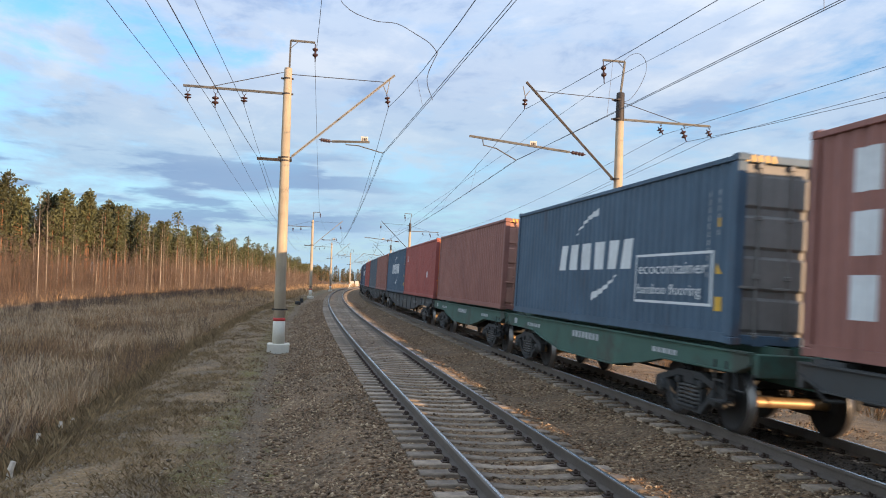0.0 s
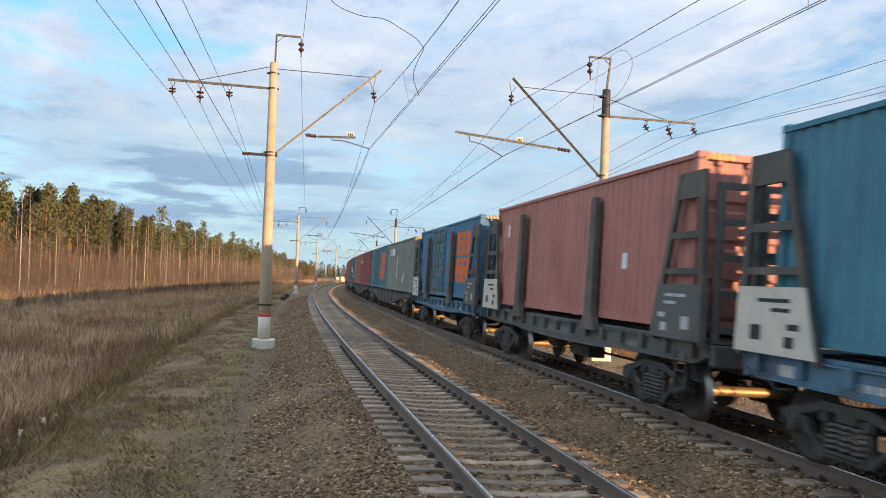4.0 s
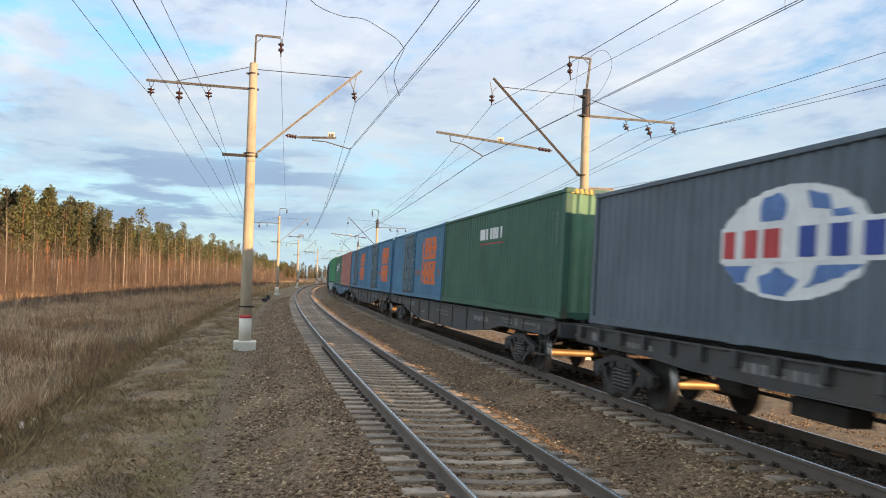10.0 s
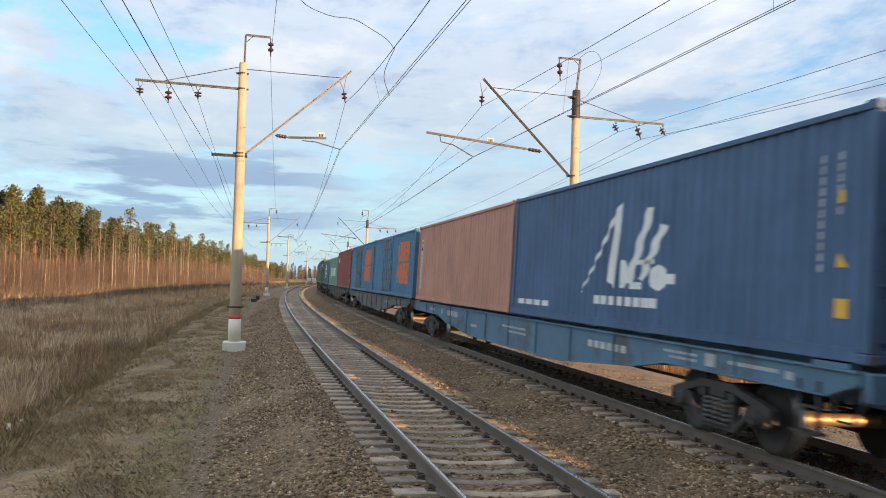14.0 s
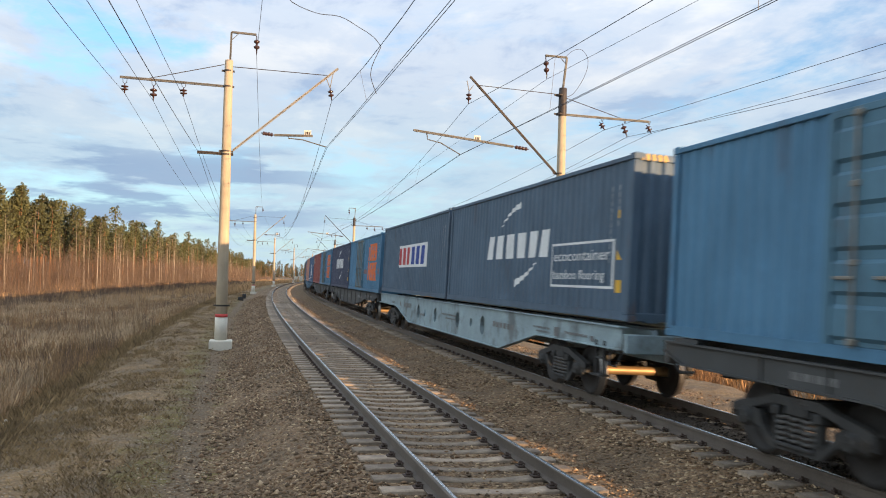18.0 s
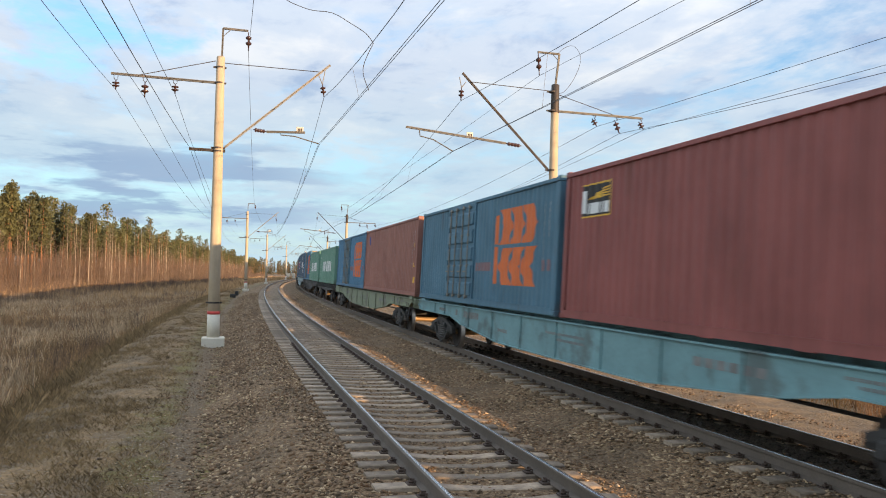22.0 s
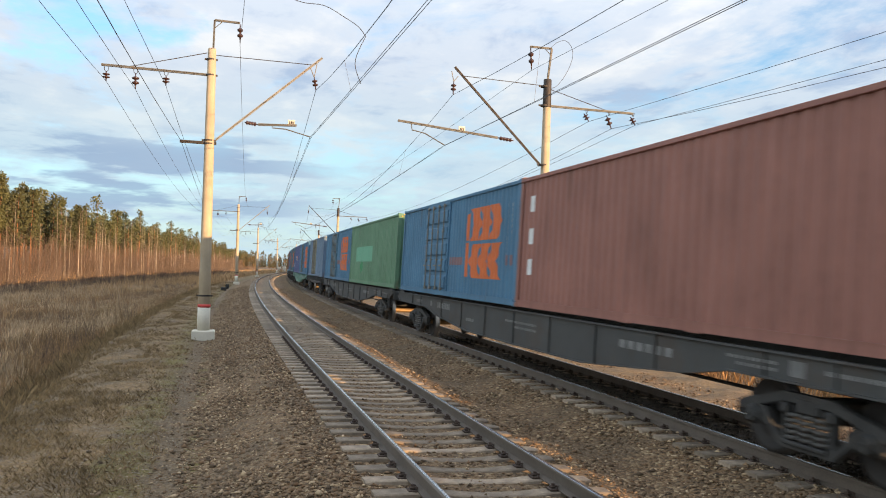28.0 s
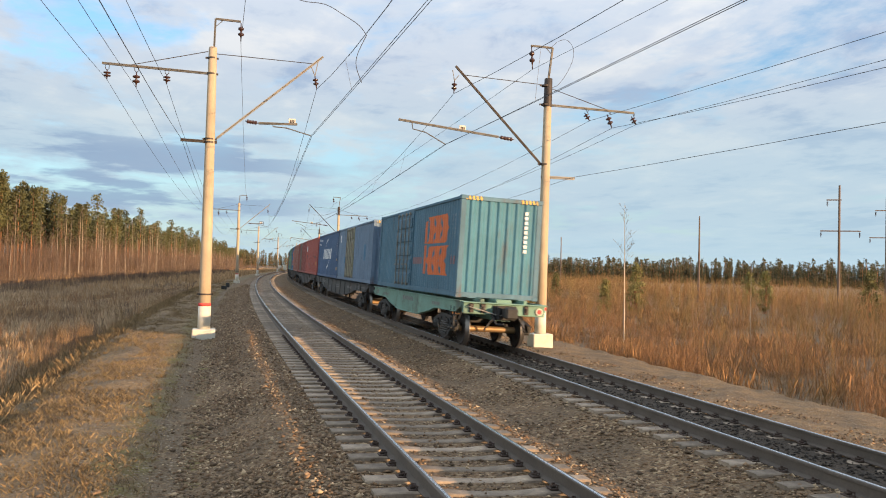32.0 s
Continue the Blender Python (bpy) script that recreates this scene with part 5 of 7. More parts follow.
def sill(b, outline, top=DECK - 0.07, x=1.25):
    """A side sill: web, two flanges and stiffeners. outline: (|y|, bottom height) from the end to the middle."""
    pts = [(y, z) for y, z in outline] + [(-y, z) for y, z in reversed(outline) if y > 0]
    for e in (-1, 1):
        xo, xi = e * (x - 0.045), e * (x - 0.065)
        b.slab([(pts[0][0], top), *pts, (pts[-1][0], top)], min(xo, xi), max(xo, xi))
        b.box(min(e * x, e * (x - 0.15)), max(e * x, e * (x - 0.15)), pts[-1][0], pts[0][0], top - 0.02, top + 0.005)
        for (y0, z0), (y1, z1) in zip(pts, pts[1:]):
            a, c = (e * x, e * (x - 0.15))
            b.loft([[(a, y0, z0 - 0.012), (c, y0, z0 - 0.012), (c, y0, z0 + 0.012), (a, y0, z0 + 0.012)], [(a, y1, z1 - 0.012), (c, y1, z1 - 0.012), (c, y1, z1 + 0.012), (a, y1, z1 + 0.012)]])


def frame_inner(b, half, cross):
    b.box(-0.22, 0.22, -half, half, 0.78, DECK + 0.015)
    for e in (-0.62, 0.62):
        b.box(e - 0.05, e + 0.05, -half, half, 1.02, DECK + 0.01)
    for y in cross:
        b.box(-1.18, 1.18, y - 0.06, y + 0.06, 0.96, DECK - 0.10)
    for e in (-1, 1):
        b.box(-1.17, 1.17, e * half - 0.07, e * half + 0.07, 0.94, DECK - 0.075, 0.015)


FRAMES = {}


def frame_for(kind):
    if kind in FRAMES:
        return FRAMES[kind]
    b = Build()
    if kind == "fish":
        half, bog = 12.25, 9.35
        sill(b, [(12.2, 1.13), (11.7, 0.965), (8.0, 0.95), (6.9, 0.78), (3.6, 0.54), (0, 0.53)])
        frame_inner(b, half, [-9.35, -6.2, -3.1, 0, 3.1, 6.2, 9.35])
        for e in (-1, 1):
            for y in (-9.9, -8.7, -6.15, -4.1, -2.05, 0, 2.05, 4.1, 6.15, 8.7, 9.9):
                zb = float(np.interp(abs(y), [0, 3.6, 6.9, 8, 11.7, 12.2], [0.53, 0.54, 0.78, 0.95, 0.965, 1.13]))
                b.box(min(e * 1.19, e * 1.235), max(e * 1.19, e * 1.235), y - 0.008, y + 0.008, zb, DECK - 0.08)
            b.box(min(e * 1.0, e * 1.19), max(e * 1.0, e * 1.19), -12.0, -11.4, DECK - 0.07, DECK - 0.004), b.box(min(e * 1.0, e * 1.19), max(e * 1.0, e * 1.19), 11.4, 12.0, DECK - 0.07, DECK - 0.004)
    elif kind == "holes":
        half, bog = 12.25, 9.35
        top, x = DECK + 0.045, 1.25
        hs = sorted([(12.3 - d, r) for d, r in ((8.25, 0.24), (9.3, 0.12), (10.86, 0.24), (13.71, 0.24), (15.2, 0.12), (16.3, 0.24))])
        def low(y):
            return float(np.interp(abs(y), [0, 5.6, 7.6, 8.2, 12.2], [0.44, 0.46, 0.86, 0.97, 1.0]))
        edges = [-12.2, -8.2, -7.6, -5.6]
        for y, r in hs:
            edges += [y - 0.33, y + 0.33]
        edges += [5.6, 7.6, 8.2, 12.2]
        for e in (-1, 1):
            xo = e * (x - 0.055)
            for y0, y1 in zip(edges, edges[1:]):
                hole = [h for h in hs if abs((y0 + y1) / 2 - h[0]) < 0.05]
                if not hole:
                    b.add([(xo, y0, low(y0)), (xo, y1, low(y1)), (xo, y1, top), (xo, y0, top)], [(0, 1, 2, 3)])
                    continue
                r, yc, zc, n = hole[0][1], hole[0][0], 0.92, 20
                inner, outer = [], []
                for k in range(n):
                    a = 2 * math.pi * k / n
                    cy, cz = math.cos(a), math.sin(a)
                    inner.append((yc + r * 0.9 * cy, zc + r * cz))
                    t = min(((y1 - yc) / abs(cy)) if abs(cy) > 1e-6 else 9, ((top - zc) / cz) if cz > 1e-6 else ((zc - low(yc)) / -cz) if cz < -1e-6 else 9)
                    outer.append((yc + t * cy, zc + t * cz))
                for k in range(n):
                    j = (k + 1) % n
                    b.add([(xo, *inner[k]), (xo, *inner[j]), (xo, *outer[j]), (xo, *outer[k])], [(0, 1, 2, 3)])
                    b.add([(xo, *inner[k]), (xo, *inner[j]), (xo - e * 0.12, *inner[j]), (xo - e * 0.12, *inner[k])], [(0, 1, 2, 3)])
                for cy, cz in ((y0, low(yc)), (y1, low(yc)), (y0, top), (y1, top)):
                    s_ = [p for p in outer if (p[0] - yc) * (cy - yc) >= -1e-6 and (p[1] - zc) * (cz - zc) >= -1e-6]
                    c_ = [(xo, *p) for p in s_] + [(xo, cy, cz)]
                    a0 = math.atan2(cz - zc, cy - yc)
                    s_.sort(key=lambda p: math.atan2(math.sin(math.atan2(p[1] - zc, p[0] - yc) - a0), math.cos(math.atan2(p[1] - zc, p[0] - yc) - a0)))
                    for p, q in zip(s_, s_[1:]):
                        b.add([(xo, *p), (xo, *q), (xo, cy, cz)], [(0, 1, 2)])
            ys = [-12.2, -8.2, -7.6, -5.6, 5.6, 7.6, 8.2, 12.2]
            for y0, y1 in zip(ys, ys[1:]):
                a, c = e * x, e * (x - 0.16)
                b.loft([[(a, y0, low(y0) - 0.012), (c, y0, low(y0) - 0.012), (c, y0, low(y0) + 0.012), (a, y0, low(y0) + 0.012)], [(a, y1, low(y1) - 0.012), (c, y1, low(y1) - 0.012), (c, y1, low(y1) + 0.012), (a, y1, low(y1) + 0.012)]])
            b.box(min(e * x, e * (x - 0.16)), max(e * x, e * (x - 0.16)), -12.2, 12.2, top - 0.02, top + 0.005)
        frame_inner(b, half, [-9.35, -6.2, -3.1, 0, 3.1, 6.2, 9.35])
    else:
        half, bog = 6.72, 4.72
        if kind == "fish40":
            sill(b, [(6.68, 1.1), (6.3, 0.97), (3.9, 0.95), (3.2, 0.82), (1.6, 0.62), (0, 0.61)])
        else:
            sill(b, [(6.68, 1.08), (6.35, 0.97), (3.6, 0.95), (2.2, 0.88), (0, 0.86)])
        frame_inner(b, half, [-4.72, -2.4, 0, 2.4, 4.72])
        for e in (-1, 1):
            for k in range(15):
                y = -6.3 + 0.9 * k
                if kind in ("flat", "stakes"):
                    b.box(min(e * 1.2, e * 1.31), max(e * 1.2, e * 1.31), y - 0.07, y + 0.07, 1.05, DECK - 0.06, 0.01)
        if kind == "stakes":
            b.box(-1.18, 1.18, -6.7, 6.7, DECK - 0.06, DECK - 0.006)
    gear = Build()
    gear.turned((-0.55, 1.6, 0.72), (-0.55, 2.25, 0.72), [(0, 0.17), (0.1, 0.19), (0.9, 0.19), (1, 0.17)], 12)
    gear.turned((0.5, -2.6, 0.66), (0.5, -1.7, 0.66), [(0, 0.12), (0.1, 0.20), (0.9, 0.20), (1, 0.12)], 12)
    gear.tube((-0.3, -bog, 0.62), (-0.3, bog, 0.62), 0.03, n=6)
    gear.box(-0.7, -0.3, -0.6, 0.5, 0.5, 0.75, 0.02)
    coup = Build()
    coup.box(-0.11, 0.11, 0.0, 0.45, -0.11, 0.11, 0.02)
    coup.box(-0.20, 0.14, 0.38, 0.66, -0.16, 0.16, 0.05)
    coup.path([(0.35, -0.02, 0.05), (0.36, 0.12, -0.12), (0.30, 0.35, -0.32), (0.16, 0.55, -0.30)], 0.03, 6)
    FRAMES[kind] = (b.mesh("frame"), half, bog, gear.mesh("brake_gear"), coup.mesh("coupler"))
    return FRAMES[kind]


def bar_marks(key, items):
    if key not in DECALS:
        b = Build()
        for y0, y1, z0, z1 in items:
            b.add([(-1.211, y0, z0), (-1.211, y1, z0), (-1.211, y1, z1), (-1.211, y0, z1)], [(0, 1, 2, 3)])
        DECALS[key] = b.mesh(key)
    return DECALS[key]


def strokes(y0, y1, z0, z1, n):
    w = (y1 - y0) / n
    return [(y0 + w * k, y0 + w * (k + 0.72), z0, z1) for k in range(n)]


WHEELS = []


def wagon(kind, paint_key, label, last=False):
    me, half, bog, gear, coup = frame_for(kind)
    w = thing("flat_wagon", Matrix(), label, "railway wagon", "wagons of the train")
    part("frame", me, M[paint_key], w)
    part("brake_gear", gear, M["iron"], w)
    for e in (-1, 1):
        part("coupler", coup, M["iron"], w, m=pose(0, e * half, 1.02, 0, 0, 0 if e > 0 else 180))
    for e in (-1, 1):
        bg_ = part("bogie", BOLSTER, M["iron"], w, "grimy cast two-axle bogie" if e > 0 else "", m=pose(0, e * bog, 0))
        for m in (Matrix(), FLIP):
            part("side_frame", SIDE, M["iron"], bg_, m=m)
            for y in (-0.22, 0.0, 0.22):
                part("spring", SPRINGS, M["spring"], bg_, m=m @ Matrix.Translation((0, y, 0)))
        for y in (-0.925, 0.925):
            ob = part("wheelset", WHEELSET, M["wheel"], bg_, m=pose(0, y, 0.475))
            WHEELS.append((w, ob, y))
    for e in (-1, 1):
        y = e * (half - 0.86)
        b = Build()
        for q in (-0.17, 0.17):
            b.box(e * 1.2 - 0.02, e * 1.2 + 0.02, y + q - 0.025, y + q + 0.025, 0.50, 1.10)
        b.box(e * 1.2 - 0.10, e * 1.2 + 0.10, y - 0.21, y + 0.21, 0.48, 0.51), b.box(e * 1.2 - 0.03, e * 1.2 + 0.03, y - 0.17, y + 0.17, 0.78, 0.81)
        part("step", b, M["iron"], w, "grimy steel shunter's step")
        b = Build()
        b.path([(e * 1.2, e * (half - 0.45), 0.98), (e * 1.28, e * (half - 0.30), 0.72), (e * 1.28, e * (half - 0.05), 0.72), (e * 1.2, e * (half + 0.05), 0.98)], 0.016, 6)
        part("grab_rail", b, M["iron"], w)
    if kind in ("fish", "holes"):
        a = bar_marks("wagon_long", strokes(5.3, 6.7, 0.98, 1.15, 8) + strokes(-1.3, 0.6, 0.99, 1.04, 14) + strokes(-1.3, 0.0, 0.88, 0.93, 10) + strokes(3.0, 3.7, 0.80, 0.88, 4) + [(7.3, 7.5, 1.0, 1.16), (-9.4, -9.15, 1.02, 1.2), (-11.1, -10.95, 1.05, 1.15)] + strokes(-8.9, -7.9, 1.12, 1.16, 9) + strokes(-8.9, -8.1, 1.04, 1.08, 7) + strokes(-10.8, -9.7, 1.10, 1.15, 9) + strokes(-6.6, -4.9, 0.95, 1.08, 6) + strokes(8.6, 9.4, 1.05, 1.14, 4))
    else:
        a = bar_marks("wagon_short", strokes(-0.8, 0.9, 1.0, 1.14, 8) + strokes(3.4, 4.6, 1.03, 1.12, 6) + strokes(-4.4, -3.4, 1.03, 1.12, 5) + [(5.6, 5.9, 1.03, 1.18)])
    tagged(part("number_bars", a, M["worn_mark"] if paint_key in ("w_blue", "w_green") else M["stencil"], w, "faded pale marking bars"), kind="stuff")
    if kind == "stakes":
        for y in (3.05, -2.1):
            for e in (-1, 1):
                b = Build()
                b.loft([[(e * x, y + q * w_, z) for x, q in ((1.255, -1), (1.255, 1), (1.38, 1), (1.38, -1))] for z, w_ in ((1.2, 0.42), (DECK + 0.22, 0.20), (DECK + 2.45, 0.13), (DECK + 2.56, 0.07))])
                part("stanchion", b, M["stake"], w, "tall dark steel stanchion")
        for e in (-1, 1):
            b = Build()
            for x in (-1.1, -0.35, 0.35, 1.1):
                b.box(x - 0.05, x + 0.05, e * 6.66 - 0.05, e * 6.66 + 0.05, DECK - 0.02, DECK + 2.4, 0.01)
            for k in range(5):
                b.box(-1.15, 1.15, e * 6.66 - 0.045, e * 6.66 + 0.045, DECK + 0.1 + 0.55 * k, DECK + 0.2 + 0.55 * k)
            part("end_frame", b, M["w_grey"], w, "tall steel end frame")
            for g in (-1, 1):
                # a braced side frame that narrows upwards, with a sign board at its foot
                b = Build()
                x0, x1 = sorted((g * 1.27, g * 1.35))
                low, high = (5.0, 6.72), (5.74, 6.56)
                edge = lambda z, k: low[k] + (high[k] - low[k]) * (z - DECK) / 2.6
                for k, wd in ((0, 0.13), (1, -0.13)):
                    b.slab([(e * edge(DECK - 0.1, k), DECK - 0.1), (e * (edge(DECK - 0.1, k) + wd), DECK - 0.1), (e * (edge(DECK + 2.6, k) + wd), DECK + 2.6), (e * edge(DECK + 2.6, k), DECK + 2.6)], x0, x1)
                for z0, z1 in ((2.18, 2.6), (1.55, 1.66), (0.98, 1.08)):
                    b.slab([(e * (edge(DECK + z0, 0) + 0.1), DECK + z0), (e * (edge(DECK + z0, 1) - 0.1), DECK + z0), (e * (edge(DECK + z1, 1) - 0.1), DECK + z1), (e * (edge(DECK + z1, 0) + 0.1), DECK + z1)], x0 + 0.01, x1 - 0.01)
                part("side_frame", b, M["stake"], w, "dark braced frame narrowing upwards")
                b = Build()
                x0, x1 = sorted((g * 1.352, g * 1.375))
                b.slab([(e * (edge(DECK + z, k)), DECK + z) for z, k in ((-0.05, 0), (-0.05, 1), (0.82, 1), (0.82, 0))], x0, x1)
                board = part("sign_board", b, M["plate"] if e > 0 else M["w_grey"], w, "pale sign board with worn markings" if e > 0 else "grey sign board with worn markings")
                if g < 0:
                    bb = Build()
                    for y0, y1, z0, z1 in ((5.5, 6.2, 0.62, 0.67), (5.5, 5.9, 0.50, 0.55), (5.3, 5.55, 0.28, 0.36), (6.1, 6.35, 0.12, 0.32), (5.4, 5.6, 0.06, 0.2)):
                        bb.add([(-1.379, e * y0, DECK + z0), (-1.379, e * y1, DECK + z0), (-1.379, e * y1, DECK + z1), (-1.379, e * y0, DECK + z1)], [(0, 1, 2, 3)])
                    part("marks", bb, M["black_mark"] if e > 0 else M["worn_mark"], board)
    if last:
        b = Build()
        b.turned((1.0, -half - 0.12, 1.08), (1.0, -half - 0.05, 1.08), [(0, 0.10), (1, 0.11)], 14)
        disc_ = part("tail_disc", b, M["whitewash"], w, "red and white tail disc")
        b = Build()
        b.turned((1.0, -half - 0.135, 1.08), (1.0, -half - 0.12, 1.08), [(0, 0.065), (1, 0.065)], 14)
        part("red_centre", b, M["red_mark"], disc_)
        y = -half - 0.07
        for x in (-0.95, -0.62, 0.62):
            b = Build()
            b.box(x - 0.06, x + 0.06, y - 0.06, y, 0.98, 1.22, 0.012), b.box(x - 0.02, x + 0.02, y - 0.09, y - 0.05, 1.04, 1.16, 0.006)
            part("end_bracket", b, M["dark_steel"], w)
        b = Build()
        b.box(-0.34, 0.34, y - 0.05, y, 0.80, 1.20, 0.02), b.box(-0.26, -0.18, y - 0.16, y - 0.04, 0.82, 1.18, 0.01), b.box(0.18, 0.26, y - 0.16, y - 0.04, 0.82, 1.18, 0.01)
        part("draft_pocket", b, M["iron"], w, "dark coupler pocket on the end beam")
        for x0, x1 in ((0.36, 0.52), (-0.36, -0.55)):
            b = Build()
            b.path([(x0, y - 0.02, 0.96), (x0 + 0.02, y - 0.14, 0.86), (x1, y - 0.18, 0.62), (x1 * 1.08, y - 0.12, 0.52)], 0.026, 7)
            part("brake_hose", b, M["iron"], w, "black rubber brake hose")
        b = Build()
        b.path([(-1.05, y - 0.03, 1.16), (-1.05, y - 0.12, 1.14), (-0.2, y - 0.14, 0.93), (0.15, y - 0.12, 0.98)], 0.016, 6)
        part("release_lever", b, M["steel"], w)
        b = Build()
        b.box(-1.2, 1.2, y - 0.10, y + 0.1, 1.235, 1.265, 0.005)
        part("end_ledge", b, M[paint_key], w)
    return w


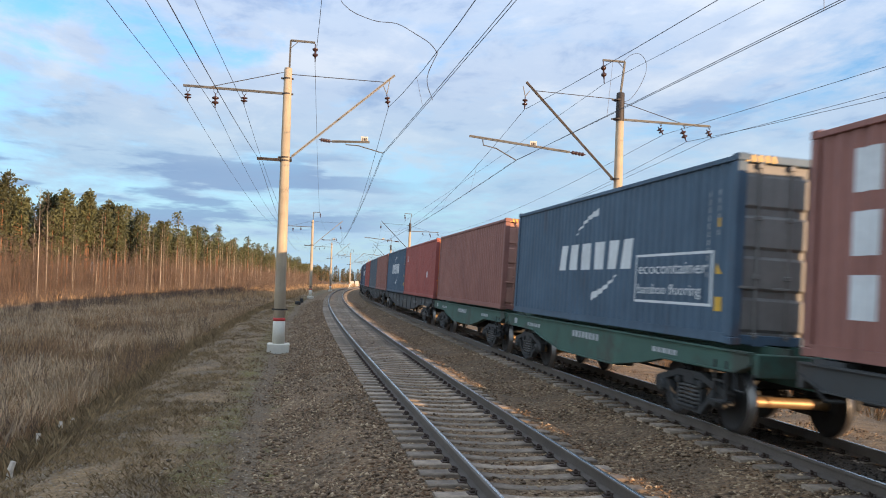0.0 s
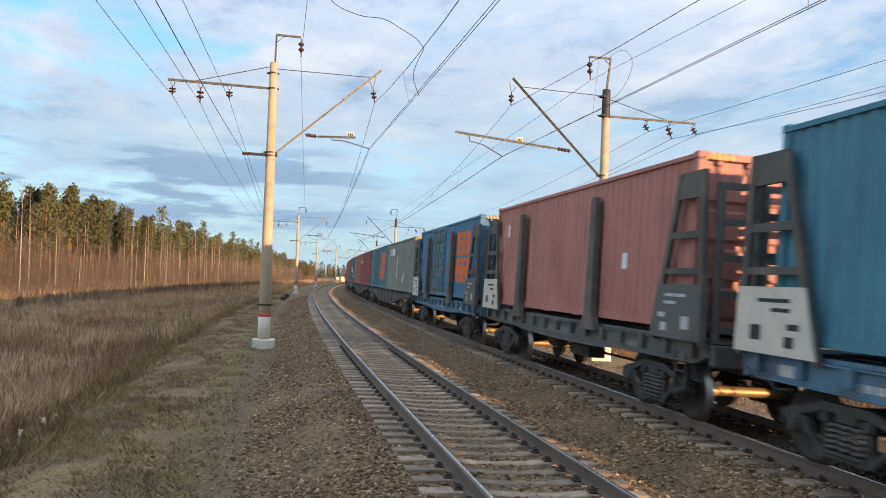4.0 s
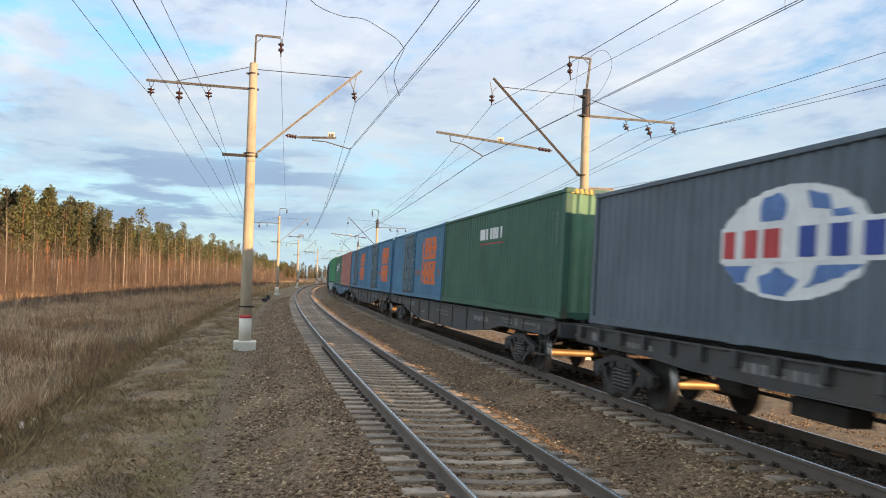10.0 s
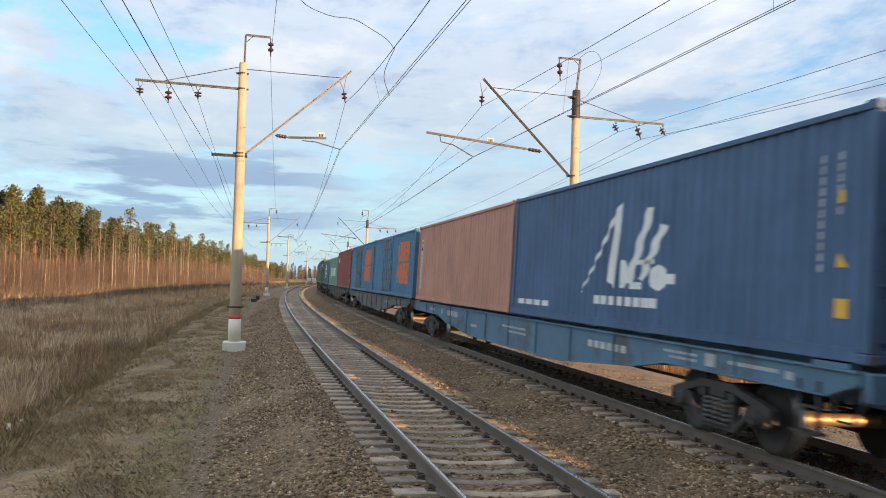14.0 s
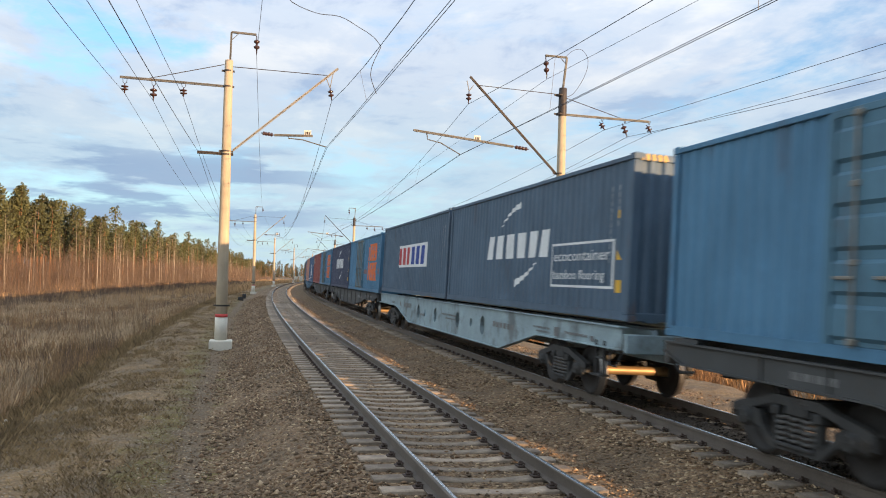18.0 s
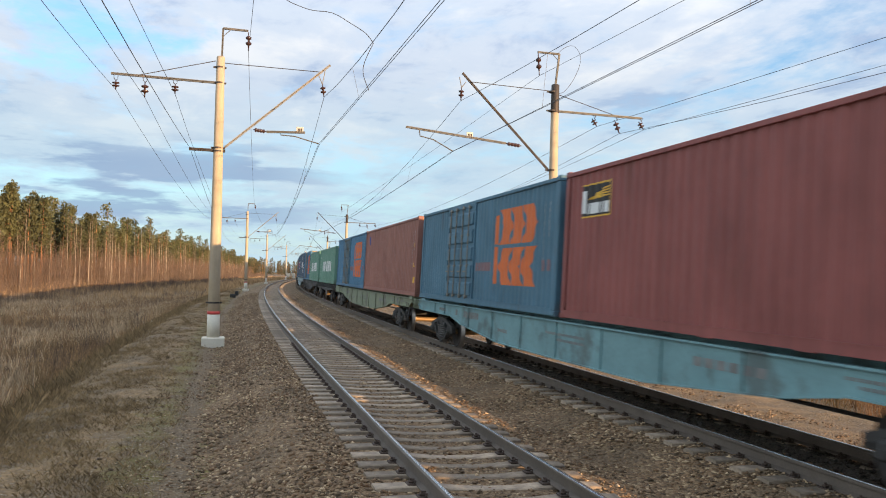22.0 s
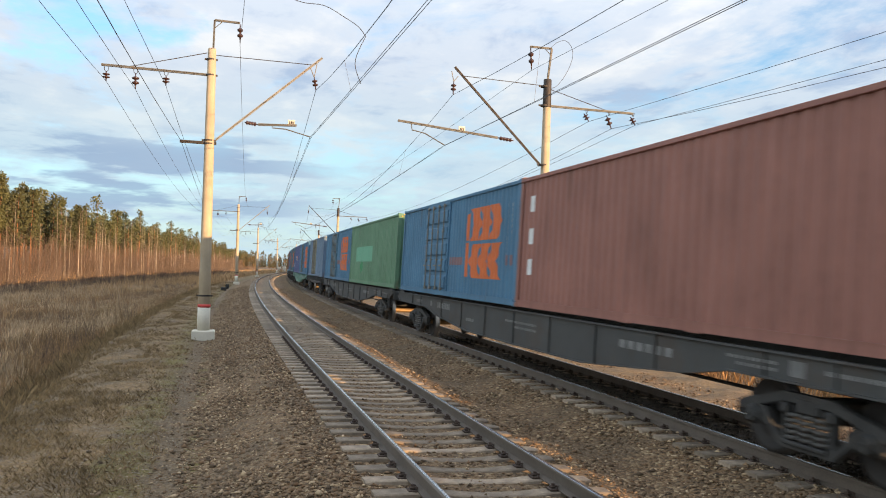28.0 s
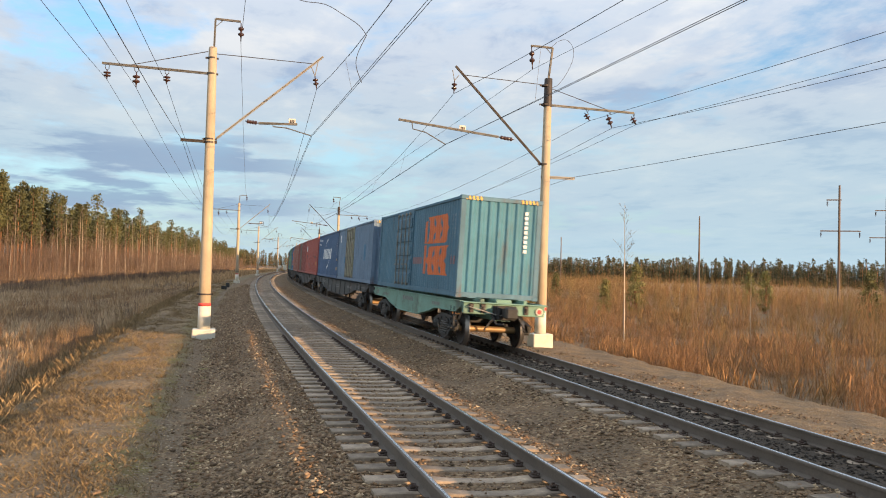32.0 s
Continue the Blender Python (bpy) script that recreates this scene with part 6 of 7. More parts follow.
# the train, from its far front to its tail: (kind, wagon paint, [(place of a container's front at 16 s, paint, style,
# rear, rear colour, side doors, label)]); some rear colours are lightened in place of sunlight
CHEV = "blue container with an orange chevron emblem and side doors"
TRAIN = [
    ("fish", "w_black", "dark container wagon carrying two boxes", [(516.6, "navy", "", "doors", None, None, "plain dark blue ribbed container"), (504.2, "deep_navy", "", "doors", None, None, "blackish blue ribbed container")]),
    ("fish", "w_grey", "grey container wagon carrying two boxes", [(491.1, "navy", "", "doors", None, None, "plain dark blue ribbed container"), (478.7, "slate", "", "doors", None, None, "slate grey ribbed container")]),
    ("fish", "w_black", "dark container wagon carrying two boxes", [(465.7, "navy", "", "doors", None, None, "plain dark blue ribbed container"), (453.3, "deep_navy", "", "doors", None, None, "blackish blue ribbed container")]),
    ("fish", "w_black", "dark container wagon carrying two boxes", [(440.2, "navy", "arc", "doors", None, None, "dark blue container with white word mark bars"), (427.8, "red", "", "doors", None, None, "plain dull red ribbed container")]),
    ("fish", "w_black", "dark container wagon carrying two boxes", [(414.7, "slate", "", "doors", None, None, "slate grey ribbed container"), (402.3, "brown", "", "doors", None, None, "plain brown ribbed steel container")]),
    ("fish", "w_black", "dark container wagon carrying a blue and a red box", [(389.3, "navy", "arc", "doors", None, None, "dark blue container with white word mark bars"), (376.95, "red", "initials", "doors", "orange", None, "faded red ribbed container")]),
    # tan on these rear doors stands in for low sun on brown
    ("fish40", "w_green", "green container wagon carrying one brown box", [(363.55, "brown", "", "doors", "tan", None, "brown ribbed container, rear doors coloured tan to look sunlit")]),
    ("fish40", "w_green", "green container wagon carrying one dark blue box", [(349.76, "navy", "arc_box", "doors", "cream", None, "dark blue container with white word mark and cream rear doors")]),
    ("fish", "w_black", "dark container wagon carrying two maroon boxes", [(335.82, "brown", "column", "doors", None, None, "brown container with upright white letter bars"), (323.48, "maroon", "flag", "wall", None, None, "maroon container with a small white and yellow emblem")]),
    ("fish", "w_black", "dark container wagon carrying a blue and a grey box", [(310.41, "dusty_blue", "chevron", "doors", None, "pale_blue", CHEV), (298.03, "grey", "corner_word", "wall", None, None, "weathered grey container with white word mark bars")]),
    ("stakes", "w_blue", "blue flat wagon with tall stanchions and end frames", [(283.78, "sky_blue", "chevron", "doors", None, "dusty_blue", CHEV)]),
    ("stakes", "w_grey", "grey flat wagon with tall stanchions and end frames", [(269.21, "salmon", "initials", "doors", None, None, "faded salmon red ribbed container")]),
    ("stakes", "w_blue", "blue flat wagon with tall stanchions and end frames", [(254.8, "teal", "white_word", "doors", None, None, "teal blue container with white word mark bars")]),
    ("holes", "w_lightblue", "pale blue container wagon with round holes in its deep sills", [(240.56, "grass_green", "", "doors", None, None, "plain fresh green ribbed container"), (228.21, "grass_green", "", "wall", None, None, "plain fresh green ribbed container")]),
    ("fish", "w_blue", "blue container wagon carrying two boxes", [(215.06, "dark_green", "sport", "doors", None, None, "dark green container with white word mark and flag"), (202.52, "salmon", "initials", "wall", None, None, "faded salmon red ribbed container")]),
    ("fish", "w_black", "dark container wagon carrying two blue boxes", [(189.56, "sky_blue", "chevron", "doors", None, "sky_blue", CHEV), (177.22, "sky_blue", "chevron", "wall", None, "dusty_blue", CHEV)]),
    ("fish", "w_black", "dark container wagon carrying a blue and a green box", [(164.23, "sky_blue", "chevron", "doors", None, "dusty_blue", CHEV), (151.81, "bottle", "small_word", "wall", "leaf_green", None, "dark green container with small white word mark bars")]),
    ("flat", "w_black", "short dark flat wagon carrying one slate box", [(137.98, "slate", "globe", "wall", None, None, "slate container with a white and blue globe emblem")]),
    ("fish", "w_black", "dark container wagon carrying a green and a maroon box", [(124.03, "sea_green", "long", "doors", None, None, "sea green container with long white word mark bars"), (111.66, "maroon", "flag", "wall", None, None, "maroon container with a small white and yellow emblem")]),
    ("fish", "w_grey", "grey container wagon carrying two blue boxes", [(98.56, "sky_blue", "chevron", "doors", None, "dusty_blue", CHEV), (86.03, "sky_blue", "chevron", "wall", None, "sky_blue", CHEV)]),
    ("fish", "w_blue", "bright blue container wagon carrying two boxes", [(72.98, "tan", "tall_sign", "doors", None, None, "tan brown container with a tall white sign strip"), (60.6, "royal", "script", "doors", None, None, "blue container with white slanting script")]),
    ("fish", "w_black", "dark container wagon carrying a maroon and a blue box", [(47.55, "maroon", "flag", "doors", None, None, "maroon container with a small white and yellow emblem"), (35.15, "sky_blue", "chevron", "doors", None, "dusty_blue", CHEV)]),
    ("fish", "w_black", "dark container wagon carrying two blue boxes", [(22.07, "deep_navy", "arc", "doors", None, None, "dark navy container with white word mark bars"), (9.43, "sky_blue", "chevron", "wall", None, "dusty_blue", CHEV)]),
    ("holes", "w_lightblue", "pale blue container wagon with round holes in its deep sills", [(-3.72, "navy", "band", "doors", None, None, "navy container with a white sign panel"), (-16.19, "navy", "arc_box", "wall", None, None, "navy container with white word mark and text box")]),
    ("fish", "w_black", "dark container wagon carrying a blue and a green box", [(-29.68, "sky_blue", "chevron", "doors", None, "dusty_blue", CHEV), (-42.11, "sea_green", "long", "wall", "leaf_green", None, "sea green container with long white word mark bars")]),
    ("flat", "w_black", "short dark flat wagon carrying one green box", [(-55.94, "sea_green", "long", "doors", None, None, "sea green container with long white word mark bars")]),
    ("fish", "w_olive", "olive green container wagon carrying two boxes", [(-70.05, "sky_blue", "chevron", "doors", None, "dusty_blue", CHEV), (-82.48, "brown", "badge", "wall", None, None, "reddish brown container with a small blue badge")]),
    ("fish", "w_teal", "grey teal container wagon carrying two boxes", [(-95.51, "dusty_blue", "chevron", "doors", None, "dusty_blue", CHEV), (-108.02, "maroon", "flag", "wall", "red", None, "maroon container with a small white and yellow emblem")]),
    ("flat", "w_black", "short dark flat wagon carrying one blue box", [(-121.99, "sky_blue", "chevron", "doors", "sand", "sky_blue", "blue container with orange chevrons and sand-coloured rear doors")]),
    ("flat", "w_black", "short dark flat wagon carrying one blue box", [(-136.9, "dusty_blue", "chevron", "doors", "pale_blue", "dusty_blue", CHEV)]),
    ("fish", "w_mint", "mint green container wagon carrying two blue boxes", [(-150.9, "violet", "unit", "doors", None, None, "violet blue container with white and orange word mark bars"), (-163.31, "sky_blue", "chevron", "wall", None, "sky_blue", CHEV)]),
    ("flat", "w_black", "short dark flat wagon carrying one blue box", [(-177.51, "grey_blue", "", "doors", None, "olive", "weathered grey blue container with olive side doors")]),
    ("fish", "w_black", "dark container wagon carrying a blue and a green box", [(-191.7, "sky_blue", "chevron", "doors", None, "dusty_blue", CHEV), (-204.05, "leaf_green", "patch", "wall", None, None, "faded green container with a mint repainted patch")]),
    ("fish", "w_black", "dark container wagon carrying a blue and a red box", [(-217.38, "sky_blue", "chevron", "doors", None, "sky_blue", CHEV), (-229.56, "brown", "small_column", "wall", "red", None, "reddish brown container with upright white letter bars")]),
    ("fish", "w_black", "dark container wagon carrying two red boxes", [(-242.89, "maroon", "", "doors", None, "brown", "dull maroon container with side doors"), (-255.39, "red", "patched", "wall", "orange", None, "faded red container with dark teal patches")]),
    ("fish", "w_black", "dark container wagon carrying two blue boxes", [(-268.63, "royal", "two_lines", "doors", None, None, "bright navy container with white word mark bars"), (-281.12, "grey_blue", "tag", "wall", None, "olive", "weathered blue container with olive side doors")]),
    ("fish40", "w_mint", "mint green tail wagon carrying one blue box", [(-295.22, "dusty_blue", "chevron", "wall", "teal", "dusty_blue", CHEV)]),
]
RIDES = []   # (thing, place at 16 s, height)


def make_train():
    for k, (kind, wp, wl_, boxes) in enumerate(TRAIN):
        mids = []
        for c, colour, style, rear, rcol, sd, label in boxes:
            box = container(colour, label, style, rear, rcol, sd)
            mids.append(c - CL / 2)
            RIDES.append((box, c - CL / 2, DECK + (0.13 if kind == "holes" else 0.095 if kind == "stakes" else 0.0)))
        w = wagon(kind, wp, wl_, last=(k == len(TRAIN) - 1))
        RIDES.append((w, sum(mids) / len(mids), 0.0))


make_train()


# ---------------------------------------------------------------- loose stones
def make_stones():
    rng = np.random.default_rng(4)
    base = np.array([(1, 0, 0), (-1, 0, 0), (0, 1, 0), (0, -1, 0), (0, 0, 1), (0, 0, -0.6)], float)
    tri = np.array([(0, 2, 4), (2, 1, 4), (1, 3, 4), (3, 0, 4), (2, 0, 5), (1, 2, 5), (3, 1, 5), (0, 3, 5)])
    heaps = {"ballast_stones": ([], []), "oily_ballast_stones": ([], [])}
    zones = [(-3.2, -2.4, 3.5, 90, 13000), (-2.7, -1.2, 3.5, 90, 22000), (-1.3, 1.3, 3.5, 60, 12000), (1.3, 3.3, 4, 90, 20000), (3.2, 3.85, 5, 60, 4500), (3.85, 5.3, 5, 60, 6500), (5.3, 6.0, 5, 60, 3500), (5.9, 9.5, 8, 46, 12000), (-7.0, -2.6, 3.5, 60, 9000)]
    for o0, o1, s0, s1, count in zones:
        u = rng.random(count)
        s = s0 + (s1 - s0) * u ** (2.3 if s1 > 50 else 1.6)
        o = rng.uniform(o0, o1, count)
        if o0 == -3.2:
            o = o1 - 1.0 * rng.random(count) ** 1.4
        if o1 == -2.6:
            o = o1 - rng.exponential(0.85, count)
        size = rng.gamma(5, 0.0038, count).clip(0.009, 0.055)
        for v in range(5):
            sel = np.arange(count) % 5 == v
            shape = base * rng.uniform(0.65, 1.25, (6, 1)) * np.array([1.25, 0.95, 0.75]) + rng.normal(0, 0.12, (6, 3))
            x, y = track_xy(s[sel], o[sel])
            z = np.interp(o[sel], [p[0] for p in PROFILE], [p[1] for p in PROFILE]) + size[sel] * 0.25
            Mx = turns(x, y, z, size[sel], rng.uniform(0, 6.28, sel.sum()), 0.35, rng)
            V, F = spread(shape, tri, Mx)
            hv, hf = heaps["oily_ballast_stones" if o0 == 3.85 else "ballast_stones"]
            hf.append(F + sum(len(q) for q in hv)), hv.append(V)
    for name, mat, label in (("ballast_stones", M["stone"], "loose brown and grey ballast stones"), ("oily_ballast_stones", M["oily_stone"], "blackened oily ballast stones between the far rails")):
        hv, hf = heaps[name]
        tagged(part(name, soup(name, np.concatenate(hv), np.concatenate(hf)), mat), label, "gravel", kind="stuff")


make_stones()


# ---------------------------------------------------------------- plants
def blades(rng, n, height, spread_, width, bend):
    V, F = [], []
    for k in range(n):
        a, r = rng.uniform(0, 6.28), spread_ * math.sqrt(rng.random())
        x, y = r * math.cos(a), r * math.sin(a)
        h = height * rng.uniform(0.5, 1.1)
        b, c = rng.uniform(0, 6.28), bend * h * rng.uniform(0.2, 1)
        dx, dy = math.cos(b), math.sin(b)
        w = width * rng.uniform(0.6, 1.2)
        i = len(V)
        V += [(x - dy * w, y + dx * w, 0), (x + dy * w, y - dx * w, 0), (x + dx * c * 0.35 - dy * w * .6, y + dy * c * 0.35 + dx * w * .6, h * 0.6), (x + dx * c, y + dy * c, h)]
        F += [(i, i + 1, i + 2), (i + 1, i + 3, i + 2)]
    return np.array(V), np.array(F)


def sapling(rng, height, stems, twigs):
    """Leafless stems with upright side twigs, as thin three-sided rods."""
    V, F = [], []

    def rod(p, q, r0, r1):
        i = len(V)
        p, q = np.array(p), np.array(q)
        for c, r in ((p, r0), (q, r1)):
            for k in range(3):
                V.append((c[0] + r * math.cos(2.094 * k), c[1] + r * math.sin(2.094 * k), c[2]))
        for k in range(3):
            j = (k + 1) % 3
            F.append((i + k, i + j, i + 3 + j)), F.append((i + k, i + 3 + j, i + 3 + k))

    for _ in range(stems):
        a = rng.uniform(0, 6.28)
        r = 0.5 * rng.random()
        x, y = r * math.cos(a), r * math.sin(a)
        h = height * rng.uniform(0.55, 1.05)
        lx, ly = rng.gauss(0, 0.09) * h, rng.gauss(0, 0.09) * h
        rr = 0.0022 * h + 0.003
        m = (x + lx * 0.4, y + ly * 0.4, h * 0.5)
        rod((x, y, 0), m, rr, rr * 0.65), rod(m, (x + lx, y + ly, h), rr * 0.65, 0.003)
        for _ in range(twigs):
            t = rng.uniform(0.25, 0.92)
            p = (x + lx * t, y + ly * t, h * t)
            b, l = rng.uniform(0, 6.28), h * rng.uniform(0.12, 0.3) * (1.15 - t * 0.6)
            i, c = len(V), rng.uniform(0, 6.28)
            V.extend([(p[0] + 0.007 * math.cos(c), p[1] + 0.007 * math.sin(c), p[2]), (p[0] - 0.007 * math.cos(c), p[1] - 0.007 * math.sin(c), p[2]), (p[0] + math.cos(b) * l * 0.5, p[1] + math.sin(b) * l * 0.5, p[2] + l * 0.85)])
            F.append((i, i + 1, i + 2))
    return np.array(V), np.array(F)


def scatter(name, kinds, place, mat, label, category, seed, lean=0.12, size=(0.7, 1.25), grow=None):
    """place: function of a generator that gives arrays s, off."""
    rng = np.random.default_rng(seed)
    s, o = place(rng)
    n, V, F = 0, [], []
    for v, (bv, bf) in enumerate(kinds):
        sel = np.arange(len(s)) % len(kinds) == v
        x, y = track_xy(s[sel], o[sel])
        z = np.interp(o[sel], [p[0] for p in PROFILE], [p[1] for p in PROFILE]) - 0.03
        A, B = spread(bv, bf, turns(x, y, z, rng.uniform(*size, sel.sum()) * (np.interp(o[sel], *grow) if grow else 1.0), rng.uniform(0, 6.28, sel.sum()), lean, rng))
        V.append(A), F.append(B + n)
        n += len(A)
    return tagged(part(name, soup(name, np.concatenate(V), np.concatenate(F)), mat), label, category, kind="stuff")


R = random.Random(11)
TUFT = [blades(R, 18, 0.30, 0.24, 0.0032, 0.7) for _ in range(4)]
REED = [blades(R, 20, 0.80, 0.50, 0.0036, 0.35) for _ in range(4)]
LOW = [blades(R, 12, 0.10, 0.17, 0.003, 1.2) for _ in range(3)]
BRUSH = [sapling(R, 3.6, 9, 8) for _ in range(6)]
THICKET = [sapling(R, 8.8, 6, 12) for _ in range(6)]
SHRUB = [sapling(R, 1.2, 10, 5) for _ in range(4)]
FAR_BRUSH = [sapling(R, 3.9, 6, 5) for _ in range(4)]


def area(n, s0, s1, o0, o1, ks=1.5, ko=1.0, clump=0.0):
    def f(rng):
        s = s0 + (s1 - s0) * rng.random(n) ** ks
        o = o0 + (o1 - o0) * rng.random(n) ** ko
        if clump:
            keep = np.array([noise.noise((a * 0.16, b * 0.16, clump)) > -0.12 for a, b in zip(s, o)])
            s, o = s[keep], o[keep]
        return s, o
    return f


def forest_edge(y):
    """How far left of the camera's line the wood begins."""
    return np.interp(y, [0, 130, 180, 291, 457, 585, 800, 1100, 1450], [-60, -43, -36, -23, -10, 3, 18, 45, 75])


def to_track(x, y):
    dx, dy = x - (AXIS + 1 / K), y
    return np.arctan2(dy, -dx) / K, 1 / K - np.hypot(dx, dy)


def before_wood(n, d0, d1, y0, y1, k=1.0, side=-1):
    """Places d0 to d1 metres in front of the wood's edge (towards the track)."""
    def f(rng):
        y = y0 + (y1 - y0) * rng.random(n) ** k
        x = forest_edge(y) + rng.uniform(d0, d1, n)
        s, o = to_track(x, y)
        keep = o < -7
        return s[keep], o[keep]
    return f


scatter("verge_grass", LOW, area(11000, 3.5, 120, -3.75, -7.8, 1.7, 0.8), M["short_grass"], "short dry grass on the verge", "grass", 21)
scatter("dry_grass", TUFT, area(7500, 13, 110, -6.6, -34, 1.4, 1.3), M["short_grass"], "dull brown dry grass on the field", "grass", 22)
scatter("tall_dry_grass", REED, area(11000, 18, 140, -8.6, -36, 1.2, 1.3, 3.3), M["reed"], "tall dead grass and reeds on the field", "grass", 23)
scatter("brown_grass", REED, area(4500, 15, 120, -8.2, -30, 1.2, 1.4), M["brown_grass"], "brown dead grass on the field", "grass", 31, grow=([-14, -9.5, -7.2], [1.0, 0.75, 0.4]))
scatter("low_shrubs", SHRUB, area(900, 14, 140, -8.0, -30, 1.2, 1.4, 9.1), M["twig"], "low russet leafless shrubs", "shrub", 24)
scatter("verge_shrubs", SHRUB, area(650, 15, 80, -7.8, -13, 1.0, 1.2, 5.5), M["brown_grass"], "low tan leafless shrubs along the ditch", "shrub", 36, size=(0.5, 1.0))
scatter("ditch_saplings", BRUSH, area(620, 20, 100, -9.0, -19, 1.1, 1.0, 7.7), M["red_twig"], "thin russet saplings in the ditch", "brushwood", 38, size=(0.25, 0.5))
scatter("ditch_willows", BRUSH, area(420, 22, 70, -7.9, -12, 0.9, 1.0, 1.7), M["twig_grey"], "grey brown willow shoots by the verge", "brushwood", 39, size=(0.2, 0.42))
scatter("near_turf", LOW, area(5500, 3.5, 26, -4.6, -11, 1.3, 0.9), M["short_grass"], "flattened dry turf beside the path", "grass", 37, size=(0.5, 1.0))
scatter("far_field_grass", REED, area(2500, 100, 520, -5.0, -60, 1.1, 1.2), M["dry_grass"], "dry grass of the distant field", "grass", 32, size=(1.0, 2.0))
scatter("brushwood", THICKET, before_wood(3600, -18, 13, 95, 900, 1.5), M["twig"], "dense russet leafless saplings before the wood", "brushwood", 25)
scatter("brushwood_edge", BRUSH, before_wood(2600, 5, 28, 80, 700, 1.4), M["twig"], "lower russet saplings at the field edge", "brushwood", 26, size=(0.5, 1.0))
scatter("bank_grass", TUFT, area(1700, 6, 110, 11.6, 22, 1.5, 1.2, 4.4), M["russet_grass"], "dry russet grass on the far bank", "grass", 27)
scatter("bank_russet_grass", REED, area(2400, 8, 130, 13.6, 45, 1.2, 1.4, 6.1), M["russet_grass"], "tall russet dead grass on the far bank", "grass", 33, size=(0.8, 1.4))
scatter("bank_brushwood", BRUSH, area(1800, 10, 220, 14.0, 85, 1.1, 1.1), M["twig_grey"], "dense brown leafless saplings beyond the far track", "brushwood", 28, size=(0.6, 1.15), grow=([13, 18, 26, 45], [0.30, 0.42, 0.72, 1.05]))
scatter("bank_willows", BRUSH, area(1700, 10, 220, 15.0, 85, 1.1, 1.0), M["olive_twig"], "olive brown leafless willow scrub beyond the far track", "brushwood", 34, size=(0.6, 1.15), grow=([13, 18, 26, 45], [0.30, 0.42, 0.72, 1.05]))
scatter("bank_birch_scrub", BRUSH, area(1900, 10, 220, 14.0, 85, 1.1, 1.1, 2.2), M["red_twig"], "reddish brown birch scrub beyond the far track", "brushwood", 35, size=(0.6, 1.15), grow=([13, 18, 26, 45], [0.30, 0.42, 0.72, 1.05]))
scatter("bank_shrubs", SHRUB, area(2000, 8, 110, 12.6, 28, 1.3, 1.1, 8.3), M["red_twig"], "russet leafless shrubs on the far bank", "shrub", 29)
scatter("far_brushwood", FAR_BRUSH, area(1500, 90, 480, 60, 260, 1.0, 1.0), M["olive_twig"], "brown leafless saplings in the distance", "brushwood", 30, size=(0.8, 1.3))


def pine_meshes(seed, height, bare, radius, clumps, tufts=14, limbs=True):
    rng = random.Random(seed)
    t = Build()
    bends = [(rng.uniform(-0.25, 0.25), rng.uniform(-0.25, 0.25)) for _ in range(6)]
    pts = [(bends[k][0] * k / 5, bends[k][1] * k / 5, height * 0.97 * k / 5) for k in range(6)]
    t.path(pts, [0.17, 0.15, 0.125, 0.10, 0.07, 0.02], 6 if limbs else 4)
    V, F = [], []
    for k in range(clumps):
        u = (k + rng.random()) / clumps
        z = height * (bare + (1 - bare) * u)
        r = radius * (1.0 - u) ** 0.55 * min(1, 0.45 + 3 * u) * rng.uniform(0.2, 1.0)
        a = rng.uniform(0, 6.28)
        cx, cy = r * math.cos(a), r * math.sin(a)
        if limbs and k % 4 == 0:
            t.path([(cx * 0.05, cy * 0.05, z - 0.3), (cx * 0.6, cy * 0.6, z - 0.1), (cx, cy, z)], [0.035, 0.022, 0.01], 3)
        size = (0.46 if height < 6 else 1.0) * rng.uniform(0.6, 1.05) * (14 / tufts) ** 0.25
        for _ in range(tufts):
            p = np.array([rng.gauss(0, 0.42), rng.gauss(0, 0.42), rng.gauss(0, 0.22)]) * size + (cx, cy, z)
            d = np.array([rng.gauss(0, 1), rng.gauss(0, 1), rng.gauss(0.5, 0.7)])
            d /= np.linalg.norm(d)
            e = np.cross(d, (rng.gauss(0, 1), rng.gauss(0, 1), rng.gauss(0, 1)))
            e /= np.linalg.norm(e) + 1e-6
            L, W = size * rng.uniform(0.35, 0.7), size * rng.uniform(0.12, 0.28) * (14 / tufts) ** 0.5
            i = len(V)
            V += [p - e * W, p + e * W, p + d * L]
            F.append((i, i + 1, i + 2))
    return t.mesh("trunk"), soup("crown", np.array(V), np.array(F))


def birch_meshes(seed, height):
    rng = random.Random(seed)
    t, w = Build(), Build()
    lx, ly = rng.uniform(-0.5, 0.5), rng.uniform(-0.5, 0.5)
    pts = [(lx * (k / 5) ** 1.5, ly * (k / 5) ** 1.5, height * k / 5) for k in range(6)]
    t.path(pts, [0.075, 0.065, 0.052, 0.038, 0.022, 0.006], 5)
    for _ in range(34):
        u = rng.uniform(0.35, 0.97)
        p = Vector((lx * u ** 1.5, ly * u ** 1.5, height * u))
        a, l = rng.uniform(0, 6.28), height * rng.uniform(0.06, 0.16) * (1.2 - u)
        q = p + Vector((math.cos(a) * l, math.sin(a) * l, l * 1.1))
        w.tube(p, q, 0.016, 0.005, 3, False)
        for _ in range(3):
            b = rng.uniform(0, 6.28)
            w.tube(p.lerp(q, rng.uniform(0.4, 1)), q + Vector((math.cos(b) * l * 0.5, math.sin(b) * l * 0.5, l * 0.3)), 0.008, 0.003, 3, False)
    return t.mesh("trunk"), w.mesh("crown")


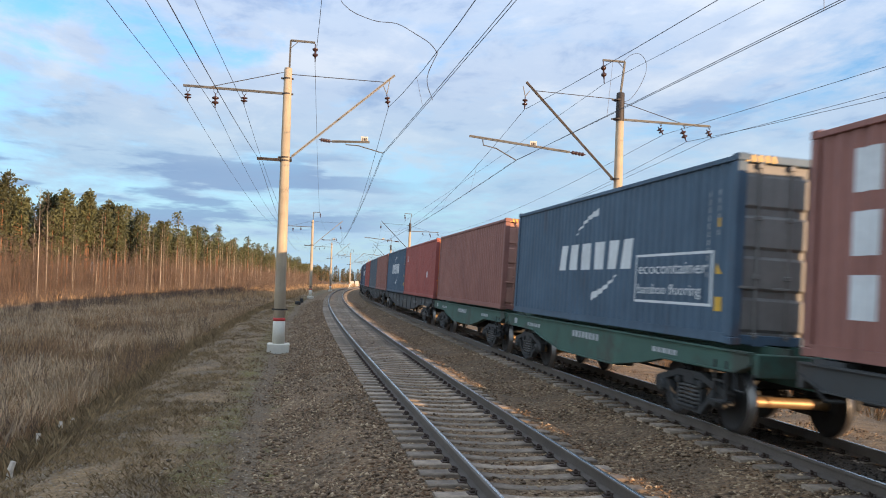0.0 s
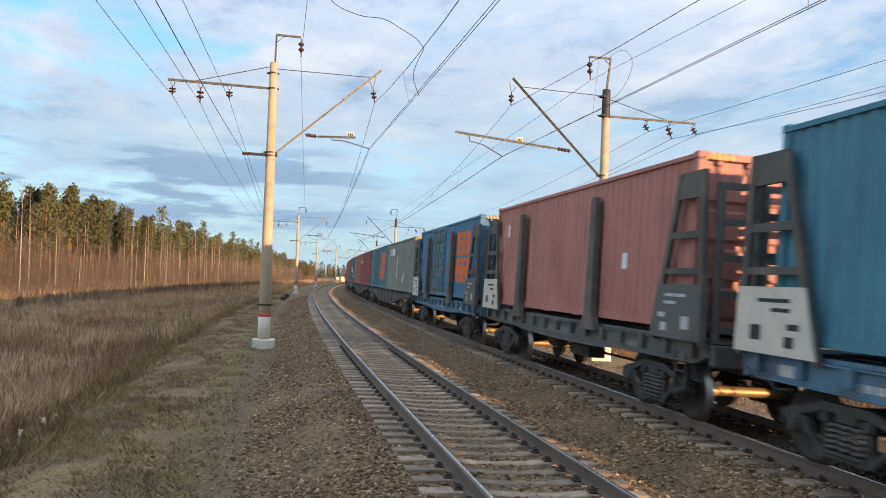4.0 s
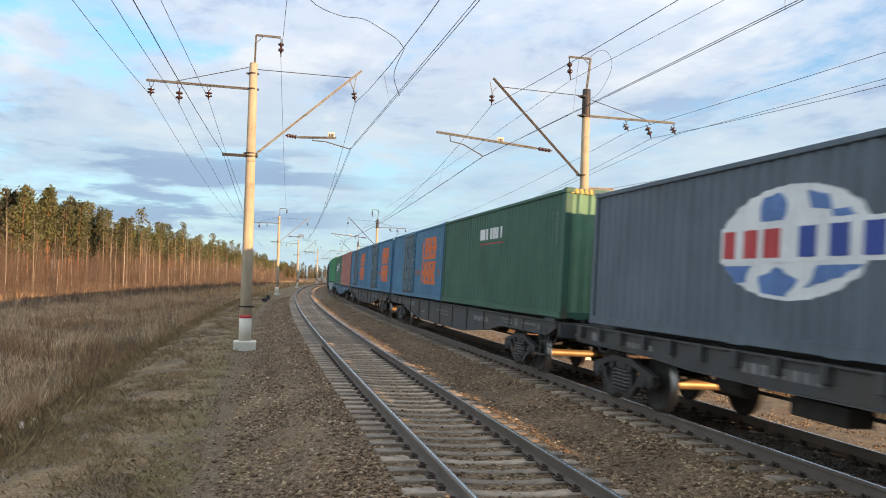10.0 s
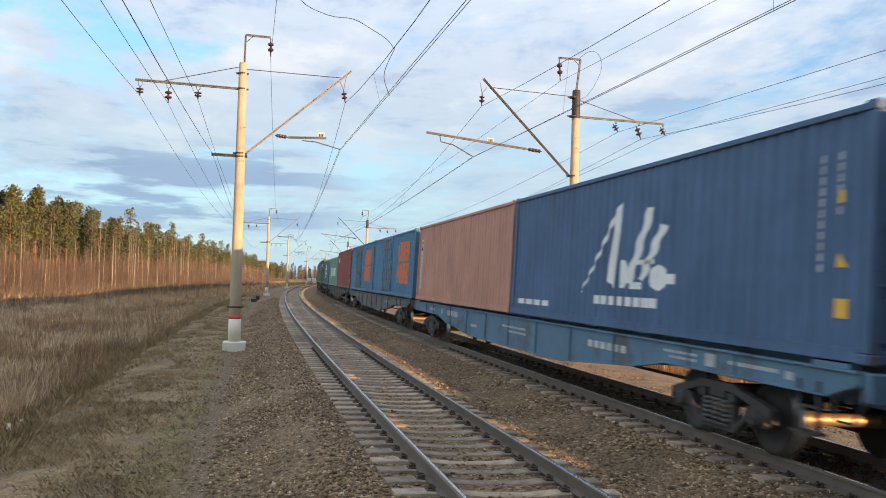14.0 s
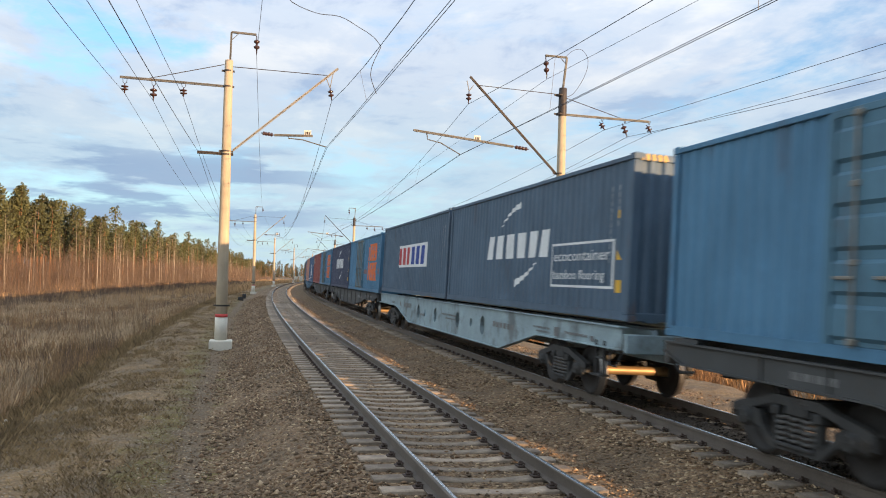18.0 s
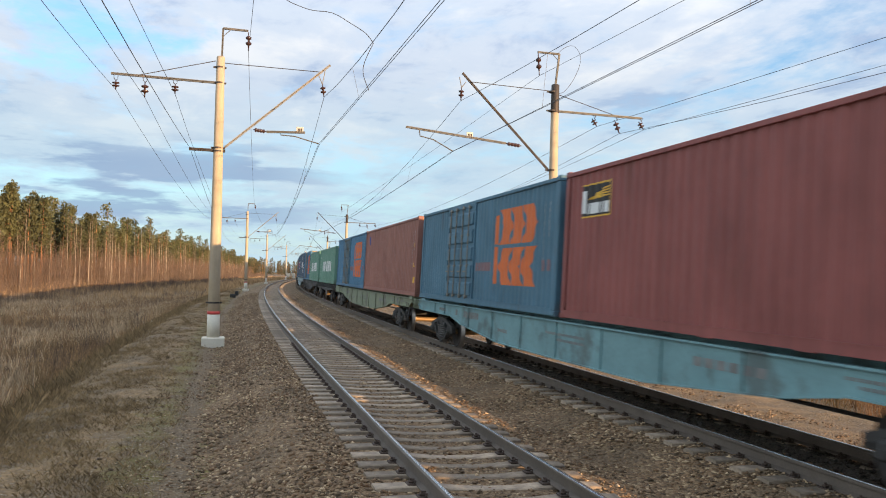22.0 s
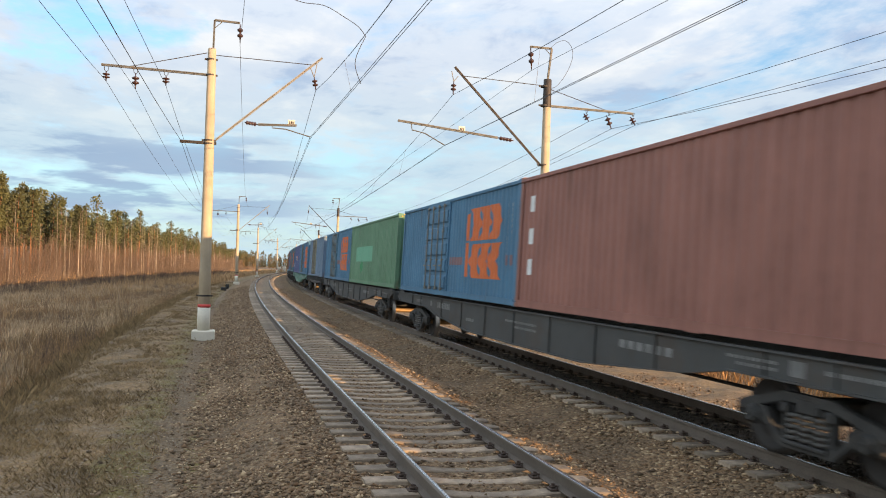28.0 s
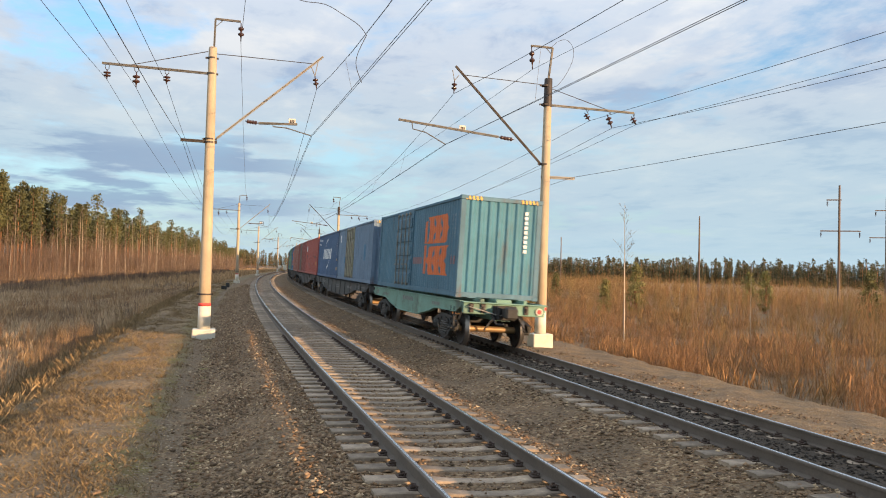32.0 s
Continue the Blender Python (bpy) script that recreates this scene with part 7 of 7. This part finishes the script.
PINES = [pine_meshes(31, 17, 0.42, 2.3, 74), pine_meshes(32, 19, 0.48, 2.1, 68), pine_meshes(33, 16, 0.40, 2.4, 76), pine_meshes(34, 18, 0.50, 2.2, 66)]
FAR_PINES = [pine_meshes(35, 17, 0.48, 2.3, 46, 8, False), pine_meshes(36, 19, 0.52, 2.1, 44, 8, False), pine_meshes(37, 16, 0.45, 2.4, 48, 8, False)]
SPRUCES = [pine_meshes(41, 12, 0.08, 1.6, 34, 6, False), pine_meshes(42, 14, 0.1, 1.3, 34, 6, False), pine_meshes(43, 10, 0.05, 1.7, 34, 6, False)]
YOUNG = [pine_meshes(51, 3.6, 0.06, 0.95, 80, 24), pine_meshes(52, 4.4, 0.08, 1.05, 90, 24)]
BIRCHES = [birch_meshes(61, 12), birch_meshes(62, 10), birch_meshes(63, 14)]


def tree(name, kind, x, y, z, scale, spin, trunk_mat, crown_mat, crown_name, label, group):
    t = thing(name, Matrix.Translation((x, y, z)) @ Matrix.Rotation(spin, 4, "Z") @ Matrix.Scale(scale, 4), label, "tree", group)
    part("trunk", kind[0], trunk_mat, t)
    part(crown_name, kind[1], crown_mat, t)
    return t


def joined(name, kinds, spots, index, mat, label, category):
    """Many far trees as one mesh: spots of (x, y, z, scale, spin)."""
    spots = np.array(spots)
    V, F, n = [], [], 0
    for v, kind in enumerate(kinds):
        me = kind[index]
        co = np.empty(len(me.vertices) * 3, dtype=np.float32)
        me.vertices.foreach_get("co", co)
        me.calc_loop_triangles()
        tri = np.empty(len(me.loop_triangles) * 3, dtype=np.int32)
        me.loop_triangles.foreach_get("vertices", tri)
        q = spots[v::len(kinds)]
        A, B = spread(co.reshape(-1, 3), tri.reshape(-1, 3), turns(q[:, 0], q[:, 1], q[:, 2], q[:, 3], q[:, 4]))
        V.append(A), F.append(B + n)
        n += len(A)
    return tagged(part(name, soup(name, np.concatenate(V), np.concatenate(F)), mat), label, category, kind="stuff")


def make_woods():
    rng = random.Random(5)
    spots = []
    for k in range(1150):
        y = 105 + 1300 * (k / 1150) ** 1.9 + rng.uniform(-3, 3)
        x = float(forest_edge(y)) - rng.uniform(0, 1) ** 1.1 * 42
        spots.append((x, y, -2.35, rng.uniform(0.88, 1.2), rng.uniform(0, 6.28)))
    front = sorted(spots, key=lambda q: q[1] + 6 * (float(forest_edge(q[1])) - q[0]))
    for k, q in enumerate(front[:180]):
        tree("pine_tree", PINES[k % 4], *q, M["bark"], M["needles"], "crown", "tall pine with bare orange trunk and dark green crown", "pines of the wood")
    joined("wood_trunks", FAR_PINES, front[180:], 0, M["bark"], "bare orange trunks deeper in the wood", "trees")
    joined("wood_crowns", FAR_PINES, front[180:], 1, M["needles"], "dark green crowns deeper in the wood", "trees")
    under = []
    for k in range(420):
        y = 105 + 1200 * (k / 420) ** 1.8 + rng.uniform(-3, 3)
        under.append((float(forest_edge(y)) - 8 - 40 * rng.random(), y, -2.35, rng.uniform(0.7, 1.25), rng.uniform(0, 6.28)))
    joined("undergrowth_spruces", SPRUCES, under, 1, M["needles_dark"], "dark young spruces between the pine trunks", "trees")
    for k in range(230):
        y = 100 + 620 * (k / 230) ** 1.4 + rng.uniform(-3, 3)
        x = float(forest_edge(y)) + rng.uniform(-6, 12)
        tree("birch_tree", BIRCHES[k % 3], x, y, -2.35, rng.uniform(0.75, 1.25), rng.uniform(0, 6.28), M["birch"], M["twig"], "crown", "slender leafless birch with pale trunk", "birches before the wood")
    spots = []
    for k in range(1900):
        a = radians(rng.uniform(13, 62))
        d = rng.uniform(330, 470)
        x, y = d * math.sin(a), d * math.cos(a)
        if float(to_track(x, y)[1]) > 40:
            spots.append((x, y, -2.35, rng.uniform(0.5, 0.82), rng.uniform(0, 6.28)))
    for k in range(420):
        a, d = radians(rng.uniform(1.5, 13.5)), rng.uniform(820, 1150)
        spots.append((d * math.sin(a), d * math.cos(a), -2.35, rng.uniform(0.8, 1.35), rng.uniform(0, 6.28)))
    joined("distant_trunks", SPRUCES, spots, 0, M["bark"], "thin trunks of the distant tree line", "trees")
    joined("distant_conifers", SPRUCES, spots, 1, M["needles_dark"], "dark conifers of the distant tree line", "trees")
    for x, y, sc, v in ((38, 75, 1.0, 0), (42, 76, 1.2, 1), (30, 74, 0.7, 0), (62, 82, 1.1, 1), (48, 110, 1.1, 0), (24, 82, 0.8, 1), (70, 96, 1.3, 0), (58, 62, 1.15, 1)):
        tree("young_pine", YOUNG[v], x, y, -2.3, sc, x, M["bark"], M["young_needles"], "crown", "young green pine among brown saplings", "young pines")
    for k in range(16):
        s, o = rng.uniform(40, 150), rng.uniform(16, 60)
        x, y = track_xy(s, o)
        tree("birch_tree", BIRCHES[k % 3], float(x), float(y), -2.3, rng.uniform(0.35, 0.6), rng.uniform(0, 6.28), M["birch"], M["twig_grey"], "crown", "slender leafless birch among saplings", "birches of the far bank")


make_woods()


# ---------------------------------------------------------------- small things beside the line
def wooden_pole(x, y, height, arms):
    p = thing("power_line_pole", pose(x, y, -2.4), "dark wooden power line pole with crossarms above the saplings", "utility pole", "power line poles")
    b = Build()
    b.path([(0, 0, 0), (0.02, 0, height * 0.5), (0, 0.03, height)], [0.16, 0.14, 0.10], 8)
    part("shaft", b, M["wood"], p)
    for z, x0, x1 in arms:
        b = Build()
        b.box(x0, x1, -0.06, 0.06, z - 0.06, z + 0.06, 0.01)
        arm = part("crossarm", b, M["wood"], p, m=Matrix.Rotation(radians(-35), 4, "Z"))
        for u in (x0 + 0.08, x1 - 0.08):
            if abs(u) > 0.4:
                b = Build()
                insulator(b, (u, 0, z - 0.05), (u, 0, z - 0.75), 0.10, 4)
                part("insulator", b, M["porcelain"], arm)


wooden_pole(66.0, 75.0, 14.6, [(13.0, -1.3, 0.2), (9.6, -1.9, 2.1)])
wooden_pole(81.0, 84.0, 14.6, [(13.0, -1.3, 0.2), (9.6, -1.9, 2.1)])
wooden_pole(70.7, 109.0, 13.2, [])
wooden_pole(81.0, 183.0, 12.5, [])


def stump(s, off, h, lean, r=0.045):
    b = Build()
    b.path([(0, 0, -0.05), (lean * 0.4, 0.0, h * 0.6), (lean, 0.02, h * 0.95)], [r * 1.15, r, r * 0.9], 8)
    return tagged(part("cut_stump", b, M["cut_wood"], m=at(s, off, ground_z(off))), "pale cut birch stump standing in the verge grass", "stump", "cut birch stumps")


for q in ((17.6, -7.2, 0.26, 0.04), (17.5, -7.36, 0.28, -0.03), (17.0, -7.65, 0.27, 0.01), (12.8, -6.85, 0.3, 0.05), (50.4, -15.5, 0.55, 0.02), (55.6, -13.3, 0.5, 0.0), (54.2, -8.4, 0.42, 0.03), (55.7, -8.85, 0.4, -0.03), (52.0, -7.7, 0.3, 0.05)):
    stump(*q)


def drive_box():
    d = thing("track_box", at(84, -3.8, ground_z(-3.8)), "dark iron track equipment box beside the ballast", "box")
    b = Build()
    b.box(-0.3, 0.25, -0.25, 0.25, 0.0, 0.36, 0.04)
    part("body", b, M["iron"], d)
    b = Build()
    b.box(0.15, 0.5, -0.2, 0.2, 0.22, 0.66, 0.05)
    part("hood", b, M["iron"], d)


drive_box()


def cabinet(s, off):
    c = thing("relay_cabinet", at(s, off, ground_z(off)), "white metal relay cabinet beside the distant track", "cabinet", "relay cabinets")
    b = Build()
    b.box(-0.55, 0.55, -0.4, 0.4, 0.3, 2.0, 0.03)
    part("body", b, M["whitewash"], c)
    b = Build()
    b.box(-0.45, 0.45, -0.3, 0.3, 0, 0.3)
    part("plinth", b, M["concrete"], c)
    for x in (-0.52, 0.02):
        b = Build()
        b.box(x, x + 0.5, -0.43, -0.4, 0.36, 1.94, 0.008)
        part("door", b, M["whitewash"], c)


cabinet(288, -6.2), cabinet(289, -4.6)


# ---------------------------------------------------------------- motion of the train
def motions():
    steps = [0.5 * k for k in range(65)]
    for ob, c, z in RIDES:
        rows = []
        for t in steps:
            s = c + RUN(t)
            x, y, th = on_track(s, FAR)
            m = pose(x, y, 0, 0, CANT, -math.degrees(th)) @ Matrix.Translation((0, 0, z))
            rows.append((t, m))
        walk(ob, rows)
    # the wheels roll on the rails
    spins = [(k / 30, pose(0, 0, 0, -math.degrees(RUN(k / 30) / 0.475))) for k in range(961)]
    first = {}
    for _, wheel, y in WHEELS:
        if y not in first:
            here = Matrix.Translation((0, y, 0.475))
            walk(wheel, [(t, here @ m) for t, m in spins])
            first[y] = wheel.animation_data
        else:
            # every other wheelset turns by the same keys
            wheel.rotation_mode = "QUATERNION"
            keys = wheel.animation_data_create()
            keys.action, keys.action_slot = first[y].action, first[y].action_slot


motions()
